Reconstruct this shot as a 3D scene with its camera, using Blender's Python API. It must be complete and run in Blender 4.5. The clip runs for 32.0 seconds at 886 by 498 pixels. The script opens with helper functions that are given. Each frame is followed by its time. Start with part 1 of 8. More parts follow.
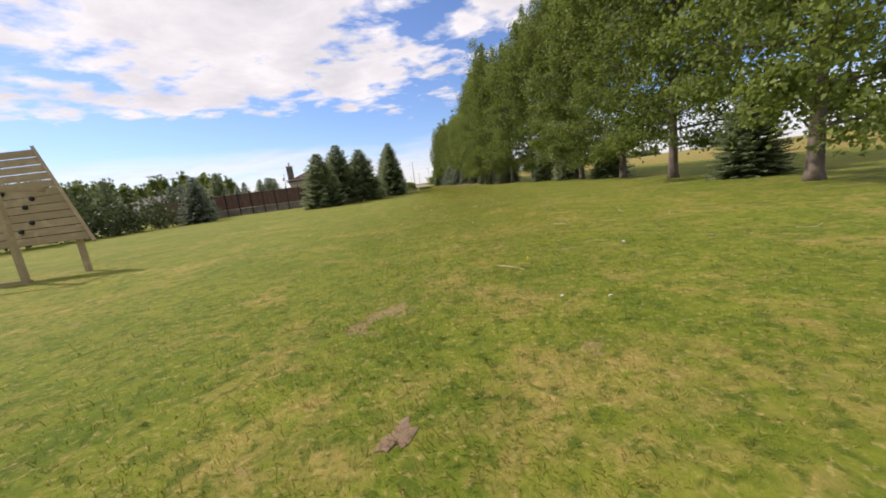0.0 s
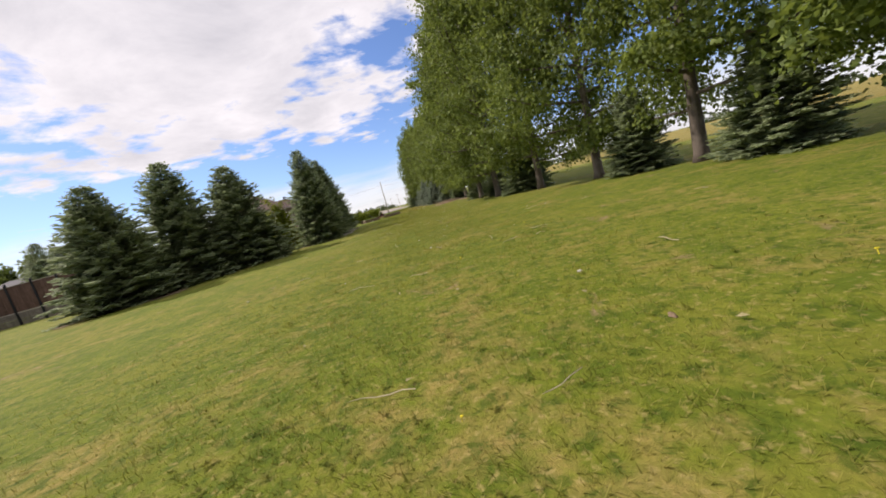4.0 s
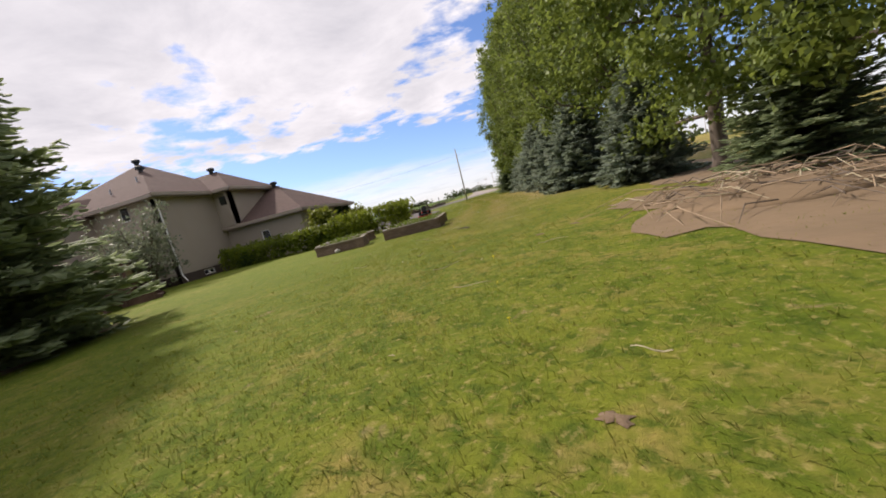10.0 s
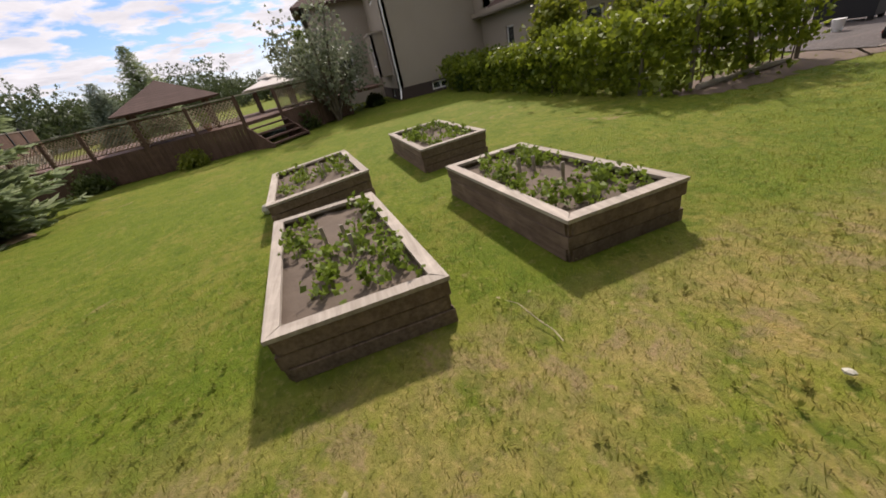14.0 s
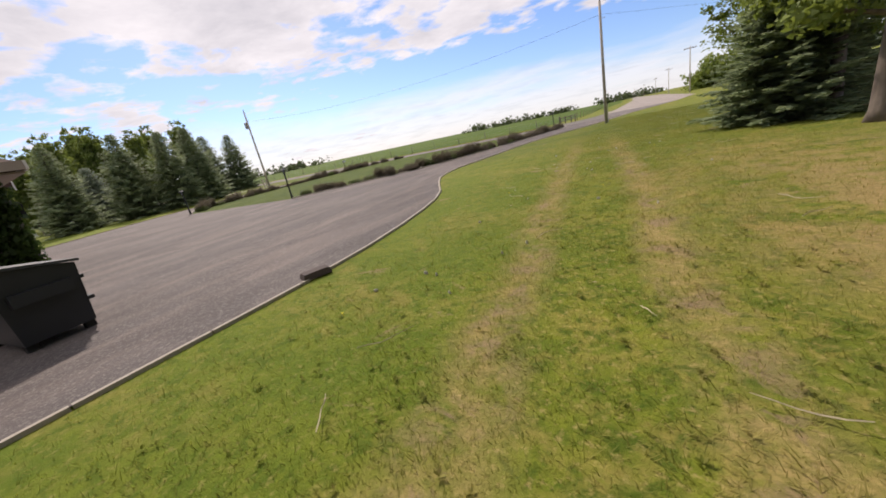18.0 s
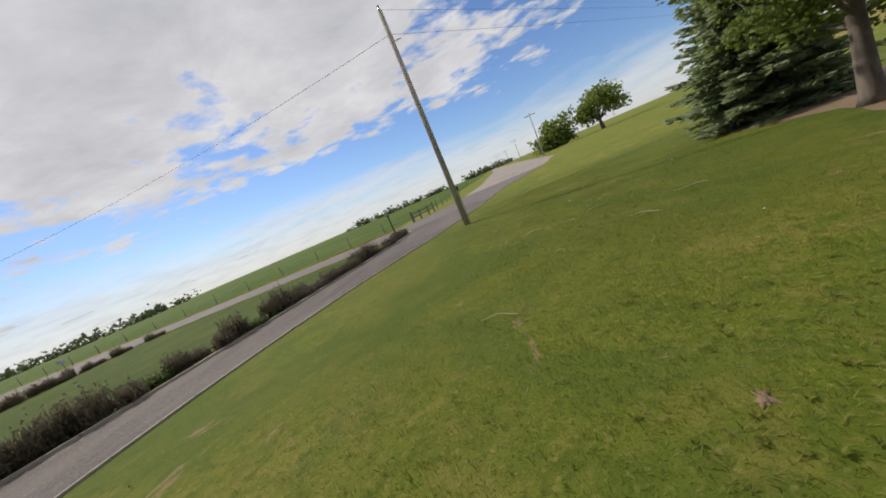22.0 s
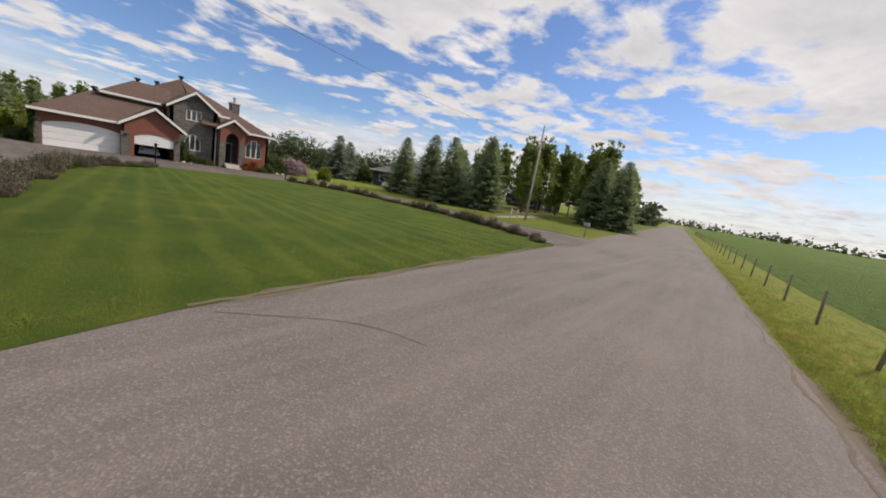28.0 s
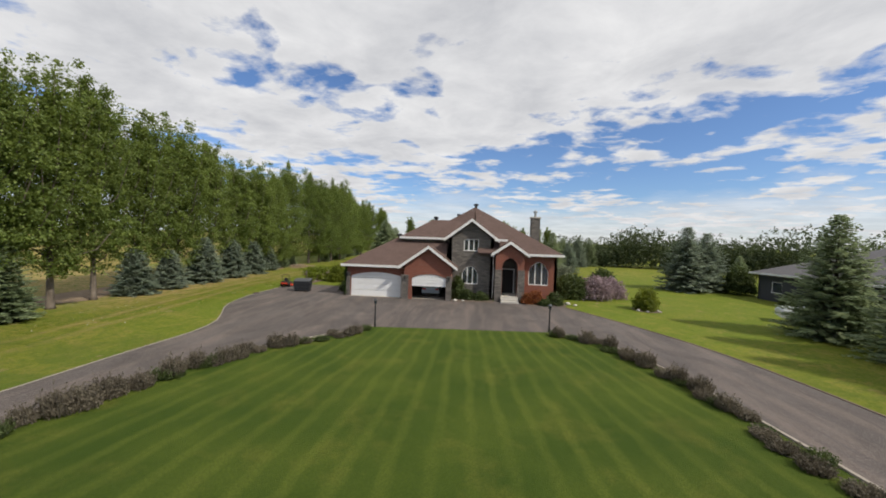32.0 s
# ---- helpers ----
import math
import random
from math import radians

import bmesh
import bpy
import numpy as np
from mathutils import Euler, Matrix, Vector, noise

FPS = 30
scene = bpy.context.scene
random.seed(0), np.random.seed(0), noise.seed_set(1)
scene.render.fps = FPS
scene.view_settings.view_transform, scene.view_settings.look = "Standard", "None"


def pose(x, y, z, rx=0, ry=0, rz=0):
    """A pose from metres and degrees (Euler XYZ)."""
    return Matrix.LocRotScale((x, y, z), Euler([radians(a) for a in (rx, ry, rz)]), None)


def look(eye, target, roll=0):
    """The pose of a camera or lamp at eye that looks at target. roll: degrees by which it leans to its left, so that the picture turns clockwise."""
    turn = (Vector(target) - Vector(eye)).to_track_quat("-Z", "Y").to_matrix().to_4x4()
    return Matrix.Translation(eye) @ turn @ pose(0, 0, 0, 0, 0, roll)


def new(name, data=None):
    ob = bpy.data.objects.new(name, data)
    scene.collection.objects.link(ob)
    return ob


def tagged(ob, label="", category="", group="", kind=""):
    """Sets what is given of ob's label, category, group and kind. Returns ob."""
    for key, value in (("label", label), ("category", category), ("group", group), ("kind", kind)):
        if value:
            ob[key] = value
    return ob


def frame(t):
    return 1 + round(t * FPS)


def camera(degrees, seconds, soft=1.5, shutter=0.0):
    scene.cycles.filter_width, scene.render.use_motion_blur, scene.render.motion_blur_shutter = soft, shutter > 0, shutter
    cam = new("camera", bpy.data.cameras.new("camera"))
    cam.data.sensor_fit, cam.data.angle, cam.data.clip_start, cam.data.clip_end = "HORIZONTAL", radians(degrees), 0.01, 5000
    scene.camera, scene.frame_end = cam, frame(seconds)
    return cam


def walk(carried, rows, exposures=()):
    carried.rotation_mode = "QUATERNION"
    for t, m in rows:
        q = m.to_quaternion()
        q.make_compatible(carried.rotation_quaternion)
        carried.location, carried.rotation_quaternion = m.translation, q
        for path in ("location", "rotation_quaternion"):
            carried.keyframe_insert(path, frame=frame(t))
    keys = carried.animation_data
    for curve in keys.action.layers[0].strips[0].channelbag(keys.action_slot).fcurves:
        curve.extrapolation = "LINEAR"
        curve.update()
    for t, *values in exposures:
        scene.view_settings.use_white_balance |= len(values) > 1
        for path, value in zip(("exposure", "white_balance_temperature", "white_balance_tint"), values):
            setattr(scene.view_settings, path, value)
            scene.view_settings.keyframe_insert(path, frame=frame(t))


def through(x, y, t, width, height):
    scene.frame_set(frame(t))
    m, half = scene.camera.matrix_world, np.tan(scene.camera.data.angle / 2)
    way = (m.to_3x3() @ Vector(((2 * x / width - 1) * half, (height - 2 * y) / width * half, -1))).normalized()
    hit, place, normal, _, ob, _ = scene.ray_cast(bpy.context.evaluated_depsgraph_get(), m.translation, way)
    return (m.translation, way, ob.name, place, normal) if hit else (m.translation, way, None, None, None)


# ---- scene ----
cam = camera(102.88, 32.0, soft=1.8, shutter=0.0)
PATH = [
    (0, (-16.247, 94.108, 1.309), (-16.368, 92.148, 0.932), -7.2),
    (0.5, (-16.663, 90.357, 1.321), (-16.778, 88.392, 0.966), -7.4),
    (1, (-16.941, 87.496, 1.353), (-17.036, 85.525, 1.029), -8.5),
    (1.5, (-17.296, 85.101, 1.33), (-17.434, 83.132, 1.007), -12.6),
    (2, (-17.656, 82.631, 1.389), (-17.812, 80.665, 1.056), -14.1),
    (2.5, (-18.197, 79.998, 1.334), (-18.34, 78.027, 1.026), -13.6),
    (3, (-18.815, 77.463, 1.29), (-18.974, 75.492, 0.993), -13.9),
    (3.5, (-19.483, 74.949, 1.22), (-19.677, 72.983, 0.909), -14.5),
    (5.5, (-20.733, 57.614, 1.316), (-20.79, 55.626, 1.102), -19.5),
    (6, (-20.83, 54.652, 1.348), (-20.832, 52.662, 1.146), -18.5),
    (6.5, (-21.127, 51.623, 1.306), (-21.037, 49.635, 1.104), -15.1),
    (7, (-21.56, 48.715, 1.372), (-21.402, 46.733, 1.159), -14.2),
    (7.5, (-21.873, 46.075, 1.379), (-21.709, 44.096, 1.143), -16.4),
    (8, (-21.922, 43.435, 1.128), (-21.684, 41.464, 0.887), -18.8),
    (8.5, (-22.1, 40.685, 1.254), (-21.769, 38.736, 0.949), -17.3),
    (9, (-22.963, 37.21, 1.109), (-22.636, 35.256, 0.838), -15.2),
    (9.5, (-22.548, 34.133, 0.91), (-22.218, 32.178, 0.647), -15.7),
    (10, (-22.639, 31.37, 1.031), (-22.273, 29.422, 0.763), -14.4),
    (10.5, (-22.695, 28.9, 1.148), (-22.265, 26.968, 0.862), -13.8),
    (11, (-22.482, 26.393, 1.197), (-21.941, 24.497, 0.867), -10.4),
    (11.5, (-22.384, 24.724, 1.207), (-21.624, 22.932, 0.749), -10.3),
    (12, (-22.329, 23.338, 1.246), (-21.397, 21.677, 0.637), -13.2),
    (12.5, (-22.298, 21.829, 1.31), (-21.131, 20.39, 0.559), -13.6),
    (13, (-22.369, 20.214, 1.494), (-20.935, 19.106, 0.648), -12.1),
    (13.5, (-22.435, 18.424, 1.702), (-20.791, 17.77, 0.77), -11.6),
    (14, (-22.196, 16.543, 1.78), (-20.477, 16.2, 0.817), -13.3),
    (14.5, (-21.896, 14.688, 1.81), (-20.134, 14.376, 0.917), -15.3),
    (15, (-21.416, 12.931, 1.751), (-19.686, 12.178, 1.087), -13.2),
    (15.5, (-20.696, 11.919, 1.6), (-19.257, 10.628, 1.09), -16.1),
    (17.5, (-21.198, 3.674, 1.453), (-20.221, 2.032, 0.863), -15.3),
    (18, (-21.45, 1.718, 1.595), (-20.373, 0.14, 1.003), -12.0),
    (18.5, (-21.373, -0.395, 1.657), (-20.141, -1.852, 1.058), -12.1),
    (19, (-21.136, -2.514, 1.629), (-19.909, -3.994, 1.078), -13.8),
    (19.5, (-20.637, -4.623, 1.551), (-19.488, -6.195, 1.097), -15.0),
    (20, (-20.135, -6.476, 1.614), (-19.076, -8.122, 1.202), -16.8),
    (20.5, (-20.025, -8.581, 1.574), (-19.013, -10.259, 1.176), -19.9),
    (21, (-19.857, -11.23, 1.641), (-18.922, -12.959, 1.27), -25.3),
    (21.5, (-19.689, -14.398, 1.598), (-18.925, -16.209, 1.229), -28.1),
    (22, (-19.903, -17.521, 1.724), (-19.362, -19.423, 1.42), -23.2),
    (22.5, (-20.535, -19.996, 1.785), (-20.348, -21.98, 1.616), -15.80),
    (23, (-20.978, -22.923, 1.658), (-20.852, -24.916, 1.544), -6.80),
    (23.5, (-21.119, -25.776, 1.409), (-20.781, -27.742, 1.262), -3.10),
    (24, (-20.849, -28.629, 1.146), (-20.288, -30.543, 0.994), -3.10),
    (24.5, (-20.256, -31.239, 1.186), (-19.454, -33.063, 1.02), -3.70),
    (26.5, (-16.719, -40.494, 1.894), (-14.807, -40.923, 1.497), 5.1),
    (27, (-15.26, -42.754, 2.226), (-13.315, -42.521, 1.825), 8.2),
    (27.5, (-13.074, -44.581, 2.317), (-11.289, -43.765, 1.935), 8.2),
    (28, (-10.477, -45.379, 2.361), (-8.933, -44.159, 2.003), 9.7),
    (28.5, (-7.766, -45.805, 2.389), (-6.54, -44.259, 2.061), 12.5),
    (29, (-5.282, -46.082, 2.563), (-4.629, -44.222, 2.224), 16.5),
    (29.5, (-3.049, -45.272, 2.715), (-2.955, -43.308, 2.351), 16.3),
    (30, (-1.483, -43.444, 2.651), (-1.626, -41.476, 2.327), 15.8),
    (30.5, (-0.29, -41.159, 2.849), (-0.632, -39.202, 2.616), 11.0),
    (31, (0.879, -38.271, 3.435), (0.905, -36.272, 3.395), -5.0),
    (31.5, (1.515, -35.048, 4.264), (1.416, -33.051, 4.275), -0.4),
    (32, (2.175, -31.783, 5.526), (2.023, -29.789, 5.467), 1.9),
]
walk(cam, [(t, look(eye, target, roll)) for t, eye, target, roll in PATH], exposures=[(0.0, 0.10, 6850, 19), (12.0, 0.13, 6850, 19), (18.0, 0.06, 6900, 20), (20.0, -0.18, 6800, 16), (21.5, -0.32, 6700, 12), (25.0, -0.28, 6800, 13), (27.5, -0.15, 7000, 14), (32.0, -0.15, 6750, 10)])

# ---- world and sun ----
SUN_TO = Vector((0.86, -0.44, 0.90)).normalized()
world = bpy.data.worlds.new("sky")
scene.world = world
world.use_nodes = True
wn, wl = world.node_tree.nodes, world.node_tree.links
wn.clear()
w_out = wn.new("ShaderNodeOutputWorld")
w_bg = wn.new("ShaderNodeBackground")
w_sky = wn.new("ShaderNodeTexSky")
w_sky.sky_type = "NISHITA"
w_sky.sun_disc = False
w_sky.sun_elevation = math.asin(SUN_TO.z)
w_sky.sun_rotation = math.atan2(SUN_TO.x, SUN_TO.y)
w_sky.air_density, w_sky.dust_density, w_sky.ozone_density = 1.0, 0.4, 2.5
w_co = wn.new("ShaderNodeTexCoord")
w_sep = wn.new("ShaderNodeSeparateXYZ")
wl.new(w_co.outputs["Generated"], w_sep.inputs[0])


def wmath(op, a, b=None, clamp=False):
    n = wn.new("ShaderNodeMath")
    n.operation, n.use_clamp = op, clamp
    for i, v in enumerate((a, b)):
        if v is None:
            continue
        if isinstance(v, (int, float)):
            n.inputs[i].default_value = v
        else:
            wl.new(v, n.inputs[i])
    return n.outputs[0]


# clouds lie on a high flat layer: the direction divided by its height
w_z = wmath("ADD", wmath("MAXIMUM", w_sep.outputs["Z"], 0.0), 0.10)
w_vec = wn.new("ShaderNodeCombineXYZ")
wl.new(wmath("DIVIDE", w_sep.outputs["X"], w_z), w_vec.inputs[0])
wl.new(wmath("DIVIDE", w_sep.outputs["Y"], w_z), w_vec.inputs[1])
w_map = wn.new("ShaderNodeMapping")
w_map.inputs["Rotation"].default_value = (0, 0, radians(20))
w_map.inputs["Scale"].default_value = (0.85, 0.95, 1)
w_map.inputs["Location"].default_value = (3.1, 1.35, 0)
wl.new(w_vec.outputs[0], w_map.inputs[0])


def wnoise(scale, detail, rough, src, dist=0.0):
    n = wn.new("ShaderNodeTexNoise")
    n.inputs["Scale"].default_value, n.inputs["Detail"].default_value = scale, detail
    n.inputs["Roughness"].default_value, n.inputs["Distortion"].default_value = rough, dist
    wl.new(src, n.inputs["Vector"])
    return n.outputs["Fac"]


w_big = wnoise(0.33, 3, 0.5, w_map.outputs[0])
w_mid = wnoise(1.3, 9, 0.60, w_map.outputs[0], 0.15)
w_fine = wnoise(4.6, 6, 0.55, w_map.outputs[0], 0.25)
# broken cloud overhead, thinner towards the horizon
w_lift = wmath("MULTIPLY", wmath("MINIMUM", wmath("MAXIMUM", w_sep.outputs["Z"], 0.0), 0.45), 0.26)
# a clear band low in the south
w_band = wmath("SUBTRACT", 1.0, wmath("DIVIDE", wmath("MAXIMUM", w_sep.outputs["Z"], 0.0), 0.50), True)
w_band = wmath("MULTIPLY", wmath("MULTIPLY", wmath("MAXIMUM", wmath("SUBTRACT", 0.15, wmath("ADD", wmath("MULTIPLY", w_sep.outputs["X"], 0.45), wmath("MULTIPLY", w_sep.outputs["Y"], 0.9))), 0.0, True), w_band), 0.25)
w_lift = wmath("SUBTRACT", w_lift, w_band)
w_sum = wmath("ADD", wmath("ADD", wmath("MULTIPLY", w_big, 0.46), wmath("MULTIPLY", w_mid, 0.44)), wmath("MULTIPLY", w_fine, 0.37))
w_sum = wmath("ADD", w_sum, wmath("SUBTRACT", w_lift, 0.117))
w_ramp = wn.new("ShaderNodeValToRGB")
w_ramp.color_ramp.elements[0].position, w_ramp.color_ramp.elements[1].position = 0.522, 0.585
wl.new(w_sum, w_ramp.inputs[0])
# a long pale bank of cloud low over the horizon
w_edge = wmath("ADD", wmath("MAXIMUM", w_sep.outputs["Z"], 0.0), wmath("MULTIPLY", wmath("SUBTRACT", wnoise(0.55, 6, 0.6, w_map.outputs[0], 0.2), 0.5), 0.26))
w_bank = wmath("SUBTRACT", 1.0, wmath("DIVIDE", wmath("SUBTRACT", w_edge, 0.055), 0.085), True)
w_cov = wmath("MAXIMUM", w_ramp.outputs["Color"], wmath("MULTIPLY", w_bank, 0.66), True)
w_shade = wn.new("ShaderNodeValToRGB")
w_shade.color_ramp.elements[0].position, w_shade.color_ramp.elements[1].position = 0.44, 0.70
w_shade.color_ramp.elements[0].color = (9.1, 9.3, 9.7, 1)
w_shade.color_ramp.elements[1].color = (6.1, 6.35, 6.9, 1)
wl.new(wmath("ADD", wmath("MULTIPLY", w_sum, 0.40), wmath("MULTIPLY", wnoise(2.1, 8, 0.62, w_map.outputs[0], 0.3), 0.62)), w_shade.inputs[0])
w_mix = wn.new("ShaderNodeMix")
w_mix.data_type = "RGBA"
wl.new(w_cov, w_mix.inputs["Factor"])
w_tint = wn.new("ShaderNodeMix")
w_tint.data_type, w_tint.blend_type = "RGBA", "MULTIPLY"
w_tint.inputs["Factor"].default_value = 1.0
w_tint.inputs["B"].default_value = (0.94, 1.14, 1.46, 1)
wl.new(w_sky.outputs[0], w_tint.inputs["A"])
wl.new(w_tint.outputs["Result"], w_mix.inputs["A"])
wl.new(w_shade.outputs["Color"], w_mix.inputs["B"])
wl.new(w_mix.outputs["Result"], w_bg.inputs["Color"])
w_bg.inputs["Strength"].default_value = 0.10
wl.new(w_bg.outputs[0], w_out.inputs["Surface"])

sun = bpy.data.lights.new("sun", "SUN")
sun.energy, sun.angle, sun.color = 4.1, radians(3.0), (1.0, 0.95, 0.86)
sun_ob = new("sun", sun)
sun_ob.matrix_world = look(SUN_TO * 100, (0, 0, 0))

# ---- materials ----
MATS = {}


class Nodes:
    """A small wrapper to build node materials."""

    def __init__(self, name):
        self.m = bpy.data.materials.new(name)
        self.m.use_nodes = True
        self.t = self.m.node_tree
        self.b = self.t.nodes["Principled BSDF"]
        self.co = self.t.nodes.new("ShaderNodeTexCoord").outputs["Object"]
        self.pos = self.t.nodes.new("ShaderNodeNewGeometry").outputs["Position"]

    def node(self, kind, **inputs):
        n = self.t.nodes.new(kind)
        for k, v in inputs.items():
            self.put(n.inputs[k.replace("_", " ")], v)
        return n

    def put(self, socket, v):
        if isinstance(v, bpy.types.NodeSocket):
            self.t.links.new(v, socket)
        else:
            socket.default_value = v

    def noise(self, scale, detail=4, rough=0.55, src=None, dist=0.0):
        return self.node("ShaderNodeTexNoise", Vector=src or self.pos, Scale=scale, Detail=detail, Roughness=rough, Distortion=dist).outputs["Fac"]

    def math(self, op, a, b=0.0, clamp=False):
        n = self.t.nodes.new("ShaderNodeMath")
        n.operation, n.use_clamp = op, clamp
        self.put(n.inputs[0], a)
        self.put(n.inputs[1], b)
        return n.outputs[0]

    def ramp(self, fac, *stops):
        n = self.t.nodes.new("ShaderNodeValToRGB")
        el = n.color_ramp.elements
        while len(el) < len(stops):
            el.new(0.5)
        for e, (p, c) in zip(el, stops):
            e.position = p
            e.color = (*c, 1) if isinstance(c, tuple) else (c, c, c, 1)
        self.put(n.inputs[0], fac)
        return n.outputs["Color"]

    def mix(self, fac, a, b, mode="MIX"):
        n = self.t.nodes.new("ShaderNodeMix")
        n.data_type, n.blend_type = "RGBA", mode
        for k, v in (("Factor", fac), ("A", a), ("B", b)):
            if isinstance(v, tuple) and len(v) == 3:
                v = (*v, 1)
            self.put(n.inputs[k], v)
        return n.outputs["Result"]

    def scaled(self, x=1, y=1, z=1, src=None, rot=(0, 0, 0)):
        n = self.node("ShaderNodeMapping", Vector=src or self.pos)
        n.inputs["Scale"].default_value = (x, y, z)
        n.inputs["Rotation"].default_value = rot
        return n.outputs[0]

    def bump(self, height, strength=0.4, distance=0.02):
        self.put(self.b.inputs["Normal"], self.node("ShaderNodeBump", Height=height, Strength=strength, Distance=distance).outputs[0])

    def done(self, color, rough=0.8, metal=0.0, spec=0.4):
        self.put(self.b.inputs["Base Color"], (*color, 1) if isinstance(color, tuple) else color)
        self.put(self.b.inputs["Roughness"], rough)
        self.put(self.b.inputs["Metallic"], metal)
        self.b.inputs["Specular IOR Level"].default_value = spec
        return self.m


def painted(name, color, rough=0.55, var=0.12, grain=30, metal=0.0, bump=0.08):
    k = Nodes(name)
    a = tuple(c * (1 - var) for c in color)
    b = tuple(min(1, c * (1 + var)) for c in color)
    col = k.mix(k.noise(1.3, 5), a, b)
    col = k.mix(k.math("MULTIPLY", k.noise(grain, 4), 0.35), col, tuple(c * 0.6 for c in color))
    k.bump(k.noise(grain, 3), bump, 0.01)
    return k.done(col, rough, metal)


def lawn_colour(k):
    """Patchy lawn: fresh green, dull green and straw, at three scales."""
    green = k.mix(k.ramp(k.noise(0.55, 5, 0.6), (0.38, 0.0), (0.66, 1.0)), (0.118, 0.158, 0.016), (0.182, 0.208, 0.024))
    green = k.mix(k.ramp(k.noise(0.16, 3), (0.45, 0.0), (0.65, 1.0)), green, (0.200, 0.205, 0.028))
    fresh = k.ramp(k.math("ADD", k.math("MULTIPLY", k.noise(1.9, 5, 0.6, dist=0.4), 0.7), k.math("MULTIPLY", k.noise(7.0, 4, 0.6), 0.3)), (0.47, 0.0), (0.57, 1.0))
    green = k.mix(k.math("MULTIPLY", fresh, 0.75), green, (0.082, 0.130, 0.011))
    straw = k.ramp(k.math("ADD", k.math("MULTIPLY", k.noise(0.62, 4, 0.6, dist=0.6), 0.58), k.math("MULTIPLY", k.noise(3.4, 5, 0.65), 0.54)), (0.56, 0.0), (0.72, 1.0))
    col = k.mix(k.math("MULTIPLY", straw, 0.72), green, (0.385, 0.270, 0.095))
    tuft = k.ramp(k.noise(6.5, 4, 0.65, dist=0.5), (0.38, 1.0), (0.49, 0.0))
    col = k.mix(k.math("MULTIPLY", tuft, 0.80), col, (0.052, 0.092, 0.009))
    bright = k.ramp(k.noise(4.1, 5, 0.65, dist=0.8), (0.53, 0.0), (0.62, 1.0))
    col = k.mix(k.math("MULTIPLY", bright, 0.45), col, (0.190, 0.225, 0.022))
    fleck = k.ramp(k.noise(15.0, 4, 0.65), (0.55, 0.0), (0.68, 1.0))
    col = k.mix(k.math("MULTIPLY", fleck, 0.70), col, (0.400, 0.315, 0.120))
    # denser, deeper green turf at the south end, darkened further for cloud-dimmed light
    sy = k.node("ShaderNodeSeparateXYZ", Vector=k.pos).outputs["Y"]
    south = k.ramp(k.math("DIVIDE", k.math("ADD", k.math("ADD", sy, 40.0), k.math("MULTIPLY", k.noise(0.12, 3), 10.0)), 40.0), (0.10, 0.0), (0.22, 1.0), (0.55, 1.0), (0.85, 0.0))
    lush_dimmed = k.math("MULTIPLY", south, k.ramp(k.noise(0.4, 5, 0.6), (0.35, 0.45), (0.62, 0.85)))
    col = k.mix(lush_dimmed, col, (0.102, 0.120, 0.018))
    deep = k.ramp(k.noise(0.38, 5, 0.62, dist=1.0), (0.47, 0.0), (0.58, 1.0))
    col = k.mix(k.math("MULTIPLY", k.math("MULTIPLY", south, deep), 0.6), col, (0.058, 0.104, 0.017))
    # fresh green turf beside the house
    side = k.node("ShaderNodeSeparateXYZ", Vector=k.pos)
    sx = k.math("ADD", side.outputs["X"], k.math("MULTIPLY", k.noise(0.5, 4), 2.4))
    sx = k.math("ADD", sx, k.math("MULTIPLY", k.math("MINIMUM", side.outputs["Y"], 4.0), 0.15))
    belt = k.math("MULTIPLY", k.ramp(k.math("DIVIDE", k.math("ADD", sx, 22.0), 8.0), (0.28, 0.0), (0.48, 1.0)), k.ramp(k.math("DIVIDE", k.math("ADD", side.outputs["Y"], 40.0), 80.0), (0.30, 0.0), (0.42, 1.0), (0.80, 1.0), (0.95, 0.0)))
    col = k.mix(k.math("MULTIPLY", belt, 0.42), col, (0.100, 0.155, 0.012))
    # drier turf west of the tracks
    dry = k.math("MULTIPLY", k.ramp(k.math("DIVIDE", k.math("ADD", sx, 26.0), 8.0), (0.40, 1.0), (0.66, 0.0)), k.ramp(k.math("DIVIDE", k.math("ADD", side.outputs["Y"], 40.0), 80.0), (0.36, 0.0), (0.44, 1.0), (0.62, 1.0), (0.74, 0.0)))
    col = k.mix(k.math("MULTIPLY", dry, k.ramp(k.noise(1.6, 6, 0.7, dist=0.4), (0.38, 0.0), (0.54, 0.85))), col, (0.385, 0.265, 0.125))
    # two worn wheel tracks across the side lawn
    s = k.node("ShaderNodeSeparateXYZ", Vector=k.pos)
    wob = k.math("MULTIPLY", k.math("SUBTRACT", k.noise(0.35, 3), 0.5), 0.7)
    x = k.math("ADD", s.outputs["X"], wob)
    x = k.math("ADD", x, k.math("MULTIPLY", k.math("MINIMUM", s.outputs["Y"], 4.0), 0.15))
    bands = None
    for c, wear in ((-21.9, 1.0), (-20.3, 0.82)):
        d = k.math("ABSOLUTE", k.math("SUBTRACT", x, c))
        band = k.ramp(k.math("DIVIDE", d, k.math("ADD", 1.0, k.math("MULTIPLY", k.math("MAXIMUM", s.outputs["Y"], 0.0), 0.07))), (0.08, wear), (0.42, 0.0))
        bands = band if bands is None else k.math("MAXIMUM", bands, band)
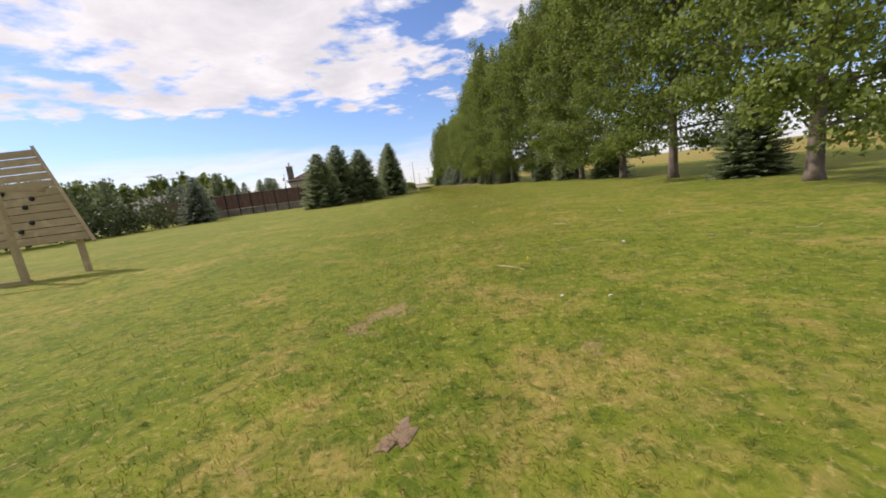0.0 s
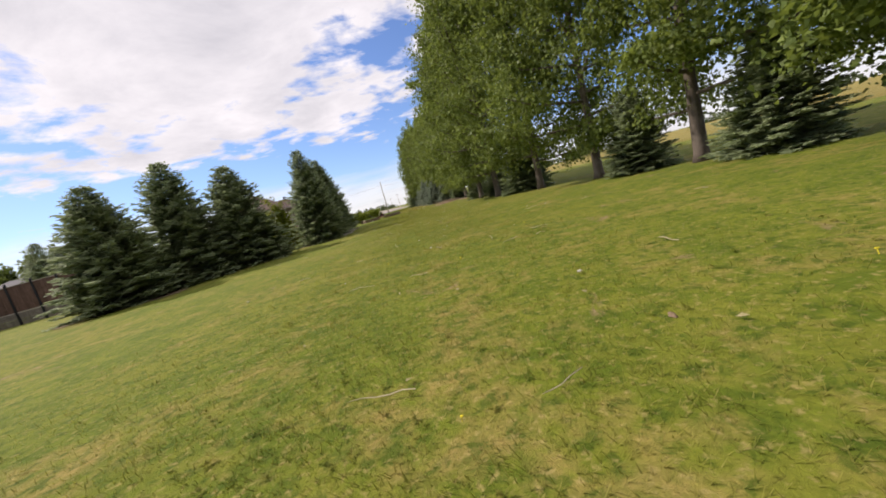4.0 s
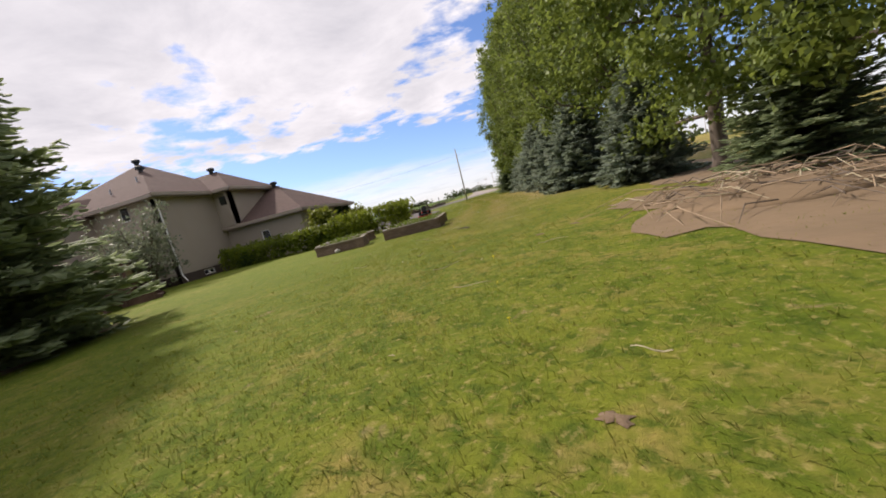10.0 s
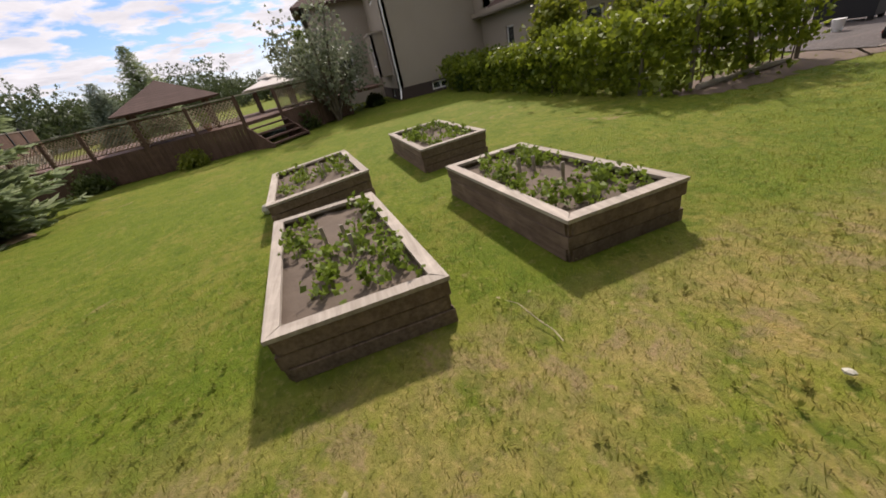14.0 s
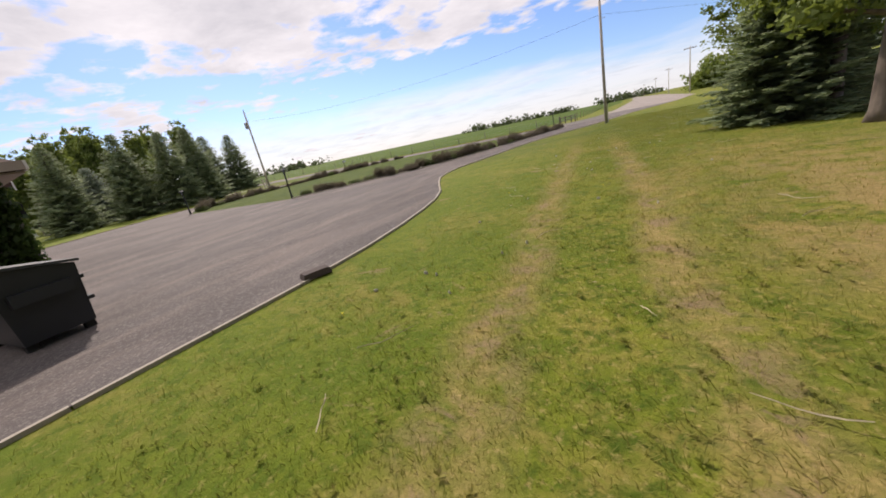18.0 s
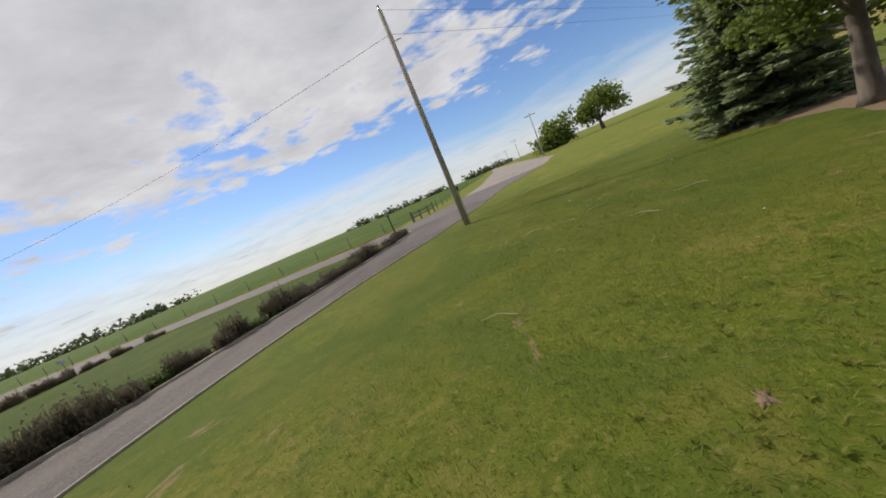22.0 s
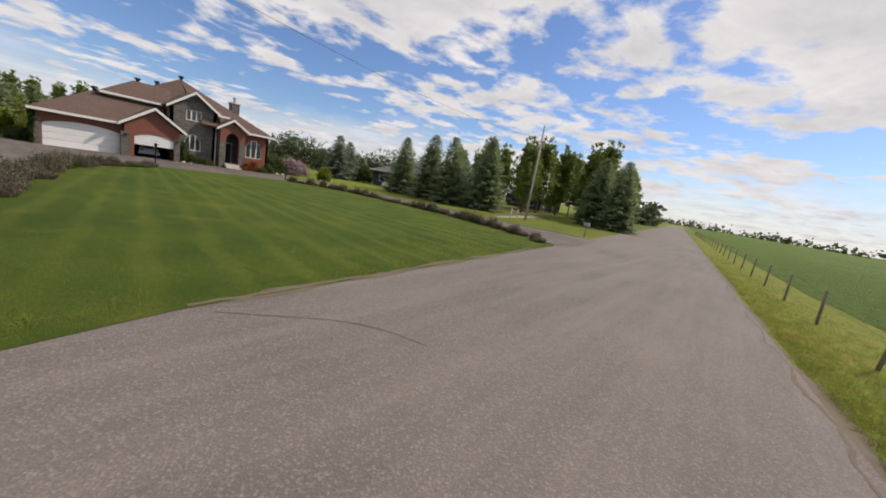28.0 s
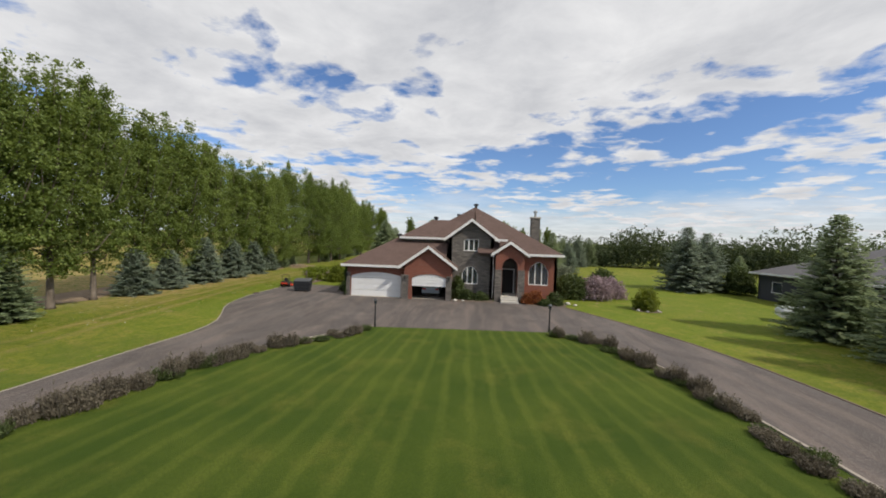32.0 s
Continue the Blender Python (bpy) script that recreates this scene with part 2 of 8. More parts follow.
    part_y = k.math("MULTIPLY", k.ramp(k.math("DIVIDE", k.math("ADD", s.outputs["Y"], 40.0), 80.0), (0.25, 0.0), (0.36, 1.0)), k.ramp(k.math("DIVIDE", k.math("ADD", s.outputs["Y"], 40.0), 80.0), (0.69, 1.0), (0.79, 0.0)))
    worn = k.math("MULTIPLY", k.math("MULTIPLY", bands, part_y), k.ramp(k.math("ADD", k.math("MULTIPLY", k.noise(1.3, 5, 0.65), 0.55), k.math("MULTIPLY", k.noise(5.0, 4, 0.6), 0.45)), (0.38, 0.05), (0.58, 1.0)))
    col = k.mix(k.math("MULTIPLY", worn, 0.8), col, (0.385, 0.275, 0.120))
    dug = k.math("MULTIPLY", bands, k.math("MULTIPLY", part_y, k.ramp(k.noise(2.2, 6, 0.7, dist=0.5), (0.52, 0.0), (0.60, 1.0))))
    col = k.mix(k.math("MULTIPLY", dug, 0.75), col, (0.270, 0.185, 0.120))
    soil = k.ramp(k.noise(0.9, 6, 0.72, dist=0.8), (0.625, 0.0), (0.68, 1.0))
    col = k.mix(k.math("MULTIPLY", soil, 0.8), col, (0.30, 0.205, 0.125))
    col = k.mix(k.math("MULTIPLY", k.ramp(k.noise(24, 3, 0.6), (0.40, 1.0), (0.60, 0.0)), 0.34), col, (0.095, 0.112, 0.014))
    return col


def make_materials():
    k = Nodes("lawn")
    k.bump(k.noise(38, 6, 0.75), 0.5, 0.04)
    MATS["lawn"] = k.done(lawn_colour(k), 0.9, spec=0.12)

    k = Nodes("grass blades")
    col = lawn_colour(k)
    rnd = k.node("ShaderNodeNewGeometry").outputs["Random Per Island"]
    col = k.mix(k.ramp(rnd, (0.0, 0.0), (0.6, 0.12), (1.0, 0.42)), col, (0.40, 0.360, 0.100))
    k.done(col, 0.75, spec=0.15)
    tr = k.node("ShaderNodeBsdfTranslucent", Color=k.mix(0.4, col, (0.42, 0.44, 0.06)))
    mx = k.node("ShaderNodeMixShader", Fac=0.42)
    k.t.links.new(k.b.outputs[0], mx.inputs[1])
    k.t.links.new(tr.outputs[0], mx.inputs[2])
    k.t.links.new(mx.outputs[0], k.t.nodes["Material Output"].inputs["Surface"])
    MATS["blades"] = k.m

    k = Nodes("striped lawn")
    s = k.node("ShaderNodeSeparateXYZ", Vector=k.pos)
    fan = k.math("DIVIDE", k.math("SUBTRACT", s.outputs["X"], 1.5), k.math("ADD", k.math("SUBTRACT", -4.0, s.outputs["Y"]), 26.0))
    wave = k.math("SINE", k.math("ADD", k.math("MULTIPLY", fan, 290.0), k.math("MULTIPLY", k.noise(0.45, 4), 4.2)))
    base = k.mix(k.ramp(k.noise(0.35, 5), (0.35, 0.0), (0.7, 1.0)), (0.046, 0.078, 0.010), (0.084, 0.115, 0.016))
    col = k.mix(k.math("MULTIPLY", k.ramp(wave, (0.1, 0.0), (0.9, 0.36)), k.ramp(k.noise(0.22, 3), (0.35, 0.5), (0.6, 1.0))), base, (0.145, 0.172, 0.028))
    col = k.mix(k.math("MULTIPLY", k.ramp(k.noise(0.5, 5, 0.65), (0.52, 0.0), (0.72, 1.0)), 0.4), col, (0.190, 0.175, 0.035))
    col = k.mix(k.math("MULTIPLY", k.ramp(k.noise(22, 3, 0.6), (0.40, 1.0), (0.60, 0.0)), 0.4), col, (0.03, 0.055, 0.008))
    k.bump(k.noise(40, 6, 0.75), 0.8, 0.05)
    MATS["island"] = k.done(col, 0.9, spec=0.12)

    k = Nodes("island blades")
    rnd = k.node("ShaderNodeNewGeometry").outputs["Random Per Island"]
    col = k.mix(rnd, (0.075, 0.115, 0.012), (0.200, 0.225, 0.040))
    k.done(col, 0.75, spec=0.15)
    tr = k.node("ShaderNodeBsdfTranslucent", Color=k.mix(0.4, col, (0.24, 0.28, 0.04)))
    mx = k.node("ShaderNodeMixShader", Fac=0.3)
    k.t.links.new(k.b.outputs[0], mx.inputs[1])
    k.t.links.new(tr.outputs[0], mx.inputs[2])
    k.t.links.new(mx.outputs[0], k.t.nodes["Material Output"].inputs["Surface"])
    MATS["islandblades"] = k.m
    MATS["verge"] = painted("gritty road verge", (0.130, 0.102, 0.072), 0.95, 0.3, 12, bump=0.7)

    k = Nodes("crop field")
    rows = k.noise(1.0, 4, 0.6, src=k.scaled(0.5, 3.0, 1))
    col = k.mix(k.ramp(rows, (0.3, 0.0), (0.7, 1.0)), (0.050, 0.092, 0.012), (0.085, 0.132, 0.020))
    col = k.mix(k.math("MULTIPLY", k.ramp(k.noise(0.03, 4), (0.45, 0.0), (0.65, 1.0)), 0.5), col, (0.12, 0.15, 0.032))
    k.bump(k.noise(14, 6, 0.7), 0.9, 0.12)
    MATS["crop"] = k.done(col, 0.9, spec=0.1)

    k = Nodes("dry field")
    col = k.mix(k.ramp(k.noise(0.25, 5, 0.6), (0.35, 0.0), (0.65, 1.0)), (0.27, 0.20, 0.06), (0.34, 0.27, 0.10))
    col = k.mix(k.math("MULTIPLY", k.noise(0.05, 3), 0.6), col, (0.14, 0.16, 0.03))
    k.bump(k.noise(12, 6, 0.7), 0.9, 0.12)
    MATS["dry"] = k.done(col, 0.95, spec=0.1)

    def asphalt(name, dark, light, tint, flat):
        k = Nodes(name)
        col = k.mix(k.ramp(k.noise(0.22, 5, 0.6), (0.35, 0.0), (0.68, 1.0)), dark, light)
        streak = k.noise(1.0, 5, 0.6, src=k.scaled(0.12, 1.6, 1) if flat else k.scaled(1.3, 0.12, 1))
        col = k.mix(k.math("MULTIPLY", k.ramp(streak, (0.42, 0.0), (0.66, 1.0)), 0.75), col, tint)
        if not flat:
            swath = k.ramp(k.noise(0.55, 5, 0.62, dist=1.2, src=k.scaled(1.0, 0.42, 1)), (0.47, 0.0), (0.60, 1.0))
            col = k.mix(k.math("MULTIPLY", swath, 0.55), col, tuple(c * 0.72 for c in dark))
        chips = k.node("ShaderNodeTexVoronoi", Vector=k.pos, Scale=42.0)
        col = k.mix(k.math("MULTIPLY", k.ramp(chips.outputs["Color"], (0.55, 0.0), (0.95, 1.0)), 0.40), col, (0.42, 0.38, 0.35))
        col = k.mix(k.math("MULTIPLY", k.ramp(chips.outputs["Distance"], (0.0, 0.0), (0.5, 1.0)), 0.35), col, tuple(c * 0.5 for c in dark))
        k.bump(k.math("ADD", k.noise(60, 4, 0.7), k.math("MULTIPLY", chips.outputs["Distance"], 0.8)), 0.55, 0.012)
        return k.done(col, 0.85, spec=0.3)

    MATS["drive"] = asphalt("driveway asphalt", (0.085, 0.072, 0.068), (0.150, 0.128, 0.120), (0.215, 0.168, 0.145), False)
    MATS["road"] = asphalt("chip seal road", (0.132, 0.113, 0.105), (0.190, 0.164, 0.151), (0.222, 0.190, 0.172), True)
    MATS["gravel"] = asphalt("pale gravel road", (0.30, 0.255, 0.22), (0.38, 0.33, 0.29), (0.42, 0.37, 0.33), False)
    MATS["crack"] = painted("open crack", (0.095, 0.082, 0.075), 0.9, 0.35, 20)
    MATS["tar"] = painted("tar seal", (0.058, 0.052, 0.049), 0.8, 0.35, 20)
    MATS["kerb"] = painted("concrete edging", (0.36, 0.32, 0.265), 0.85, 0.2, 18, bump=0.3)
    MATS["soil"] = painted("garden soil", (0.150, 0.115, 0.088), 0.95, 0.35, 14, bump=0.8)
    MATS["needles"] = painted("dry needle litter", (0.235, 0.165, 0.100), 0.95, 0.35, 9, bump=0.8)
    MATS["barespot"] = painted("dry bare soil", (0.215, 0.150, 0.095), 0.95, 0.5, 26, bump=1.0)
    MATS["brush"] = painted("dead brush", (0.36, 0.27, 0.18), 0.9, 0.3, 9)
    MATS["mulch"] = painted("bare earth", (0.17, 0.125, 0.095), 0.95, 0.35, 9, bump=0.8)

    def wood(name, dark, light, grain=(2, 26, 26), rough=0.85):
        k = Nodes(name)
        rnd = k.node("ShaderNodeObjectInfo").outputs["Random"]
        g = k.noise(1.0, 5, 0.6, src=k.scaled(*grain, src=k.co))
        col = k.mix(k.ramp(g, (0.3, 0.0), (0.7, 1.0)), dark, light)
        col = k.mix(k.math("MULTIPLY", rnd, 0.45), col, tuple(c * 0.62 for c in dark))
        col = k.mix(k.math("MULTIPLY", k.ramp(k.noise(2.5, 5, 0.65), (0.5, 0.0), (0.72, 1.0)), 0.5), col, tuple(min(1, c * 1.35) for c in light))
        k.bump(g, 0.45, 0.008)
        return k.done(col, rough, spec=0.25)

    MATS["bedwood"] = wood("weathered timber", (0.130, 0.088, 0.066), (0.270, 0.195, 0.150))
    MATS["cappale"] = wood("bleached timber cap", (0.33, 0.285, 0.24), (0.52, 0.46, 0.395))
    MATS["deckwood"] = wood("brown stained boards", (0.105, 0.062, 0.047), (0.165, 0.102, 0.078), (14, 14, 1.5))
    MATS["playwood"] = wood("yellow timber boards", (0.36, 0.285, 0.165), (0.50, 0.415, 0.26))
    MATS["polewood"] = wood("grey utility pole timber", (0.36, 0.32, 0.275), (0.54, 0.49, 0.43), (9, 9, 0.35))
    MATS["postwood"] = wood("grey fence timber", (0.14, 0.12, 0.10), (0.27, 0.235, 0.20), (12, 12, 1))
    MATS["lattice"] = wood("tan lattice slats", (0.33, 0.255, 0.185), (0.46, 0.36, 0.27))
    MATS["bark"] = wood("bark", (0.085, 0.066, 0.052), (0.20, 0.165, 0.135), (7, 7, 1.2))
    MATS["twig"] = painted("pale dry twig", (0.50, 0.43, 0.29), 0.8)
    MATS["fluff"] = painted("pale seed litter", (0.50, 0.48, 0.40), 0.9)
    MATS["deadleaf"] = painted("dead leaf", (0.30, 0.26, 0.13), 0.9)
    MATS["dandelion"] = painted("dandelion yellow", (0.75, 0.62, 0.03), 0.8)
    MATS["stone"] = painted("pale stone", (0.52, 0.49, 0.44), 0.85, 0.2, 12, bump=0.4)

    k = Nodes("stucco")
    col = k.mix(k.noise(0.5, 5), (0.33, 0.285, 0.235), (0.39, 0.34, 0.285))
    k.bump(k.noise(55, 4), 0.5, 0.01)
    MATS["stucco"] = k.done(col, 0.95, spec=0.15)
    MATS["basement"] = painted("dark brown foundation", (0.075, 0.055, 0.048), 0.9)

    def bricks(name, c1, c2, mortar, w, h, dist=0.0, bumpd=0.01, axis="x"):
        k = Nodes(name)
        s = k.node("ShaderNodeSeparateXYZ", Vector=k.pos)
        v = k.node("ShaderNodeCombineXYZ", X=k.math("ADD", s.outputs["X"], s.outputs["Y"]), Y=s.outputs["Z"])
        vec = v.outputs[0]
        if dist:
            off = k.node("ShaderNodeTexNoise", Vector=k.pos, Scale=2.2, Detail=2.0)
            vec = k.node("ShaderNodeMix")
            vec.data_type = "VECTOR"
            vec.inputs["Factor"].default_value = dist
            k.put(vec.inputs["A"], v.outputs[0])
            k.put(vec.inputs["B"], off.outputs["Color"])
            vec = vec.outputs["Result"]
        n = k.node("ShaderNodeTexBrick", Vector=vec, Color1=(*c1, 1), Color2=(*c2, 1), Mortar=(*mortar, 1), Scale=1.0)
        n.inputs["Brick Width"].default_value, n.inputs["Row Height"].default_value = w, h
        n.inputs["Mortar Size"].default_value = h * 0.09
        n.inputs["Mortar Smooth"].default_value = 0.3
        col = k.mix(k.math("MULTIPLY", k.noise(6, 4), 0.5), n.outputs["Color"], tuple(c * 0.6 for c in c1))
        k.bump(k.math("SUBTRACT", 1.0, n.outputs["Fac"]), 0.7, bumpd)
        return k.done(col, 0.9, spec=0.2)

    MATS["brick"] = bricks("red brick", (0.285, 0.105, 0.070), (0.215, 0.080, 0.058), (0.22, 0.165, 0.14), 0.22, 0.075)
    MATS["stonework"] = bricks("grey ledge stone", (0.215, 0.195, 0.175), (0.105, 0.095, 0.088), (0.055, 0.05, 0.045), 0.42, 0.13, 0.10, 0.04)

    k = Nodes("asphalt shingles")
    s = k.node("ShaderNodeSeparateXYZ", Vector=k.pos)
    n = k.node("ShaderNodeTexBrick", Color1=(0.125, 0.082, 0.070, 1), Color2=(0.090, 0.060, 0.052, 1), Mortar=(0.048, 0.034, 0.030, 1), Scale=1.0,
               Vector=k.node("ShaderNodeCombineXYZ", X=k.math("ADD", s.outputs["X"], s.outputs["Y"]), Y=k.math("MULTIPLY", s.outputs["Z"], 1.9)).outputs[0])
    n.inputs["Brick Width"].default_value, n.inputs["Row Height"].default_value, n.inputs["Mortar Size"].default_value = 0.33, 0.14, 0.012
    col = k.mix(k.math("MULTIPLY", k.noise(0.7, 5), 0.6), n.outputs["Color"], (0.150, 0.102, 0.088))
    k.bump(k.math("ADD", k.noise(60, 3), k.math("SUBTRACT", 1.0, n.outputs["Fac"])), 0.4, 0.01)
    MATS["shingle"] = k.done(col, 0.9, spec=0.2)
    MATS["shingle_grey"] = painted("grey shingles", (0.135, 0.130, 0.135), 0.9, 0.2, 22, bump=0.4)
    MATS["trim"] = painted("white trim", (0.78, 0.77, 0.75), 0.5, 0.04)
    MATS["tan_trim"] = painted("tan fascia", (0.36, 0.30, 0.25), 0.6, 0.08)
    MATS["door_white"] = painted("white door panels", (0.80, 0.80, 0.80), 0.45, 0.03)
    MATS["dark"] = painted("dark interior", (0.03, 0.028, 0.026), 0.9)
    MATS["black"] = painted("black metal", (0.018, 0.018, 0.020), 0.45)
    MATS["blackplastic"] = painted("black plastic", (0.022, 0.023, 0.026), 0.5)
    MATS["dumpster"] = painted("black painted steel", (0.024, 0.026, 0.031), 0.5, 0.3, 6)
    MATS["lidgrey"] = painted("grey dumpster lid", (0.060, 0.063, 0.068), 0.5, 0.1)
    MATS["orange"] = painted("orange paint", (0.62, 0.062, 0.028), 0.4, 0.08)
    MATS["rubber"] = painted("tyre rubber", (0.022, 0.021, 0.020), 0.85, 0.2)
    MATS["steel"] = painted("galvanised steel", (0.42, 0.42, 0.42), 0.45, 0.1, metal=0.7)
    MATS["carwhite"] = painted("white car paint", (0.62, 0.64, 0.66), 0.3, 0.03)
    MATS["paper"] = painted("white sticker", (0.75, 0.75, 0.75), 0.6, 0.03)
    MATS["slate"] = painted("dark grey siding", (0.060, 0.062, 0.070), 0.8, 0.15)
    MATS["whitewall"] = painted("white siding", (0.70, 0.70, 0.68), 0.7, 0.06)
    MATS["canvas"] = painted("pale canopy cloth", (0.62, 0.58, 0.54), 0.8, 0.08)
    MATS["terracotta"] = painted("pot clay", (0.30, 0.15, 0.09), 0.8)
    MATS["wire"] = painted("wire", (0.05, 0.05, 0.05), 0.6)
    MATS["insul"] = painted("glazed insulator", (0.30, 0.28, 0.26), 0.3)

    k = Nodes("window glass")
    k.b.inputs["Transmission Weight"].default_value = 0.55
    k.b.inputs["IOR"].default_value = 1.45
    MATS["glass"] = k.done((0.10, 0.115, 0.13), 0.03, spec=0.8)

    def leaves(name, dark, mid, light, through, rough=0.55):
        k = Nodes(name)
        rnd = k.node("ShaderNodeNewGeometry").outputs["Random Per Island"]
        ob = k.node("ShaderNodeObjectInfo").outputs["Random"]
        col = k.ramp(rnd, (0.0, dark), (0.5, mid), (1.0, light))
        # dark noise patches paint shade between leaf clumps into the colour
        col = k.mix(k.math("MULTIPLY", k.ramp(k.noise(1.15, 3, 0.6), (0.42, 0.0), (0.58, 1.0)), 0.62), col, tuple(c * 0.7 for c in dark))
        col = k.mix(k.math("MULTIPLY", ob, 0.35), col, light)
        k.done(col, rough, spec=0.3)
        tr = k.node("ShaderNodeBsdfTranslucent", Color=k.mix(0.5, col, through))
        mx = k.node("ShaderNodeMixShader", Fac=0.38)
        out = k.t.nodes["Material Output"]
        k.t.links.new(k.b.outputs[0], mx.inputs[1])
        k.t.links.new(tr.outputs[0], mx.inputs[2])
        k.t.links.new(mx.outputs[0], out.inputs["Surface"])
        return k.m

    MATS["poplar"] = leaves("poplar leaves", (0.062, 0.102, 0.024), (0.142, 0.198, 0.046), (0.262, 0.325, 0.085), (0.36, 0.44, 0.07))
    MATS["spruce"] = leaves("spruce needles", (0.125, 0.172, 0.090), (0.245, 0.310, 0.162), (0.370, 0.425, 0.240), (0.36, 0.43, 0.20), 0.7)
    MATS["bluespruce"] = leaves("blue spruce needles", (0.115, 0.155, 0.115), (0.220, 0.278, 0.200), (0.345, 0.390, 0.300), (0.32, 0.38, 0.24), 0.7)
    MATS["vine"] = leaves("vine leaves", (0.050, 0.088, 0.010), (0.150, 0.215, 0.020), (0.300, 0.355, 0.040), (0.34, 0.40, 0.03))
    MATS["ivy"] = leaves("wall ivy leaves", (0.028, 0.056, 0.014), (0.050, 0.090, 0.022), (0.082, 0.130, 0.032), (0.08, 0.13, 0.02))
    MATS["shrub"] = leaves("shrub leaves", (0.040, 0.062, 0.020), (0.078, 0.110, 0.035), (0.125, 0.160, 0.055), (0.14, 0.18, 0.04))
    MATS["silver"] = leaves("silvery leaves", (0.115, 0.145, 0.090), (0.205, 0.240, 0.155), (0.33, 0.36, 0.26), (0.22, 0.25, 0.14))
    MATS["heather"] = leaves("dull purple hedge twigs", (0.088, 0.076, 0.056), (0.165, 0.140, 0.108), (0.245, 0.215, 0.160), (0.17, 0.14, 0.08), 0.8)
    MATS["lilac"] = leaves("lilac bloom", (0.20, 0.14, 0.15), (0.33, 0.24, 0.26), (0.46, 0.36, 0.38), (0.4, 0.3, 0.3))
    MATS["rust"] = leaves("rust red shrub leaves", (0.17, 0.050, 0.020), (0.30, 0.095, 0.035), (0.40, 0.16, 0.06), (0.4, 0.15, 0.04))
    MATS["lime"] = leaves("yellow green leaves", (0.10, 0.135, 0.015), (0.18, 0.22, 0.025), (0.27, 0.30, 0.05), (0.3, 0.33, 0.03))
    MATS["veg"] = leaves("vegetable leaves", (0.085, 0.130, 0.018), (0.165, 0.230, 0.034), (0.26, 0.33, 0.06), (0.2, 0.3, 0.03))
    # distance haze is put into this paler leaf colour
    MATS["hazed_farwood"] = leaves("far woodland leaves", (0.062, 0.086, 0.040), (0.100, 0.130, 0.060), (0.145, 0.178, 0.084), (0.08, 0.11, 0.03))


make_materials()

# ---- mesh tools ----


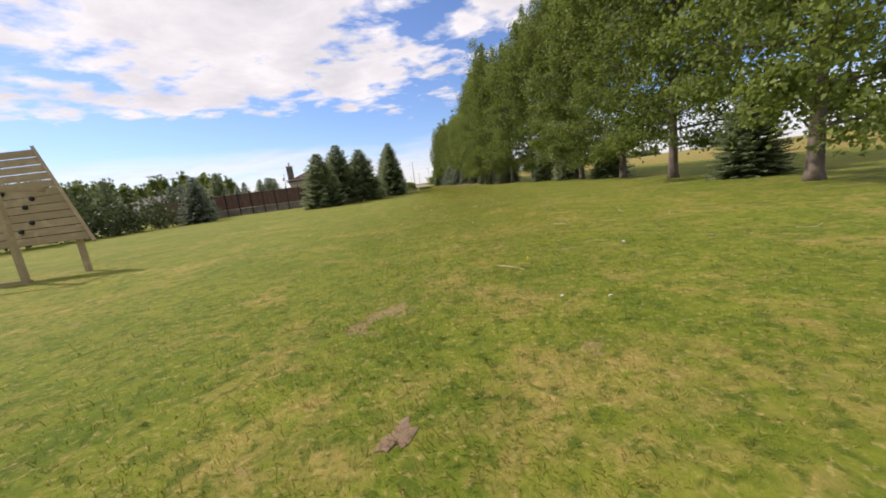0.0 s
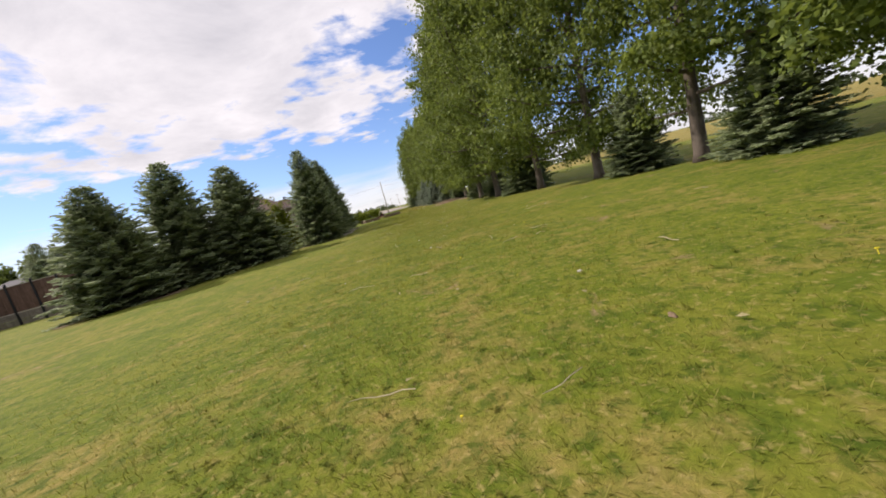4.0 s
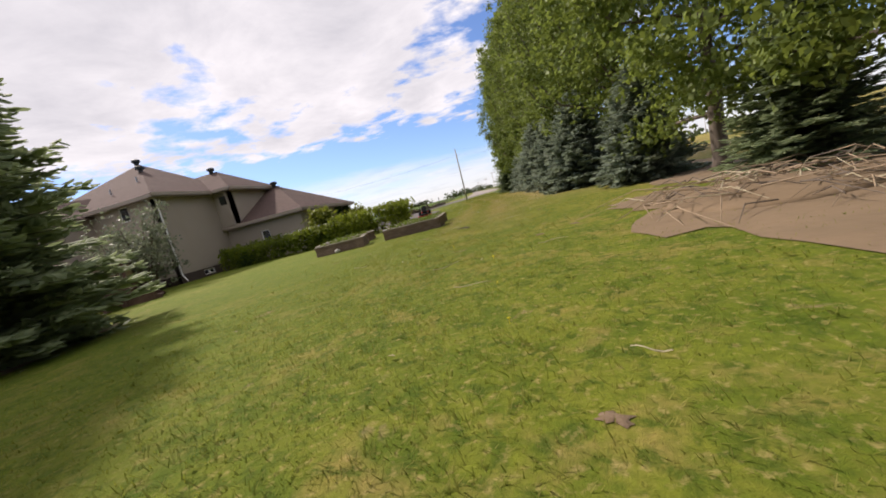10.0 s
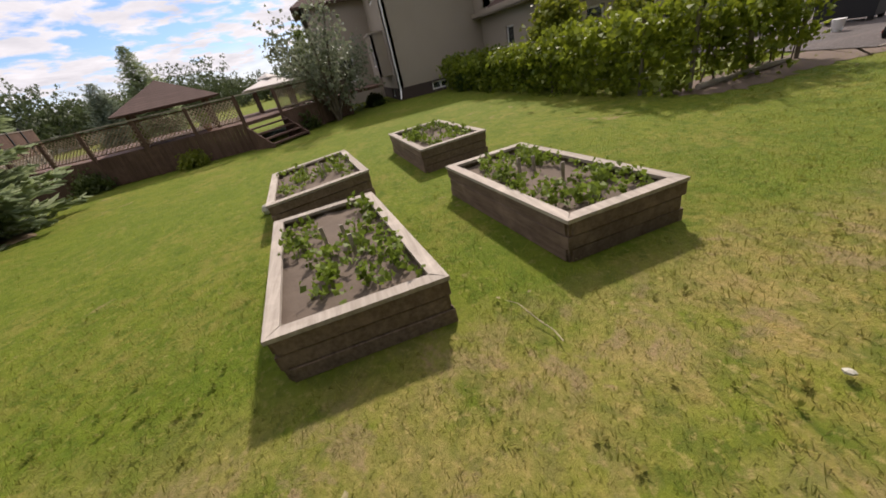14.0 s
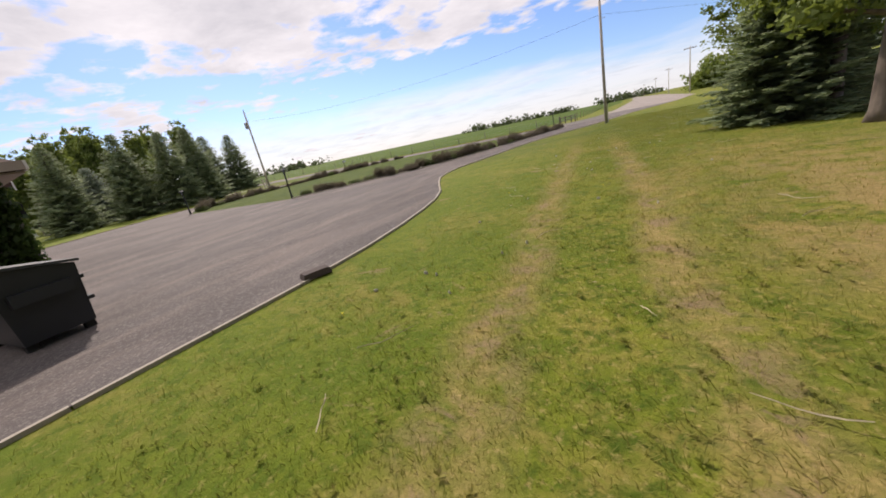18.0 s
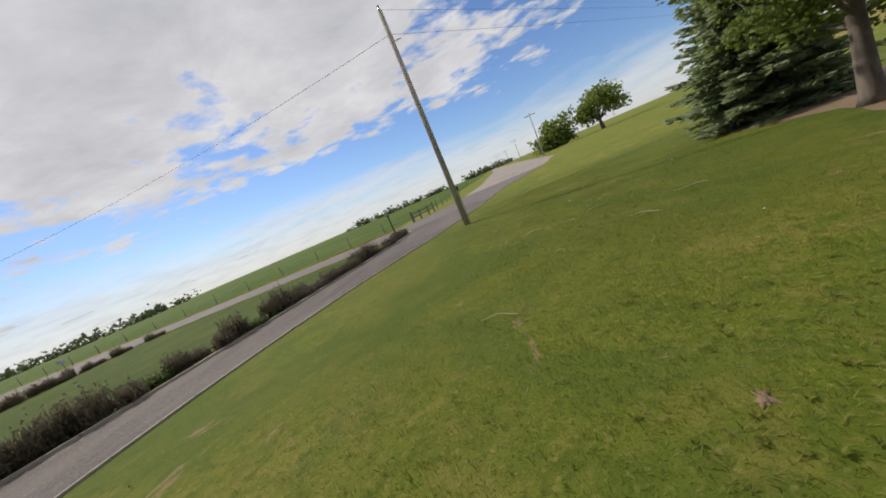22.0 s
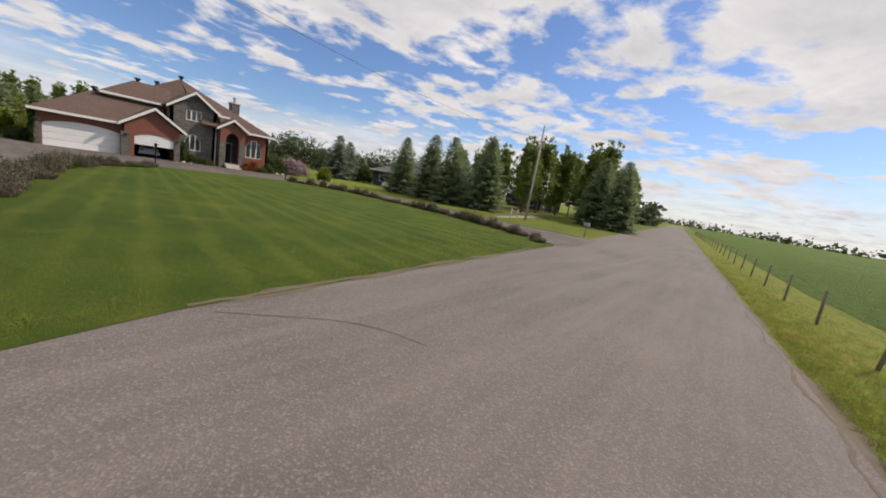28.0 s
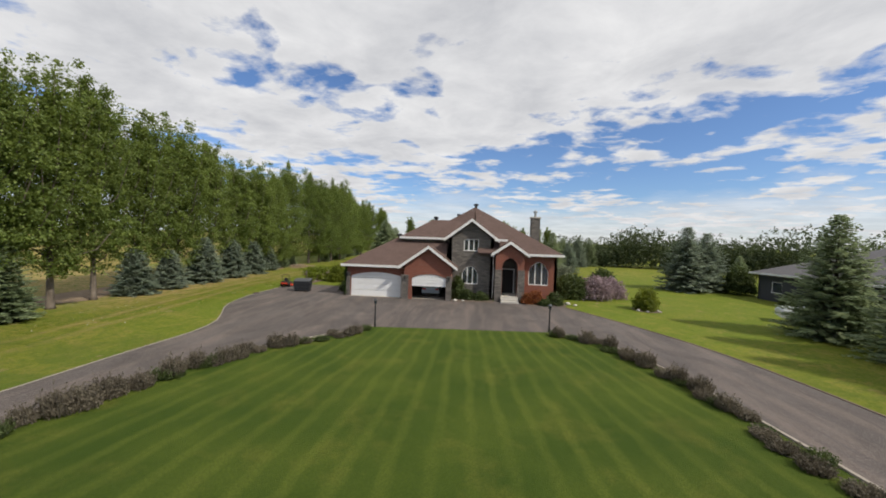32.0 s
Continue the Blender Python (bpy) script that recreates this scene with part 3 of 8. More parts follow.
class Shape:
    """Gathers vertices and faces; becomes one mesh."""

    def __init__(self):
        self.v, self.f = [], []

    def add(self, verts, faces):
        n = len(self.v)
        self.v += [tuple(p) for p in verts]
        self.f += [tuple(i + n for i in q) for q in faces]
        return self

    def box(self, x0, y0, z0, x1, y1, z1, m=None, taper=0.0):
        t = taper
        vs = [(x0, y0, z0), (x1, y0, z0), (x1, y1, z0), (x0, y1, z0), (x0 + t, y0 + t, z1), (x1 - t, y0 + t, z1), (x1 - t, y1 - t, z1), (x0 + t, y1 - t, z1)]
        if m is not None:
            vs = [m @ Vector(p) for p in vs]
        return self.add(vs, [(3, 2, 1, 0), (4, 5, 6, 7), (0, 1, 5, 4), (1, 2, 6, 5), (2, 3, 7, 6), (3, 0, 4, 7)])

    def tube(self, pts, radii, sides=8, cap=True):
        """A round tube along points with a radius at each."""
        rings = []
        pts = [Vector(p) for p in pts]
        for i, p in enumerate(pts):
            d = (pts[min(i + 1, len(pts) - 1)] - pts[max(i - 1, 0)]).normalized()
            a = d.cross(Vector((0.31, 0.77, 0.55)) if abs(d.z) > 0.6 else Vector((0, 0, 1))).normalized()
            b = d.cross(a)
            r = radii[i] if isinstance(radii, (list, tuple)) else radii
            rings += [p + (a * math.cos(2 * math.pi * j / sides) + b * math.sin(2 * math.pi * j / sides)) * r for j in range(sides)]
        fs = []
        for i in range(len(pts) - 1):
            for j in range(sides):
                k = (j + 1) % sides
                fs.append((i * sides + j, i * sides + k, (i + 1) * sides + k, (i + 1) * sides + j))
        if cap:
            fs.append(tuple(range(sides - 1, -1, -1)))
            fs.append(tuple(range((len(pts) - 1) * sides, len(pts) * sides)))
        return self.add(rings, fs)

    def lathe(self, profile, sides=12, at=(0, 0, 0)):
        """Turned form from (radius, height) pairs."""
        vs = [(at[0] + r * math.cos(2 * math.pi * j / sides), at[1] + r * math.sin(2 * math.pi * j / sides), at[2] + z) for r, z in profile for j in range(sides)]
        fs = [(i * sides + j, i * sides + (j + 1) % sides, (i + 1) * sides + (j + 1) % sides, (i + 1) * sides + j) for i in range(len(profile) - 1) for j in range(sides)]
        fs.append(tuple(range(sides - 1, -1, -1)))
        fs.append(tuple(range((len(profile) - 1) * sides, len(profile) * sides)))
        return self.add(vs, fs)

    def slab(self, outline, z0, z1):
        """An upright prism over a plan outline (counter-clockwise)."""
        n = len(outline)
        vs = [(x, y, z0) for x, y in outline] + [(x, y, z1) for x, y in outline]
        return self.add(vs, [tuple(range(n - 1, -1, -1)), tuple(range(n, 2 * n))] + [(i, (i + 1) % n, n + (i + 1) % n, n + i) for i in range(n)])

    def plate(self, corners, thick):
        """A flat plate from 3 or more corners, thickened downwards along its normal."""
        c = [Vector(p) for p in corners]
        nrm = (c[1] - c[0]).cross(c[2] - c[0]).normalized()
        if nrm.z < 0:
            c.reverse()
            nrm = -nrm
        n = len(c)
        vs = c + [p - nrm * thick for p in c]
        return self.add(vs, [tuple(range(n)), tuple(range(2 * n - 1, n - 1, -1))] + [(i, n + i, n + (i + 1) % n, (i + 1) % n) for i in range(n)])

    def weld(self):
        """Joins corners that share a place."""
        seen, idx, vs = {}, [], []
        for p in self.v:
            key = tuple(round(c, 4) for c in p)
            if key not in seen:
                seen[key] = len(vs)
                vs.append(p)
            idx.append(seen[key])
        self.v, self.f = vs, [tuple(idx[i] for i in q) for q in self.f]
        self.f = [q for q in self.f if len(set(q)) == len(q)]
        return self

    def mesh(self, name, mat, smooth=False):
        me = bpy.data.meshes.new(name)
        me.from_pydata(self.v, [], self.f)
        me.materials.append(MATS[mat])
        if smooth:
            me.polygons.foreach_set("use_smooth", [True] * len(me.polygons))
        me.update()
        return me


def fast_mesh(name, mat, verts, quads):
    """A mesh of quads from arrays."""
    me = bpy.data.meshes.new(name)
    nv, nf = len(verts), len(quads)
    me.vertices.add(nv)
    me.vertices.foreach_set("co", np.asarray(verts, np.float32).ravel())
    me.loops.add(nf * 4)
    me.loops.foreach_set("vertex_index", np.asarray(quads, np.int32).ravel())
    me.polygons.add(nf)
    me.polygons.foreach_set("loop_start", np.arange(0, nf * 4, 4, dtype=np.int32))
    me.materials.append(MATS[mat])
    me.update(calc_edges=True)
    return me


def thing(name, at=(0, 0, 0), label="", category="", group="", rz=0.0):
    ob = new(name)
    ob.empty_display_size = 0.2
    ob.matrix_basis = pose(*at, 0, 0, rz)
    return tagged(ob, label, category, group)


def part(name, shape, mat, parent, label="", smooth=False, at=None):
    ob = new(name, shape if isinstance(shape, bpy.types.Mesh) else shape.mesh(name, mat, smooth))
    ob.parent = parent
    if at is not None:
        ob.matrix_basis = at
    return tagged(ob, label)


def setting(name, shape, mat, label, category="ground"):
    ob = new(name, shape if isinstance(shape, bpy.types.Mesh) else shape.mesh(name, mat))
    return tagged(ob, label, category, kind="structure")


RNG = np.random.default_rng(7)


def cards(centres, normals, ups, w, h, bend=0.25):
    """Little bent leaf cards: two quads each, folded along the rib. Arrays in, (verts, quads) out."""
    n = len(centres)
    side = np.cross(ups, normals)
    side /= np.linalg.norm(side, axis=1, keepdims=True) + 1e-9
    w, h = np.broadcast_to(w, n)[:, None], np.broadcast_to(h, n)[:, None]
    a, b = centres - ups * h * 0.5, centres + ups * h * 0.5
    lift = normals * w * bend
    vs = np.stack([a, b, b - side * w * 0.32 + lift * 0.6 - ups * h * 0.22, a - side * w * 0.42 + lift + ups * h * 0.22,
                   a + side * w * 0.42 + lift + ups * h * 0.22, b + side * w * 0.32 + lift * 0.6 - ups * h * 0.22], 1).reshape(-1, 3)
    k = np.arange(n)[:, None] * 6
    qs = np.concatenate([k + np.array([0, 1, 2, 3]), k + np.array([0, 4, 5, 1])], 0)
    return vs, qs


def leaf_quads(centres, normals, ups, w, h, bend=0.3):
    """Pointed leaves: one bent quad each."""
    n = len(centres)
    side = np.cross(ups, normals)
    side /= np.linalg.norm(side, axis=1, keepdims=True) + 1e-9
    w, h = np.broadcast_to(w, n)[:, None], np.broadcast_to(h, n)[:, None]
    mid = centres - ups * h * 0.06 + normals * w * bend
    vs = np.stack([centres - ups * h * 0.5, mid + side * w * 0.5, centres + ups * h * 0.5, mid - side * w * 0.5], 1).reshape(-1, 3)
    return vs, np.arange(n)[:, None] * 4 + np.array([0, 1, 2, 3])


def unit(v):
    return v / (np.linalg.norm(v, axis=-1, keepdims=True) + 1e-9)


def leaf_cloud(centres, size, rng, droop=0.35, count=10, spread=0.35):
    """Leaves scattered round clump centres."""
    c = np.repeat(centres, count, 0)
    c = c + rng.normal(0, 1, c.shape) * spread * 0.55
    nrm = unit(rng.normal(0, 1, c.shape) + np.array([0, 0, 0.7]))
    up = unit(np.cross(nrm, rng.normal(0, 1, c.shape)) - np.array([0, 0, droop]))
    s = size * rng.uniform(0.6, 1.35, len(c))
    return leaf_quads(c, nrm, up, s * 0.95, s * 1.15)


def poplar_meshes(seed, height, radius, per_limb, per_mass, leaf, base=0.15):
    """Trunk with limbs, and a tall uneven crown with gaps."""
    rng = np.random.default_rng(seed)
    tr = Shape()
    lean = rng.uniform(-0.25, 0.25, 2)
    pts = [(lean[0] * (k / 6) ** 2, lean[1] * (k / 6) ** 2, height * 0.92 * k / 6) for k in range(7)]
    r0 = 0.0122 * height
    tr.tube([(pts[0][0], pts[0][1], -0.05), (0, 0, 0.25)] + pts[1:], [r0 * 1.6, r0 * 1.15] + [r0 * (1 - 0.15 * k) for k in range(1, 7)], 10)
    cent = []
    n_limb = 40
    for i in range(n_limb):
        u = (i / n_limb) ** 0.9
        z = height * (base + (0.80 - base) * u)
        a = i * 2.4 + rng.uniform(-0.5, 0.5)
        reach = radius * min(1.0, 0.72 + 1.4 * u) * (1.0 - 0.84 * u ** 1.3) * rng.uniform(0.62, 1.2)
        rise = (0.6 + 2.2 * u) * reach + height * rng.uniform(0.05, 0.15) * (0.5 + u)
        if base < 0.13:
            rise = (1.7 * u - 0.12) * reach + height * rng.uniform(0.02, 0.12) * (0.25 + u)
        s = np.array((lean[0] * (z / height) ** 2, lean[1] * (z / height) ** 2, z))
        e = s + np.array((math.cos(a) * reach, math.sin(a) * reach, rise))
        mid = s + np.array((math.cos(a) * reach * 0.62, math.sin(a) * reach * 0.62, rise * 0.30))
        tr.tube([tuple(s), tuple(mid), tuple(e)], [r0 * 0.36, r0 * 0.22, r0 * 0.05], 5, False)
        # a plume of dense leaf masses that narrows to the limb's tip
        for j in range(per_limb):
            t = 0.22 + 0.86 * (j + rng.uniform(0, 1)) / per_limb
            c = s * (1 - t) ** 2 + mid * 2 * t * (1 - t) + e * t * t
            c = c + rng.normal(0, 1, 3) * np.array([0.15, 0.15, 0.09]) * radius * (1.35 - t)
            if c[2] < height * base * 0.8:
                continue
            m = int(per_mass * (1.3 - 0.6 * t))
            cent.append(c + rng.normal(0, 1, (m, 3)) * np.array([0.095, 0.095, 0.055 + 0.06 * u]) * radius * (1.35 - 0.75 * t) * rng.uniform(0.8, 1.25))
    for j in range(9):
        w = 0.80 + 0.21 * j / 9
        cent.append(np.array((lean[0], lean[1], height * w)) + rng.normal(0, 1, (per_mass, 3)) * np.array([0.10, 0.10, 0.16]) * radius * (1.05 - 0.8 * j / 9))
    vs, qs = leaf_cloud(np.concatenate(cent), leaf, rng, 0.3, 2, leaf * 0.7)
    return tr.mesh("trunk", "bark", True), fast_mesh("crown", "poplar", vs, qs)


def spruce_meshes(seed, height, radius, mat, dense=1.0, base=0.03):
    """A trunk, and whorls of drooping boughs that carry short needle sprays."""
    rng = np.random.default_rng(seed)
    tr = Shape()
    tr.tube([(0, 0, -0.05), (0, 0, height * 0.5), (0, 0, height * 0.97)], [0.022 * height, 0.013 * height, 0.004], 8)
    C, N, U, Wd, Hd = [], [], [], [], []
    z = height * base
    while z < height * 0.985:
        f = (z - height * base) / (height * (1 - base))
        reach0 = radius * (1 - f) ** 0.70 * (1.0 if f > 0.06 else 0.9)
        n = max(4, int((11 - 5 * f)))
        a0 = rng.uniform(0, 6.28)
        for i in range(n):
            a = a0 + 6.283 * i / n + rng.uniform(-0.2, 0.2)
            reach = reach0 * rng.uniform(0.74, 1.16) + 0.05
            out = np.array([math.cos(a), math.sin(a), 0.0])
            side = np.array([-out[1], out[0], 0.0])
            droop = rng.uniform(0.10, 0.30) * (1 - f) - 0.42 * f
            tr.tube([(0, 0, z), tuple(out * reach * 0.9 + np.array([0, 0, z - droop * reach * 0.6]))], [0.012 + 0.004 * height * 0.3 * (1 - f), 0.004], 4, False)
            m = max(5, int(reach * 13 * dense))
            for j in range(m):
                t = 0.16 + 0.86 * (j + rng.uniform(0, 1)) / m
                c = out * reach * t + np.array([0, 0, z - droop * reach * t + 0.10 * reach * t * t])
                spread = 0.30 * reach * (1.06 - t) + 0.06
                for sgn in (-1, 1):
                    d = unit(out * 0.75 + side * sgn * rng.uniform(0.4, 1.1) + np.array([0, 0, rng.uniform(-0.35, 0.25)]))
                    ln = rng.uniform(0.6, 1.2) * (spread + 0.09)
                    cc = c + d * ln * 0.55 + rng.normal(0, 0.03, 3)
                    nr = unit(np.array([0, 0, 1.0]) + rng.normal(0, 0.42, 3))
                    C.append(cc)
                    U.append(d)
                    N.append(nr)
                    Wd.append(rng.uniform(0.5, 0.8) * (0.10 + 0.28 * ln))
                    Hd.append(ln * 1.25)
        z += height * (0.030 - 0.010 * f) * rng.uniform(0.85, 1.2)
    C, N, U = np.array(C), np.array(N), np.array(U)
    N = unit(N - U * np.sum(N * U, 1, keepdims=True))
    vs, qs = cards(C, N, U, np.array(Wd), np.array(Hd), -0.35)
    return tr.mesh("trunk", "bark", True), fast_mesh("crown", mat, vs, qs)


def bush_meshes(seed, w, d, h, leaf, clumps, mat, stems=7, ragged=0.25):
    """A shrub: several stems and a rounded, ragged mass of leaves."""
    rng = np.random.default_rng(seed)
    st = Shape()
    for i in range(stems):
        a = rng.uniform(0, 6.28)
        r = rng.uniform(0.15, 0.4)
        st.tube([(r * w * 0.2 * math.cos(a), r * d * 0.2 * math.sin(a), -0.03), (r * w * 0.6 * math.cos(a), r * d * 0.6 * math.sin(a), h * 0.45), (r * w * math.cos(a + 0.3), r * d * math.sin(a + 0.3), h * 0.8)], [0.02 + 0.008 * h, 0.014 + 0.004 * h, 0.006], 5)
    v = unit(rng.normal(0, 1, (clumps, 3)))
    v[:, 2] = np.abs(v[:, 2]) * 1.0 - 0.18
    rr = rng.uniform(0.35, 1.0, clumps) ** 0.45 * (1 + rng.normal(0, ragged * 0.5, clumps))
    p = v * rr[:, None] * np.array([w * 0.5, d * 0.5, h * 0.80]) + np.array([0, 0, h * 0.20])
    p[:, 2] = np.maximum(p[:, 2], 0.04)
    vs, qs = leaf_cloud(p, leaf, rng, 0.2, 8, leaf * 1.6)
    return st.mesh("stem", "bark", True), fast_mesh("foliage", mat, vs, qs)


def plant(name, meshes, at, label, category="tree", group="", rz=0.0, s=1.0, sz=None):
    ob = thing(name, at, label, category, group, rz)
    ob.scale = (s, s, sz or s)
    a, b = meshes
    part(a.name.split(".")[0], a, "", ob)
    part(b.name.split(".")[0], b, "", ob)
    return ob


# ---- ground, roads and lawns ----
def ring(centre, r, n):
    return [(centre[0] + r * math.cos(6.2832 * i / n), centre[1] + r * math.sin(6.2832 * i / n)) for i in range(n)]


sh = Shape()
sh.add([(x, y, 0) for x, y in ring((0, 0), 3500, 48)], [tuple(range(48))])
setting("ground", sh, "lawn", "wide flat lawn of patchy green and straw grass")


def sheet(outline, z):
    s = Shape()
    return s.add([(x, y, z) for x, y in outline], [tuple(range(len(outline)))])


def ragged(cx, cy, rx, ry, seed, n=64):
    """An uneven patch outline round a centre."""
    rng = random.Random(seed)
    out, w = [], 0.0
    for i in range(n):
        w = 0.7 * w + rng.uniform(-0.16, 0.16)
        a = 6.2832 * i / n
        r = 1.0 + w + 0.16 * math.sin(3 * a + seed) + 0.1 * math.sin(7 * a)
        out.append((cx + rx * r * math.cos(a), cy + ry * r * math.sin(a)))
    return out


def smooth_line(pts, n=8):
    """A Catmull-Rom line through plan points."""
    out = []
    p = [pts[0]] + list(pts) + [pts[-1]]
    for i in range(1, len(p) - 2):
        for k in range(n):
            t = k / n
            out.append(tuple(0.5 * (2 * p[i][a] + (p[i + 1][a] - p[i - 1][a]) * t + (2 * p[i - 1][a] - 5 * p[i][a] + 4 * p[i + 1][a] - p[i + 2][a]) * t * t + (3 * p[i][a] - p[i - 1][a] - 3 * p[i + 1][a] + p[i + 2][a]) * t ** 3) for a in (0, 1)))
    out.append(tuple(pts[-1]))
    return out


W_EDGE = smooth_line([(-16.9, 5.6), (-16.95, 4.1), (-17.0, 1.4), (-16.95, -1.9), (-16.5, -4.6), (-15.7, -7.1), (-14.3, -9.4), (-13.2, -11.4), (-12.7, -13.8), (-12.9, -17.5), (-13.1, -22.9), (-14.2, -28.0), (-15.6, -32.0), (-16.4, -35.4), (-17.2, -39.4), (-18.3, -45.0), (-20.6, -52.0), (-22.5, -58.0)])
ISL_W = smooth_line([(-3.5, -10.8), (-6.4, -14.2), (-8.6, -17.4), (-9.9, -21.5), (-10.7, -25.5), (-11.7, -31.0), (-12.3, -35.2), (-12.4, -38.6), (-11.4, -40.4)])
ISL_E = smooth_line([(7.1, -10.0), (9.6, -11.6), (11.0, -15.5), (11.6, -20.0), (11.9, -25.0), (11.6, -30.5), (10.4, -35.2), (8.9, -38.0)])
E_EDGE = smooth_line([(10.4, -1.4), (12.3, -5.0), (14.4, -9.6), (15.7, -14.0), (16.3, -19.0), (16.7, -26.0), (17.0, -32.0), (18.6, -37.0)])


def road_n(x):
    return -38.83 + 0.102 * (x + 0.5)


def road_s(x):
    return -46.8 + 0.100 * x


# the loop drive: west arm, forecourt and east arm, joined to the road
drive_out = [(-9.0, 5.4), (-16.9, 5.6)] + [p for p in W_EDGE[1:] if p[1] > -41.9] + [(-16.5, -42.15), (-15.3, -42.35), (-14.6, -42.3), (-13.8, -41.95), (-13.1, -41.6), (-12.1, -41.2), (-11.4, -40.6)] + list(reversed(ISL_W)) + ISL_E + [(9.6, -38.6), (18.6, -37.6)] + list(reversed(E_EDGE)) + [(10.4, 0.3), (-9.0, 0.3)]
dr = Shape()
dr.add([(x, y, 0.029) for x, y in drive_out], [tuple(range(len(drive_out)))])
me = dr.mesh("driveway", "drive")
bm = bmesh.new()
bm.from_mesh(me)
bmesh.ops.triangulate(bm, faces=bm.faces[:])
bm.to_mesh(me)
bm.free()
setting("driveway", me, "drive", "worn grey-brown asphalt loop driveway and forecourt", "driveway")

bend_n = [(-17.4, -39.8)] + [p for p in W_EDGE if p[1] < -40.2]
road_out = list(reversed(bend_n)) + [(x, road_n(x)) for x in (-11.4, -6, 0, 6, 12, 20, 40, 90, 200, 420)] + [(x, road_s(x)) for x in (420, 200, 90, 40, 20, 8, 0, -5)] + [(-8.6, -48.1), (-10.6, -49.8), (-12.2, -52.2), (-13.0, -55.0), (-13.2, -58.0)]
rd = Shape()
rd.add([(x, y, 0.026) for x, y in road_out], [tuple(range(len(road_out)))])
me = rd.mesh("road", "road")
bm = bmesh.new()
bm.from_mesh(me)
bmesh.ops.triangulate(bm, faces=bm.faces[:])
bm.to_mesh(me)
bm.free()
setting("road", me, "road", "rough grey chip-sealed country road", "road")
setting("road_south", sheet([(-13.2, -58), (-22.5, -58), (-25.5, -75), (-20, -200), (0, -420), (30, -900), (38, -900), (8, -420), (-8, -200), (-13.5, -75)][::-1], 0.024), "gravel", "pale gravel road running to the horizon", "road")

isl = ISL_W + [(x, road_n(x) - 0.05) for x in (-9, -5, 0, 5)] + list(reversed(ISL_E)) + []
il = Shape()
il.add([(x, y, 0.034) for x, y in isl], [tuple(range(len(isl)))])
me = il.mesh("island_lawn", "island")
bm = bmesh.new()
bm.from_mesh(me)
bmesh.ops.triangulate(bm, faces=bm.faces[:])
bm.to_mesh(me)
bm.free()
setting("island_lawn", me, "island", "mown lawn with fanned mowing stripes", "lawn")

setting("field", sheet([(-6.5, -52.5), (14, -49.0), (60, -44.5), (420, -10.0), (1800, 100.0), (2500, -1800), (0, -2600), (45, -900), (16, -420), (-3, -200), (-7.5, -70)][::-1], 0.012), "crop", "flat green crop field reaching to the horizon", "field")
setting("field_west", sheet([(-60, 400), (-48, 90), (-48, -20), (-60, -80), (-200, -300), (-1500, -1000), (-2400, 300), (-900, 1500)][::-1], 0.012), "dry", "dry golden grass field beyond the trees", "field")


def edging(name, line, w, h, mat, label, gap=0.02, step=1.2):
    """A low kerb of single cast lengths along a plan line."""
    root = thing(name, (0, 0, 0), label, "kerb")
    tagged(root, kind="structure")
    acc, start = 0.0, Vector((*line[0], 0))
    for p, q in zip(line, line[1:]):
        q3 = Vector((*q, 0))
        if (q3 - start).length < step:
            continue
        d = (q3 - start).normalized()
        n = Vector((-d.y, d.x, 0)) * w * 0.5
        a, b = start + d * gap * 0.5, q3 - d * gap * 0.5
        s = Shape()
        vs = [a - n, b - n, b + n, a + n]
        k = 0.75
        s.add([(*v.xy, -0.03) for v in vs] + [((v.x - (v - c).x * (1 - k)), (v.y - (v - c).y * (1 - k)), h) for v, c in zip(vs, (a, b, b, a))],
              [(0, 1, 5, 4), (1, 2, 6, 5), (2, 3, 7, 6), (3, 0, 4, 7), (4, 5, 6, 7)])
        part("kerb_length", s, mat, root)
        start = q3
    return root


edging("kerb_west", W_EDGE[:-18], 0.07, 0.042, "kerb", "thin worn edging between asphalt drive and lawn")
edging("kerb_island_west", ISL_W, 0.14, 0.09, "kerb", "low concrete kerb round the island bed")
edging("kerb_island_east", ISL_E, 0.14, 0.09, "kerb", "low concrete kerb round the island bed")
edging("kerb_east", E_EDGE, 0.12, 0.06, "mulch", "dark edging between drive and lawn")


def seam(name, pts, w, label, mat="tar", z=0.032):
    """A poured tar seam on the asphalt."""
    s = Shape()
    pts = smooth_line(pts, 14)
    rng = random.Random(len(pts))
    vs = []
    for i, p in enumerate(pts):
        q, r = pts[max(i - 1, 0)], pts[min(i + 1, len(pts) - 1)]
        d = Vector((r[0] - q[0], r[1] - q[1])).normalized()
        ww = w * (rng.uniform(0.75, 1.15) if w > 0.03 else rng.uniform(0.25, 1.2))
        j = 0.12 if w > 0.03 else 0.55
        jx, jy = rng.uniform(-1, 1) * w * j, rng.uniform(-1, 1) * w * j
        vs += [(p[0] - d.y * ww + jx, p[1] + d.x * ww + jy, z), (p[0] + d.y * ww + jx, p[1] - d.x * ww + jy, z)]
    s.add(vs, [(2 * i, 2 * i + 1, 2 * i + 3, 2 * i + 2) for i in range(len(pts) - 1)])
    ob = setting(name, s, mat, label, "road")
    return ob


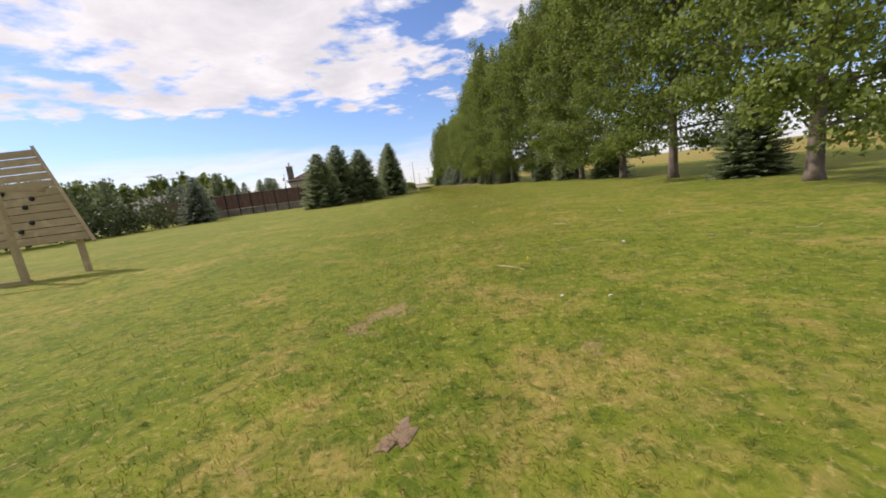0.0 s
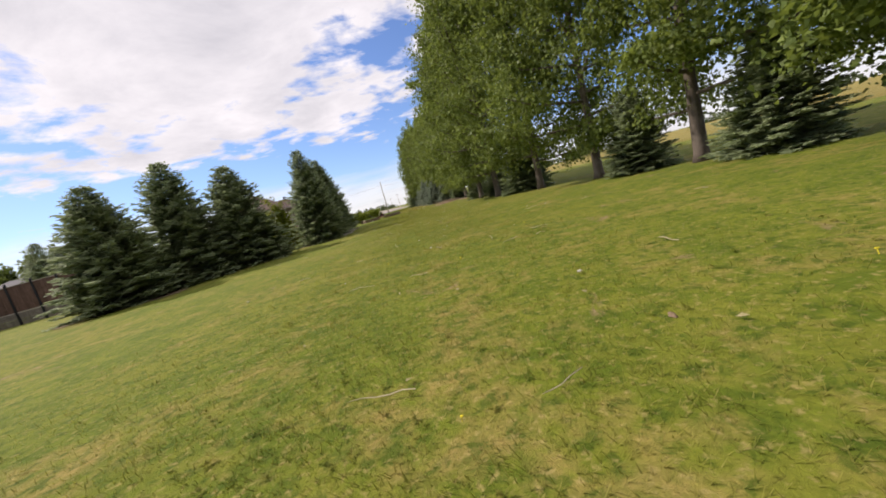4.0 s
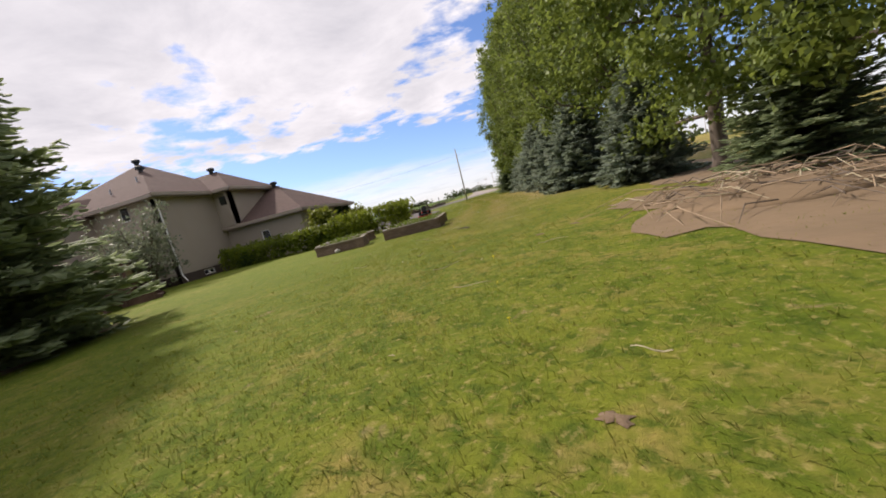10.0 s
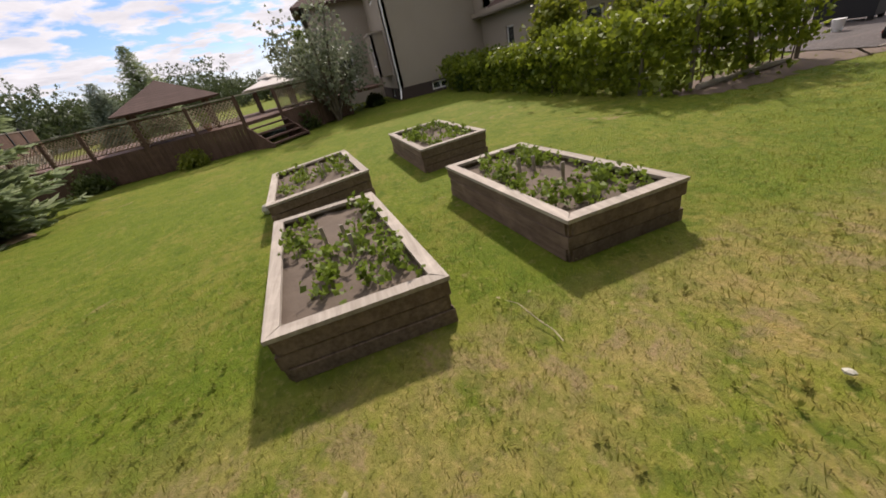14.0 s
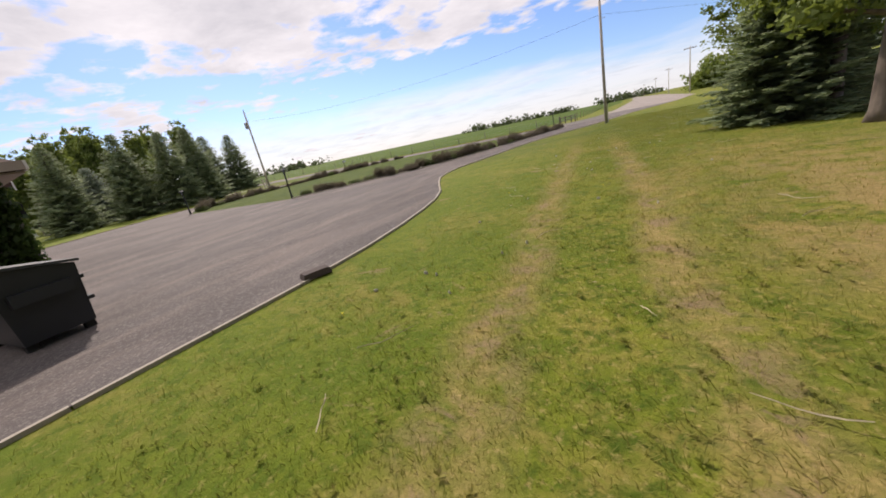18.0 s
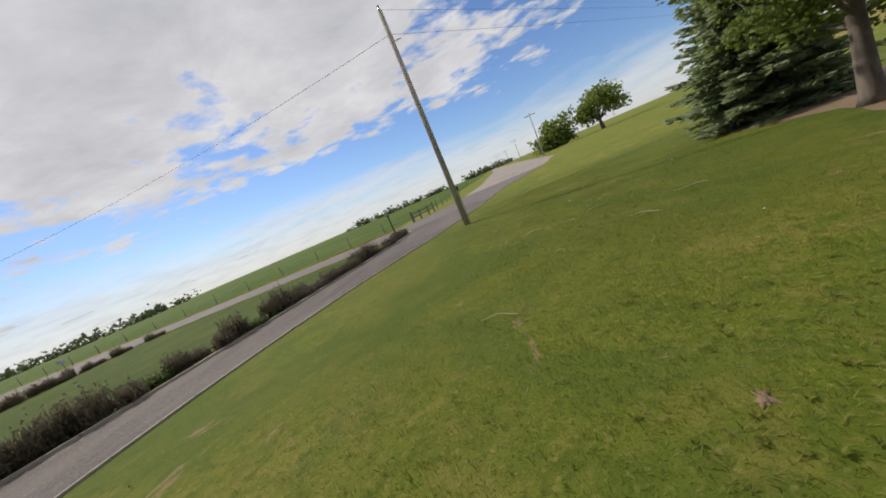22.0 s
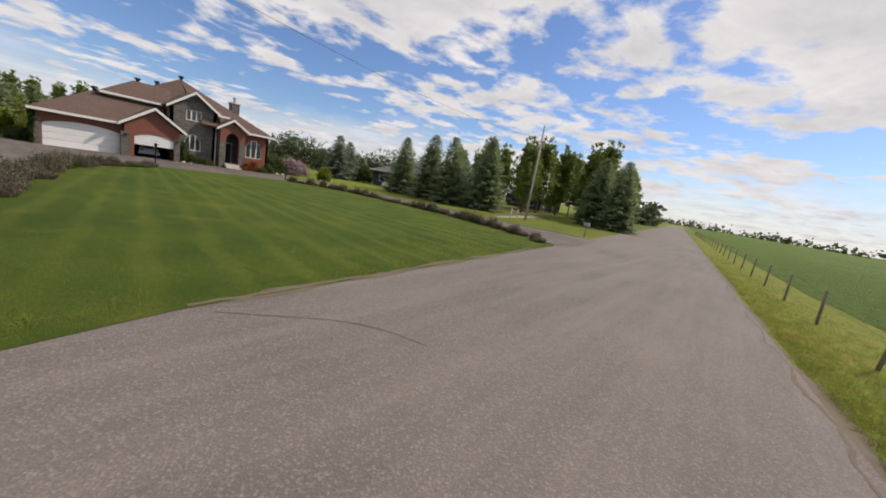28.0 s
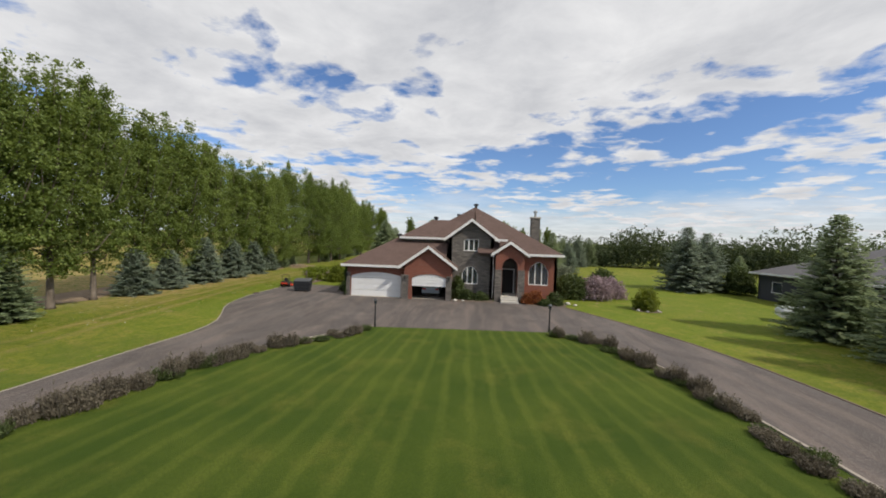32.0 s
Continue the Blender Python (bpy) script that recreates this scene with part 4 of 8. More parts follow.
seam("road_seam", [(-11.9, -40.9), (-13.2, -41.5), (-14.4, -42.1), (-15.3, -42.35), (-16.5, -42.15)], 0.10, "dark tar seam across the asphalt")
seam("road_seam", [(-14.4, -42.1), (-15.6, -42.9), (-16.4, -44.5)], 0.05, "dark tar seam across the asphalt", z=0.036)
seam("road_seam", [(-8.7, -40.0), (-7.9, -40.6), (-7.3, -41.1), (-6.9, -41.7), (-6.7, -42.4)], 0.011, "thin dark crack across the chip seal", "crack")
seam("road_seam", [(9.2, -38.6), (10.4, -40.4), (10.6, -42.6), (10.7, -44.4)], 0.014, "thin dark crack across the chip seal", "crack")
seam("road_seam", [(-16.4, -10.6 + 5), (-15.0, -6.0), (-12.0, -6.6), (-9.0, -7.6)], 0.012, "thin dark crack across the asphalt")


def verge(name, edge, x0, x1, side, width, outer, label, seed):
    """A ragged strip of grit where the grass meets the road."""
    rng = random.Random(seed)
    vs = []
    n = int((x1 - x0) / 0.22)
    wob = 0.0
    for i in range(n + 1):
        x = x0 + (x1 - x0) * i / n
        wob = 0.6 * wob + rng.uniform(-0.5, 0.5) * width * 1.2
        y = edge(x)
        a = max(0.06, width * (0.65 + 0.35 * math.sin(x * 0.9 + seed)) + wob)
        vs += [(x, y - side * (0.10 + 0.07 * math.sin(x * 2.3) + rng.uniform(0, 0.06)), 0.030), (x, y + side * a, outer)]
    setting(name, Shape().add(vs, [(2 * i, 2 * i + 2, 2 * i + 3, 2 * i + 1) if side > 0 else (2 * i, 2 * i + 1, 2 * i + 3, 2 * i + 2) for i in range(n)]), "verge", label, "verge")


verge("verge_north", road_n, -8.9, 5.6, 1, 0.13, 0.038, "gritty worn strip between road and island lawn", 3)
verge("verge_south", road_s, -6.0, 60.0, -1, 0.22, 0.006, "gritty worn strip between road and grass verge", 4)

# ---- house ----
def wall_shape(p, q, z0, z1, thick, holes=()):
    """A wall from plan point p to q (its outer face), thickened to the left of p->q, with square holes (a0, a1, z0, z1) right through it."""
    p, q = Vector((*p, 0)), Vector((*q, 0))
    d = (q - p).normalized()
    n = Vector((-d.y, d.x, 0)) * thick
    L = (q - p).length
    xs = sorted({0.0, L, *[h[0] for h in holes], *[h[1] for h in holes]})
    zs = sorted({z0, z1, *[h[2] for h in holes], *[h[3] for h in holes]})
    nx, nz = len(xs) - 1, len(zs) - 1
    solid = [[not any(h[0] <= xs[i] and xs[i + 1] <= h[1] and h[2] <= zs[j] and zs[j + 1] <= h[3] for h in holes) for j in range(nz)] for i in range(nx)]
    s = Shape()
    idx = {}

    def vert(i, j, k):
        if (i, j, k) not in idx:
            idx[i, j, k] = len(s.v)
            v = p + d * xs[i] + n * k
            s.v.append((v.x, v.y, zs[j]))
        return idx[i, j, k]

    for i in range(nx):
        for j in range(nz):
            if not solid[i][j]:
                continue
            c = [(i, j), (i + 1, j), (i + 1, j + 1), (i, j + 1)]
            s.f.append(tuple(vert(a, b, 0) for a, b in c))
            s.f.append(tuple(vert(a, b, 1) for a, b in reversed(c)))
            for k, (di, dj) in enumerate(((0, -1), (1, 0), (0, 1), (-1, 0))):
                a, b = i + di, j + dj
                if 0 <= a < nx and 0 <= b < nz and solid[a][b]:
                    continue
                u, v = c[k], c[(k + 1) % 4]
                s.f.append((vert(*v, 0), vert(*u, 0), vert(*u, 1), vert(*v, 1)))
    return s


def frame_at(p, q):
    """Local axes on a wall: x along it, y into it, z up."""
    d = (Vector(q) - Vector(p)).normalized()
    return Matrix(((d.x, -d.y, 0, p[0]), (d.y, d.x, 0, p[1]), (0, 0, 1, 0), (0, 0, 0, 1)))


def window_part(house, m, a0, a1, z0, z1, mat="trim", bars=(1, 1), name="window", arch=0.0, spandrel=None, inset=0.06):
    """A window in a wall opening: frame bars and panes; arch: the rise of an arched head."""
    w = Shape()
    fw = 0.07
    n = 12
    if arch:
        zc = z1 - arch
        head = [(a0 + (a1 - a0) * i / n, zc + arch * math.sin(math.pi * i / n) ** 0.8) for i in range(n + 1)]
        for (xa, za), (xb, zb) in zip(head, head[1:]):
            w.add([m @ Vector(t) for t in ((xa, inset, za), (xb, inset, zb), (xb, inset + 0.06, zb), (xa, inset + 0.06, za), (xa, inset, za - fw), (xb, inset, zb - fw), (xb, inset + 0.06, zb - fw), (xa, inset + 0.06, za - fw))],
                  [(0, 1, 2, 3), (4, 7, 6, 5), (0, 4, 5, 1), (3, 2, 6, 7)])
        ztop = zc
    else:
        w.box(a0, inset, z1 - fw, a1, inset + 0.06, z1, m)
        ztop = z1
    w.box(a0, inset, z0, a0 + fw, inset + 0.06, ztop, m)
    w.box(a1 - fw, inset, z0, a1, inset + 0.06, ztop, m)
    w.box(a0, inset - 0.05, z0 - 0.03, a1, inset + 0.07, z0 + fw, m)
    win = part(name, w, mat, house)
    cols, rows = bars
    g = Shape()
    for i in range(cols + 1):
        x = a0 + (a1 - a0) * i / cols
        if 0 < i < cols:
            g.box(x - 0.05, inset - 0.005, z0 + fw, x + 0.05, inset + 0.055, ztop + (arch * 0.9 if arch else -fw) - 0.02, m)
    for j in range(1, rows):
        z = z0 + (ztop - z0) * j / rows
        g.box(a0 + fw, inset + 0.002, z - 0.025, a1 - fw, inset + 0.05, z + 0.025, m)
    if g.v:
        part("glazing_bar", g, mat, win)
    for i in range(cols):
        xa, xb = a0 + (a1 - a0) * i / cols, a0 + (a1 - a0) * (i + 1) / cols
        p = Shape()
        if arch:
            k = 8
            top = [(xa + (xb - xa) * j / k, zc + arch * max(0.0, math.sin(math.pi * min(1, max(0, (xa + (xb - xa) * j / k - a0) / (a1 - a0))))) ** 0.8) for j in range(k + 1)]
            prof = [(xa, z0), (xb, z0)] + top[::-1]
        else:
            prof = [(xa, z0), (xb, z0), (xb, z1), (xa, z1)]
        nn = len(prof)
        p.add([m @ Vector((x, inset + 0.030, z)) for x, z in prof] + [m @ Vector((x, inset + 0.038, z)) for x, z in prof], [tuple(range(nn)), tuple(range(2 * nn - 1, nn - 1, -1))])
        pane = part("pane", p, "glass", win)
    if arch and spandrel:
        s = Shape()
        for (xa, za), (xb, zb) in zip(head, head[1:]):
            s.add([m @ Vector(t) for t in ((xa, 0.0, za), (xb, 0.0, zb), (xb, 0.0, z1 + 0.001), (xa, 0.0, z1 + 0.001), (xa, 0.22, za), (xb, 0.22, zb), (xb, 0.22, z1), (xa, 0.22, z1))],
                  [(0, 1, 2, 3), (0, 4, 5, 1), (7, 6, 5, 4)])
        part("arch_masonry", s.weld(), spandrel, house)
    return win


def gable_roof(house, y0, y1, xl, xr, ze, xp, zp, mat="shingle", thick=0.14):
    """Two roof planes of a gable that faces south, from its front edge y0 back to y1."""
    for a, b in (((xl, ze), (xp, zp)), ((xp, zp), (xr, ze))):
        s = Shape().plate([(a[0], y0, a[1]), (b[0], y0, b[1]), (b[0], y1, b[1]), (a[0], y1, a[1])], thick)
        part("roof_slope", s, mat, house)
    # white barge boards
    for a, b in (((xl, ze), (xp, zp)), ((xp, zp), (xr, ze))):
        s = Shape()
        y = y0 - 0.035
        s.add([(a[0], y, a[1] - 0.24), (b[0], y, b[1] - 0.24), (b[0], y, b[1] + 0.03), (a[0], y, a[1] + 0.03), (a[0], y0 - 0.003, a[1] - 0.24), (b[0], y0 - 0.003, b[1] - 0.24), (b[0], y0 - 0.003, b[1] + 0.03), (a[0], y0 - 0.003, a[1] + 0.03)],
              [(0, 1, 2, 3), (7, 6, 5, 4), (0, 4, 5, 1), (3, 2, 6, 7), (0, 3, 7, 4), (1, 5, 6, 2)])
        part("barge_board", s, "trim", house)


def gable_wall(house, y, thick, xl, xr, z0, xp, zp, zl, mat):
    """The triangle of a front gable above z0."""
    s = Shape()
    prof = [(xl, z0), (xr, z0), (xr, zl), (xp, zp), (xl, zl)]
    n = len(prof)
    s.add([(x, y, z) for x, z in prof] + [(x, y + thick, z) for x, z in prof], [tuple(range(n)), tuple(range(2 * n - 1, n - 1, -1))] + [(i, n + i, n + (i + 1) % n, (i + 1) % n) for i in range(n)])
    part("gable_wall", s, mat, house)


def eave(house, p, q, z, mat="trim", h=0.16, name="fascia_board"):
    p, q = Vector(p), Vector(q)
    d = (q - p).normalized()
    n = Vector((d.y, -d.x)) * 0.05
    s = Shape()
    v = [p, q, q + n, p + n]
    s.add([(*x, z - h) for x in v] + [(*x, z + 0.04) for x in v], [(3, 2, 1, 0), (4, 5, 6, 7), (0, 1, 5, 4), (1, 2, 6, 5), (2, 3, 7, 6), (3, 0, 4, 7)])
    part(name, s, mat, house)


def arch_door(house, m, a0, a1, ztop, rise, zbot, panels, name, mat="door_white"):
    """A sectional garage door with a low arched head, raised to zbot."""
    door = part(name, Shape().box(a0 - 0.05, 0.03, zbot, a0, 0.14, ztop - rise, m), mat, house)
    part("door_stile", Shape().box(a1, 0.03, zbot, a1 + 0.05, 0.14, ztop - rise, m), mat, door)
    rows = 4
    h = (ztop - zbot) / rows
    n = 14
    for r in range(rows):
        s = Shape()
        za, zb = zbot + r * h + 0.008, zbot + (r + 1) * h - 0.008
        for i in range(n):
            xa, xb = a0 + (a1 - a0) * i / n, a0 + (a1 - a0) * (i + 1) / n
            ta, tb = (ztop - rise + rise * math.sin(math.pi * (k / n)) ** 0.7 for k in (i, i + 1))
            ha, hb = min(zb, ta), min(zb, tb)
            if max(ha, hb) <= za:
                continue
            ha, hb = max(ha, za), max(hb, za)
            s.add([m @ Vector(t) for t in ((xa, 0.06, za), (xb, 0.06, za), (xb, 0.06, hb), (xa, 0.06, ha), (xa, 0.10, za), (xb, 0.10, za), (xb, 0.10, hb), (xa, 0.10, ha))], [(0, 1, 2, 3), (7, 6, 5, 4), (0, 4, 5, 1), (3, 2, 6, 7)])
        # pressed panel fields
        for c in range(panels):
            xa = a0 + (a1 - a0) * (c + 0.14) / panels
            xb = a0 + (a1 - a0) * (c + 0.86) / panels
            if zb < ztop - rise:
                part("door_panel", Shape().box(xa, 0.048, za + h * 0.2, xb, 0.062, zb - h * 0.2, m), mat, door)
        part("door_section", s.weld(), mat, door)
    return door


def arch_filler(house, m, a0, a1, ztop, rise, mat, depth=0.2, power=0.7):
    """Masonry between an arched head and the square opening above it."""
    s = Shape()
    n = 16
    for i in range(n):
        xa, xb = a0 + (a1 - a0) * i / n, a0 + (a1 - a0) * (i + 1) / n
        za, zb = (ztop - rise + rise * math.sin(math.pi * k / n) ** power for k in (i, i + 1))
        s.add([m @ Vector(t) for t in ((xa, 0, za), (xb, 0, zb), (xb, 0, ztop), (xa, 0, ztop), (xa, depth, za), (xb, depth, zb), (xb, depth, ztop), (xa, depth, ztop))], [(0, 1, 2, 3), (0, 4, 5, 1), (7, 6, 5, 4)])
    part("arch_masonry", s.weld(), mat, house)


def build_house():
    h = thing("house", (0, 0, 0), "two-storey brick, stone and stucco house with a brown shingle roof", "house")
    # garage front, double door
    part("wall", wall_shape((-9.0, 0), (-3.6, 0), 0, 2.95, 0.25, [(0.35, 5.2, 0, 2.25)]), "brick", h)
    m = frame_at((-9.0, 0), (-3.6, 0))
    arch_filler(h, m, 0.35, 5.2, 2.25, 0.40, "brick")
    arch_door(h, m, 0.35, 5.2, 2.25, 0.40, 0.0, 8, "garage_door")
    # single bay stands forward under its own gable
    part("wall", wall_shape((-3.6, -0.6), (0.6, -0.6), 0, 3.05, 0.25, [(0.7, 3.75, 0, 2.30)]), "brick", h)
    m = frame_at((-3.6, -0.6), (0.6, -0.6))
    arch_filler(h, m, 0.7, 3.75, 2.30, 0.36, "brick")
    arch_door(h, m, 0.7, 3.75, 2.30, 0.36, 1.2, 5, "garage_door")
    part("wall", wall_shape((-3.6, 0.25), (-3.6, -0.35), 0, 3.0, 0.25), "brick", h)
    part("wall", wall_shape((0.6, -0.35), (0.6, 1.5), 0, 3.05, 0.25), "brick", h)
    gable_wall(h, -0.6, 0.2, -3.6, 0.6, 3.05, -1.45, 4.55, 3.1, "brick")
    gable_roof(h, -0.98, 4.0, -4.1, 1.15, 2.95, -1.45, 4.82)
    for x0, x1, y in ((-9.12, -8.72, -0.05), (-3.86, -3.2, -0.68), (0.18, 0.66, -0.68)):
        part("stone_pier", Shape().box(x0, y, 0, x1, y + 0.2, 2.2), "stonework", h)
    for x, y in ((-9.0, -0.09), (-3.5, -0.72), (0.42, -0.72)):
        lamp = part("wall_lamp", Shape().box(x - 0.06, y - 0.1, 2.0, x + 0.06, y + 0.04, 2.08).box(x - 0.05, y - 0.1, 1.78, x + 0.05, y, 2.0, taper=0.01), "black", h)
    # garage inside and a car standing in it
    part("garage_floor", Shape().box(-8.75, -0.3, 0, 0.35, 7.9, 0.03), "kerb", h)
    # garage sides, stucco
    part("wall", wall_shape((-9.0, 8.2), (-9.0, 0.25), 0.0, 2.95, 0.25, [(1.55, 2.35, 1.0, 2.05), (4.05, 4.75, 1.0, 2.05)]), "stucco", h)
    m = frame_at((-9.0, 8.2), (-9.0, 0.25))
    window_part(h, m, 1.55, 2.35, 1.0, 2.05, bars=(1, 2))
    window_part(h, m, 4.05, 4.75, 1.0, 2.05, bars=(1, 2))
    part("wall", wall_shape((-3.0, 8.2), (-8.75, 8.2), 0.0, 2.95, 0.25, [(2.6, 3.3, 1.3, 2.1)]), "stucco", h)
    window_part(h, frame_at((-3.0, 8.2), (-8.75, 8.2)), 2.6, 3.3, 1.3, 2.1)
    # garage hip roof
    A = (-5.2, 3.95, 5.50)
    part("roof_slope", Shape().plate([(-9.5, -0.45, 2.92), (-9.5, 8.6, 2.92), A], 0.14), "shingle", h)
    part("roof_slope", Shape().plate([(-9.5, -0.45, 2.92), A, (0.0, 3.95, 5.50), (0.0, -0.45, 2.92)], 0.14), "shingle", h)
    part("roof_slope", Shape().plate([(-9.5, 8.6, 2.92), (-2.9, 8.6, 2.92), (-2.9, 3.95, 5.50), A], 0.14), "shingle", h)
    eave(h, (-9.5, -0.46), (-3.9, -0.46), 2.92)
    eave(h, (-9.51, 8.6), (-9.51, -0.45), 2.92, "tan_trim")
    eave(h, (-2.9, 8.61), (-9.5, 8.61), 2.92, "tan_trim")
    part("soffit", Shape().box(-9.48, -0.43, 2.70, -3.7, 0.0, 2.74), "tan_trim", h); part("soffit", Shape().box(-9.48, 0.0, 2.70, -9.0, 8.58, 2.74), "tan_trim", h); part("soffit", Shape().box(-9.0, 8.2, 2.70, -3.0, 8.58, 2.74), "tan_trim", h)
    # upper storey over the garage
    part("wall", wall_shape((-4.4, 8.5), (-4.4, 3.45), 3.05, 5.62, 0.25), "stucco", h)
    part("wall", wall_shape((-3.0, 8.5), (-4.4, 8.5), 3.05, 5.62, 0.25, [(0.30, 1.0, 4.45, 5.2)]), "stucco", h)
    window_part(h, frame_at((-3.0, 8.5), (-4.4, 8.5)), 0.30, 1.0, 4.45, 5.2, "tan_trim")
    part("wall", Shape().box(-4.4, 8.25, 2.95, -3.0, 8.48, 3.05), "stucco", h)
    part("wall", wall_shape((-4.4, 3.4), (0.3, 3.4), 3.6, 5.62, 0.25), "stonework", h)
    B = (-1.9, 6.0, 7.50)
    part("roof_slope", Shape().plate([(-4.85, 3.0, 5.58), (-4.85, 8.95, 5.58), B], 0.14), "shingle", h)
    part("roof_slope", Shape().plate([(-4.85, 3.0, 5.58), B, (1.4, 6.0, 7.50), (1.4, 3.0, 5.58)], 0.14), "shingle", h)
    part("roof_slope", Shape().plate([(-4.85, 8.95, 5.58), (-2.6, 8.95, 5.58), (0.0, 6.0, 7.50), B], 0.14), "shingle", h)
    eave(h, (-4.85, 2.99), (-0.1, 2.99), 5.58)
    eave(h, (-4.86, 8.95), (-4.86, 3.0), 5.58, "tan_trim")
    eave(h, (-3.4, 8.96), (-4.85, 8.96), 5.58, "tan_trim")
    part("soffit", Shape().box(-4.83, 3.0, 5.36, 0.2, 3.4, 5.40), "tan_trim", h); part("soffit", Shape().box(-4.83, 3.4, 5.36, -4.4, 8.93, 5.40), "tan_trim", h)
    # main block: west and north stucco walls
    part("wall", wall_shape((-3.0, 13.0), (-3.0, 8.5), 0.55, 5.62, 0.25), "stucco", h)
    part("wall", wall_shape((-3.0, 8.5), (-3.0, 8.2), 0.0, 3.05, 0.25), "stucco", h)
    part("foundation", wall_shape((-3.03, 13.03), (-3.03, 8.2), 0.0, 0.55, 0.25, [(1.75, 2.65, 0.12, 0.48)]), "basement", h)
    window_part(h, frame_at((-3.03, 13.03), (-3.03, 8.2)), 1.75, 2.65, 0.12, 0.48, bars=(2, 1))
    part("wall", wall_shape((10.2, 13.0), (-3.0, 13.0), 0.55, 5.62, 0.25, [(10.5, 11.2, 4.45, 5.35), (5.5, 6.7, 4.2, 5.3), (6.0, 7.6, 1.0, 2.6), (2.0, 4.6, 0.9, 2.7)]), "stucco", h)
    m = frame_at((10.2, 13.0), (-3.0, 13.0))
    window_part(h, m, 10.5, 11.2, 4.45, 5.35)
    window_part(h, m, 5.5, 6.7, 4.2, 5.3, bars=(2, 1))
    window_part(h, m, 6.0, 7.6, 1.0, 2.6, bars=(2, 1))
    window_part(h, m, 2.0, 4.6, 0.9, 2.7, bars=(3, 1))
    part("foundation", wall_shape((10.2, 13.03), (-3.0, 13.03), 0.0, 0.55, 0.25, [(11.2, 11.9, 0.12, 0.45)]), "basement", h)
    window_part(h, frame_at((10.2, 13.03), (-3.0, 13.03)), 11.2, 11.9, 0.12, 0.45)
    bay = part("bay", wall_shape((-0.1, 13.65), (-2.15, 13.65), 1.2, 3.1, 0.12, [(1.0, 1.75, 1.7, 2.75)]), "stucco", h)
    part("bay_side", wall_shape((-2.15, 13.65), (-2.15, 13.0), 1.2, 3.1, 0.12).box(-2.03, 13.0, 1.2, -0.1, 13.53, 1.28).box(-2.2, 12.98, 3.1, -0.05, 13.72, 3.2), "stucco", bay)
    window_part(h, frame_at((-0.1, 13.65), (-2.15, 13.65)), 1.0, 1.75, 1.7, 2.75)
    # low rear wing behind
    part("wall", wall_shape((5.0, 16.5), (1.8, 16.5), 0.0, 5.3, 0.25, [(1.2, 2.1, 4.1, 5.0), (1.0, 2.2, 1.0, 2.5)]), "stucco", h)
    window_part(h, frame_at((5.0, 16.5), (1.8, 16.5)), 1.2, 2.1, 4.1, 5.0)
    window_part(h, frame_at((5.0, 16.5), (1.8, 16.5)), 1.0, 2.2, 1.0, 2.5)
    part("wall", wall_shape((1.8, 16.5), (1.8, 13.0), 0.0, 5.3, 0.25, [(1.2, 2.1, 1.2, 2.6)]), "stucco", h)
    window_part(h, frame_at((1.8, 16.5), (1.8, 13.0)), 1.2, 2.1, 1.2, 2.6)
    part("wall", wall_shape((5.0, 13.0), (5.0, 16.5), 0.0, 5.3, 0.25), "stucco", h)
    part("roof_slope", Shape().plate([(1.4, 16.9, 5.25), (3.4, 14.9, 6.5), (3.4, 11.0, 6.9), (1.4, 11.0, 5.25)], 0.14), "shingle", h)
    part("roof_slope", Shape().plate([(5.4, 16.9, 5.25), (3.4, 14.9, 6.5), (3.4, 11.0, 6.9), (5.4, 11.0, 5.25)], 0.14), "shingle", h)
    part("roof_slope", Shape().plate([(1.4, 16.9, 5.25), (5.4, 16.9, 5.25), (3.4, 14.9, 6.5)], 0.14), "shingle", h)
    part("wall", wall_shape((10.2, 1.3), (10.2, 13.0), 0.0, 4.4, 0.25), "brick", h)
    # main roof
    P = (2.6, 7.9, 9.15)
    NW, NE, SE = (-3.45, 13.45, 5.58), (10.7, 13.45, 5.2), (10.7, 0.7, 4.35)
    part("roof_slope", Shape().plate([NW, NE, P], 0.14), "shingle", h)
    part("roof_slope", Shape().plate([NE, SE, P], 0.14), "shingle", h)
    part("roof_slope", Shape().plate([SE, (2.9, 0.7, 4.35), P], 0.14), "shingle", h)
    part("roof_slope", Shape().plate([NW, P, (-3.45, 5.6, 5.58)], 0.14), "shingle", h)
    part("roof_slope", Shape().plate([P, (-3.45, 5.6, 5.58), (2.4, 3.6, 6.5)], 0.14), "shingle", h)
    eave(h, (-3.46, 13.45), (-3.46, 8.9), 5.58, "tan_trim")
    eave(h, (10.7, 13.46), (-3.45, 13.46), 5.50, "tan_trim")
    eave(h, (6.9, 0.69), (10.7, 0.69), 4.35)
    part("soffit", Shape().box(-3.43, 8.9, 5.36, -3.0, 13.43, 5.40), "tan_trim", h); part("soffit", Shape().box(-3.0, 13.0, 5.34, 10.2, 13.43, 5.38), "tan_trim", h); part("soffit", Shape().box(7.0, 0.72, 4.12, 10.66, 1.3, 4.16), "tan_trim", h)
    # stone tower with its gable
    part("wall", wall_shape((0.25, 1.3), (4.35, 1.3), 0.0, 5.65, 0.25, [(1.25, 2.75, 1.35, 3.05), (1.35, 2.75, 4.45, 5.55)]), "stonework", h)
    m = frame_at((0.25, 1.3), (4.35, 1.3))
    window_part(h, m, 1.25, 2.75, 1.35, 3.05, bars=(3, 1), arch=0.72, spandrel="stonework")
    window_part(h, m, 1.35, 2.75, 4.45, 5.55, bars=(3, 1))
    part("wall", wall_shape((0.25, 3.6), (0.25, 1.3), 2.9, 5.65, 0.25), "stonework", h)
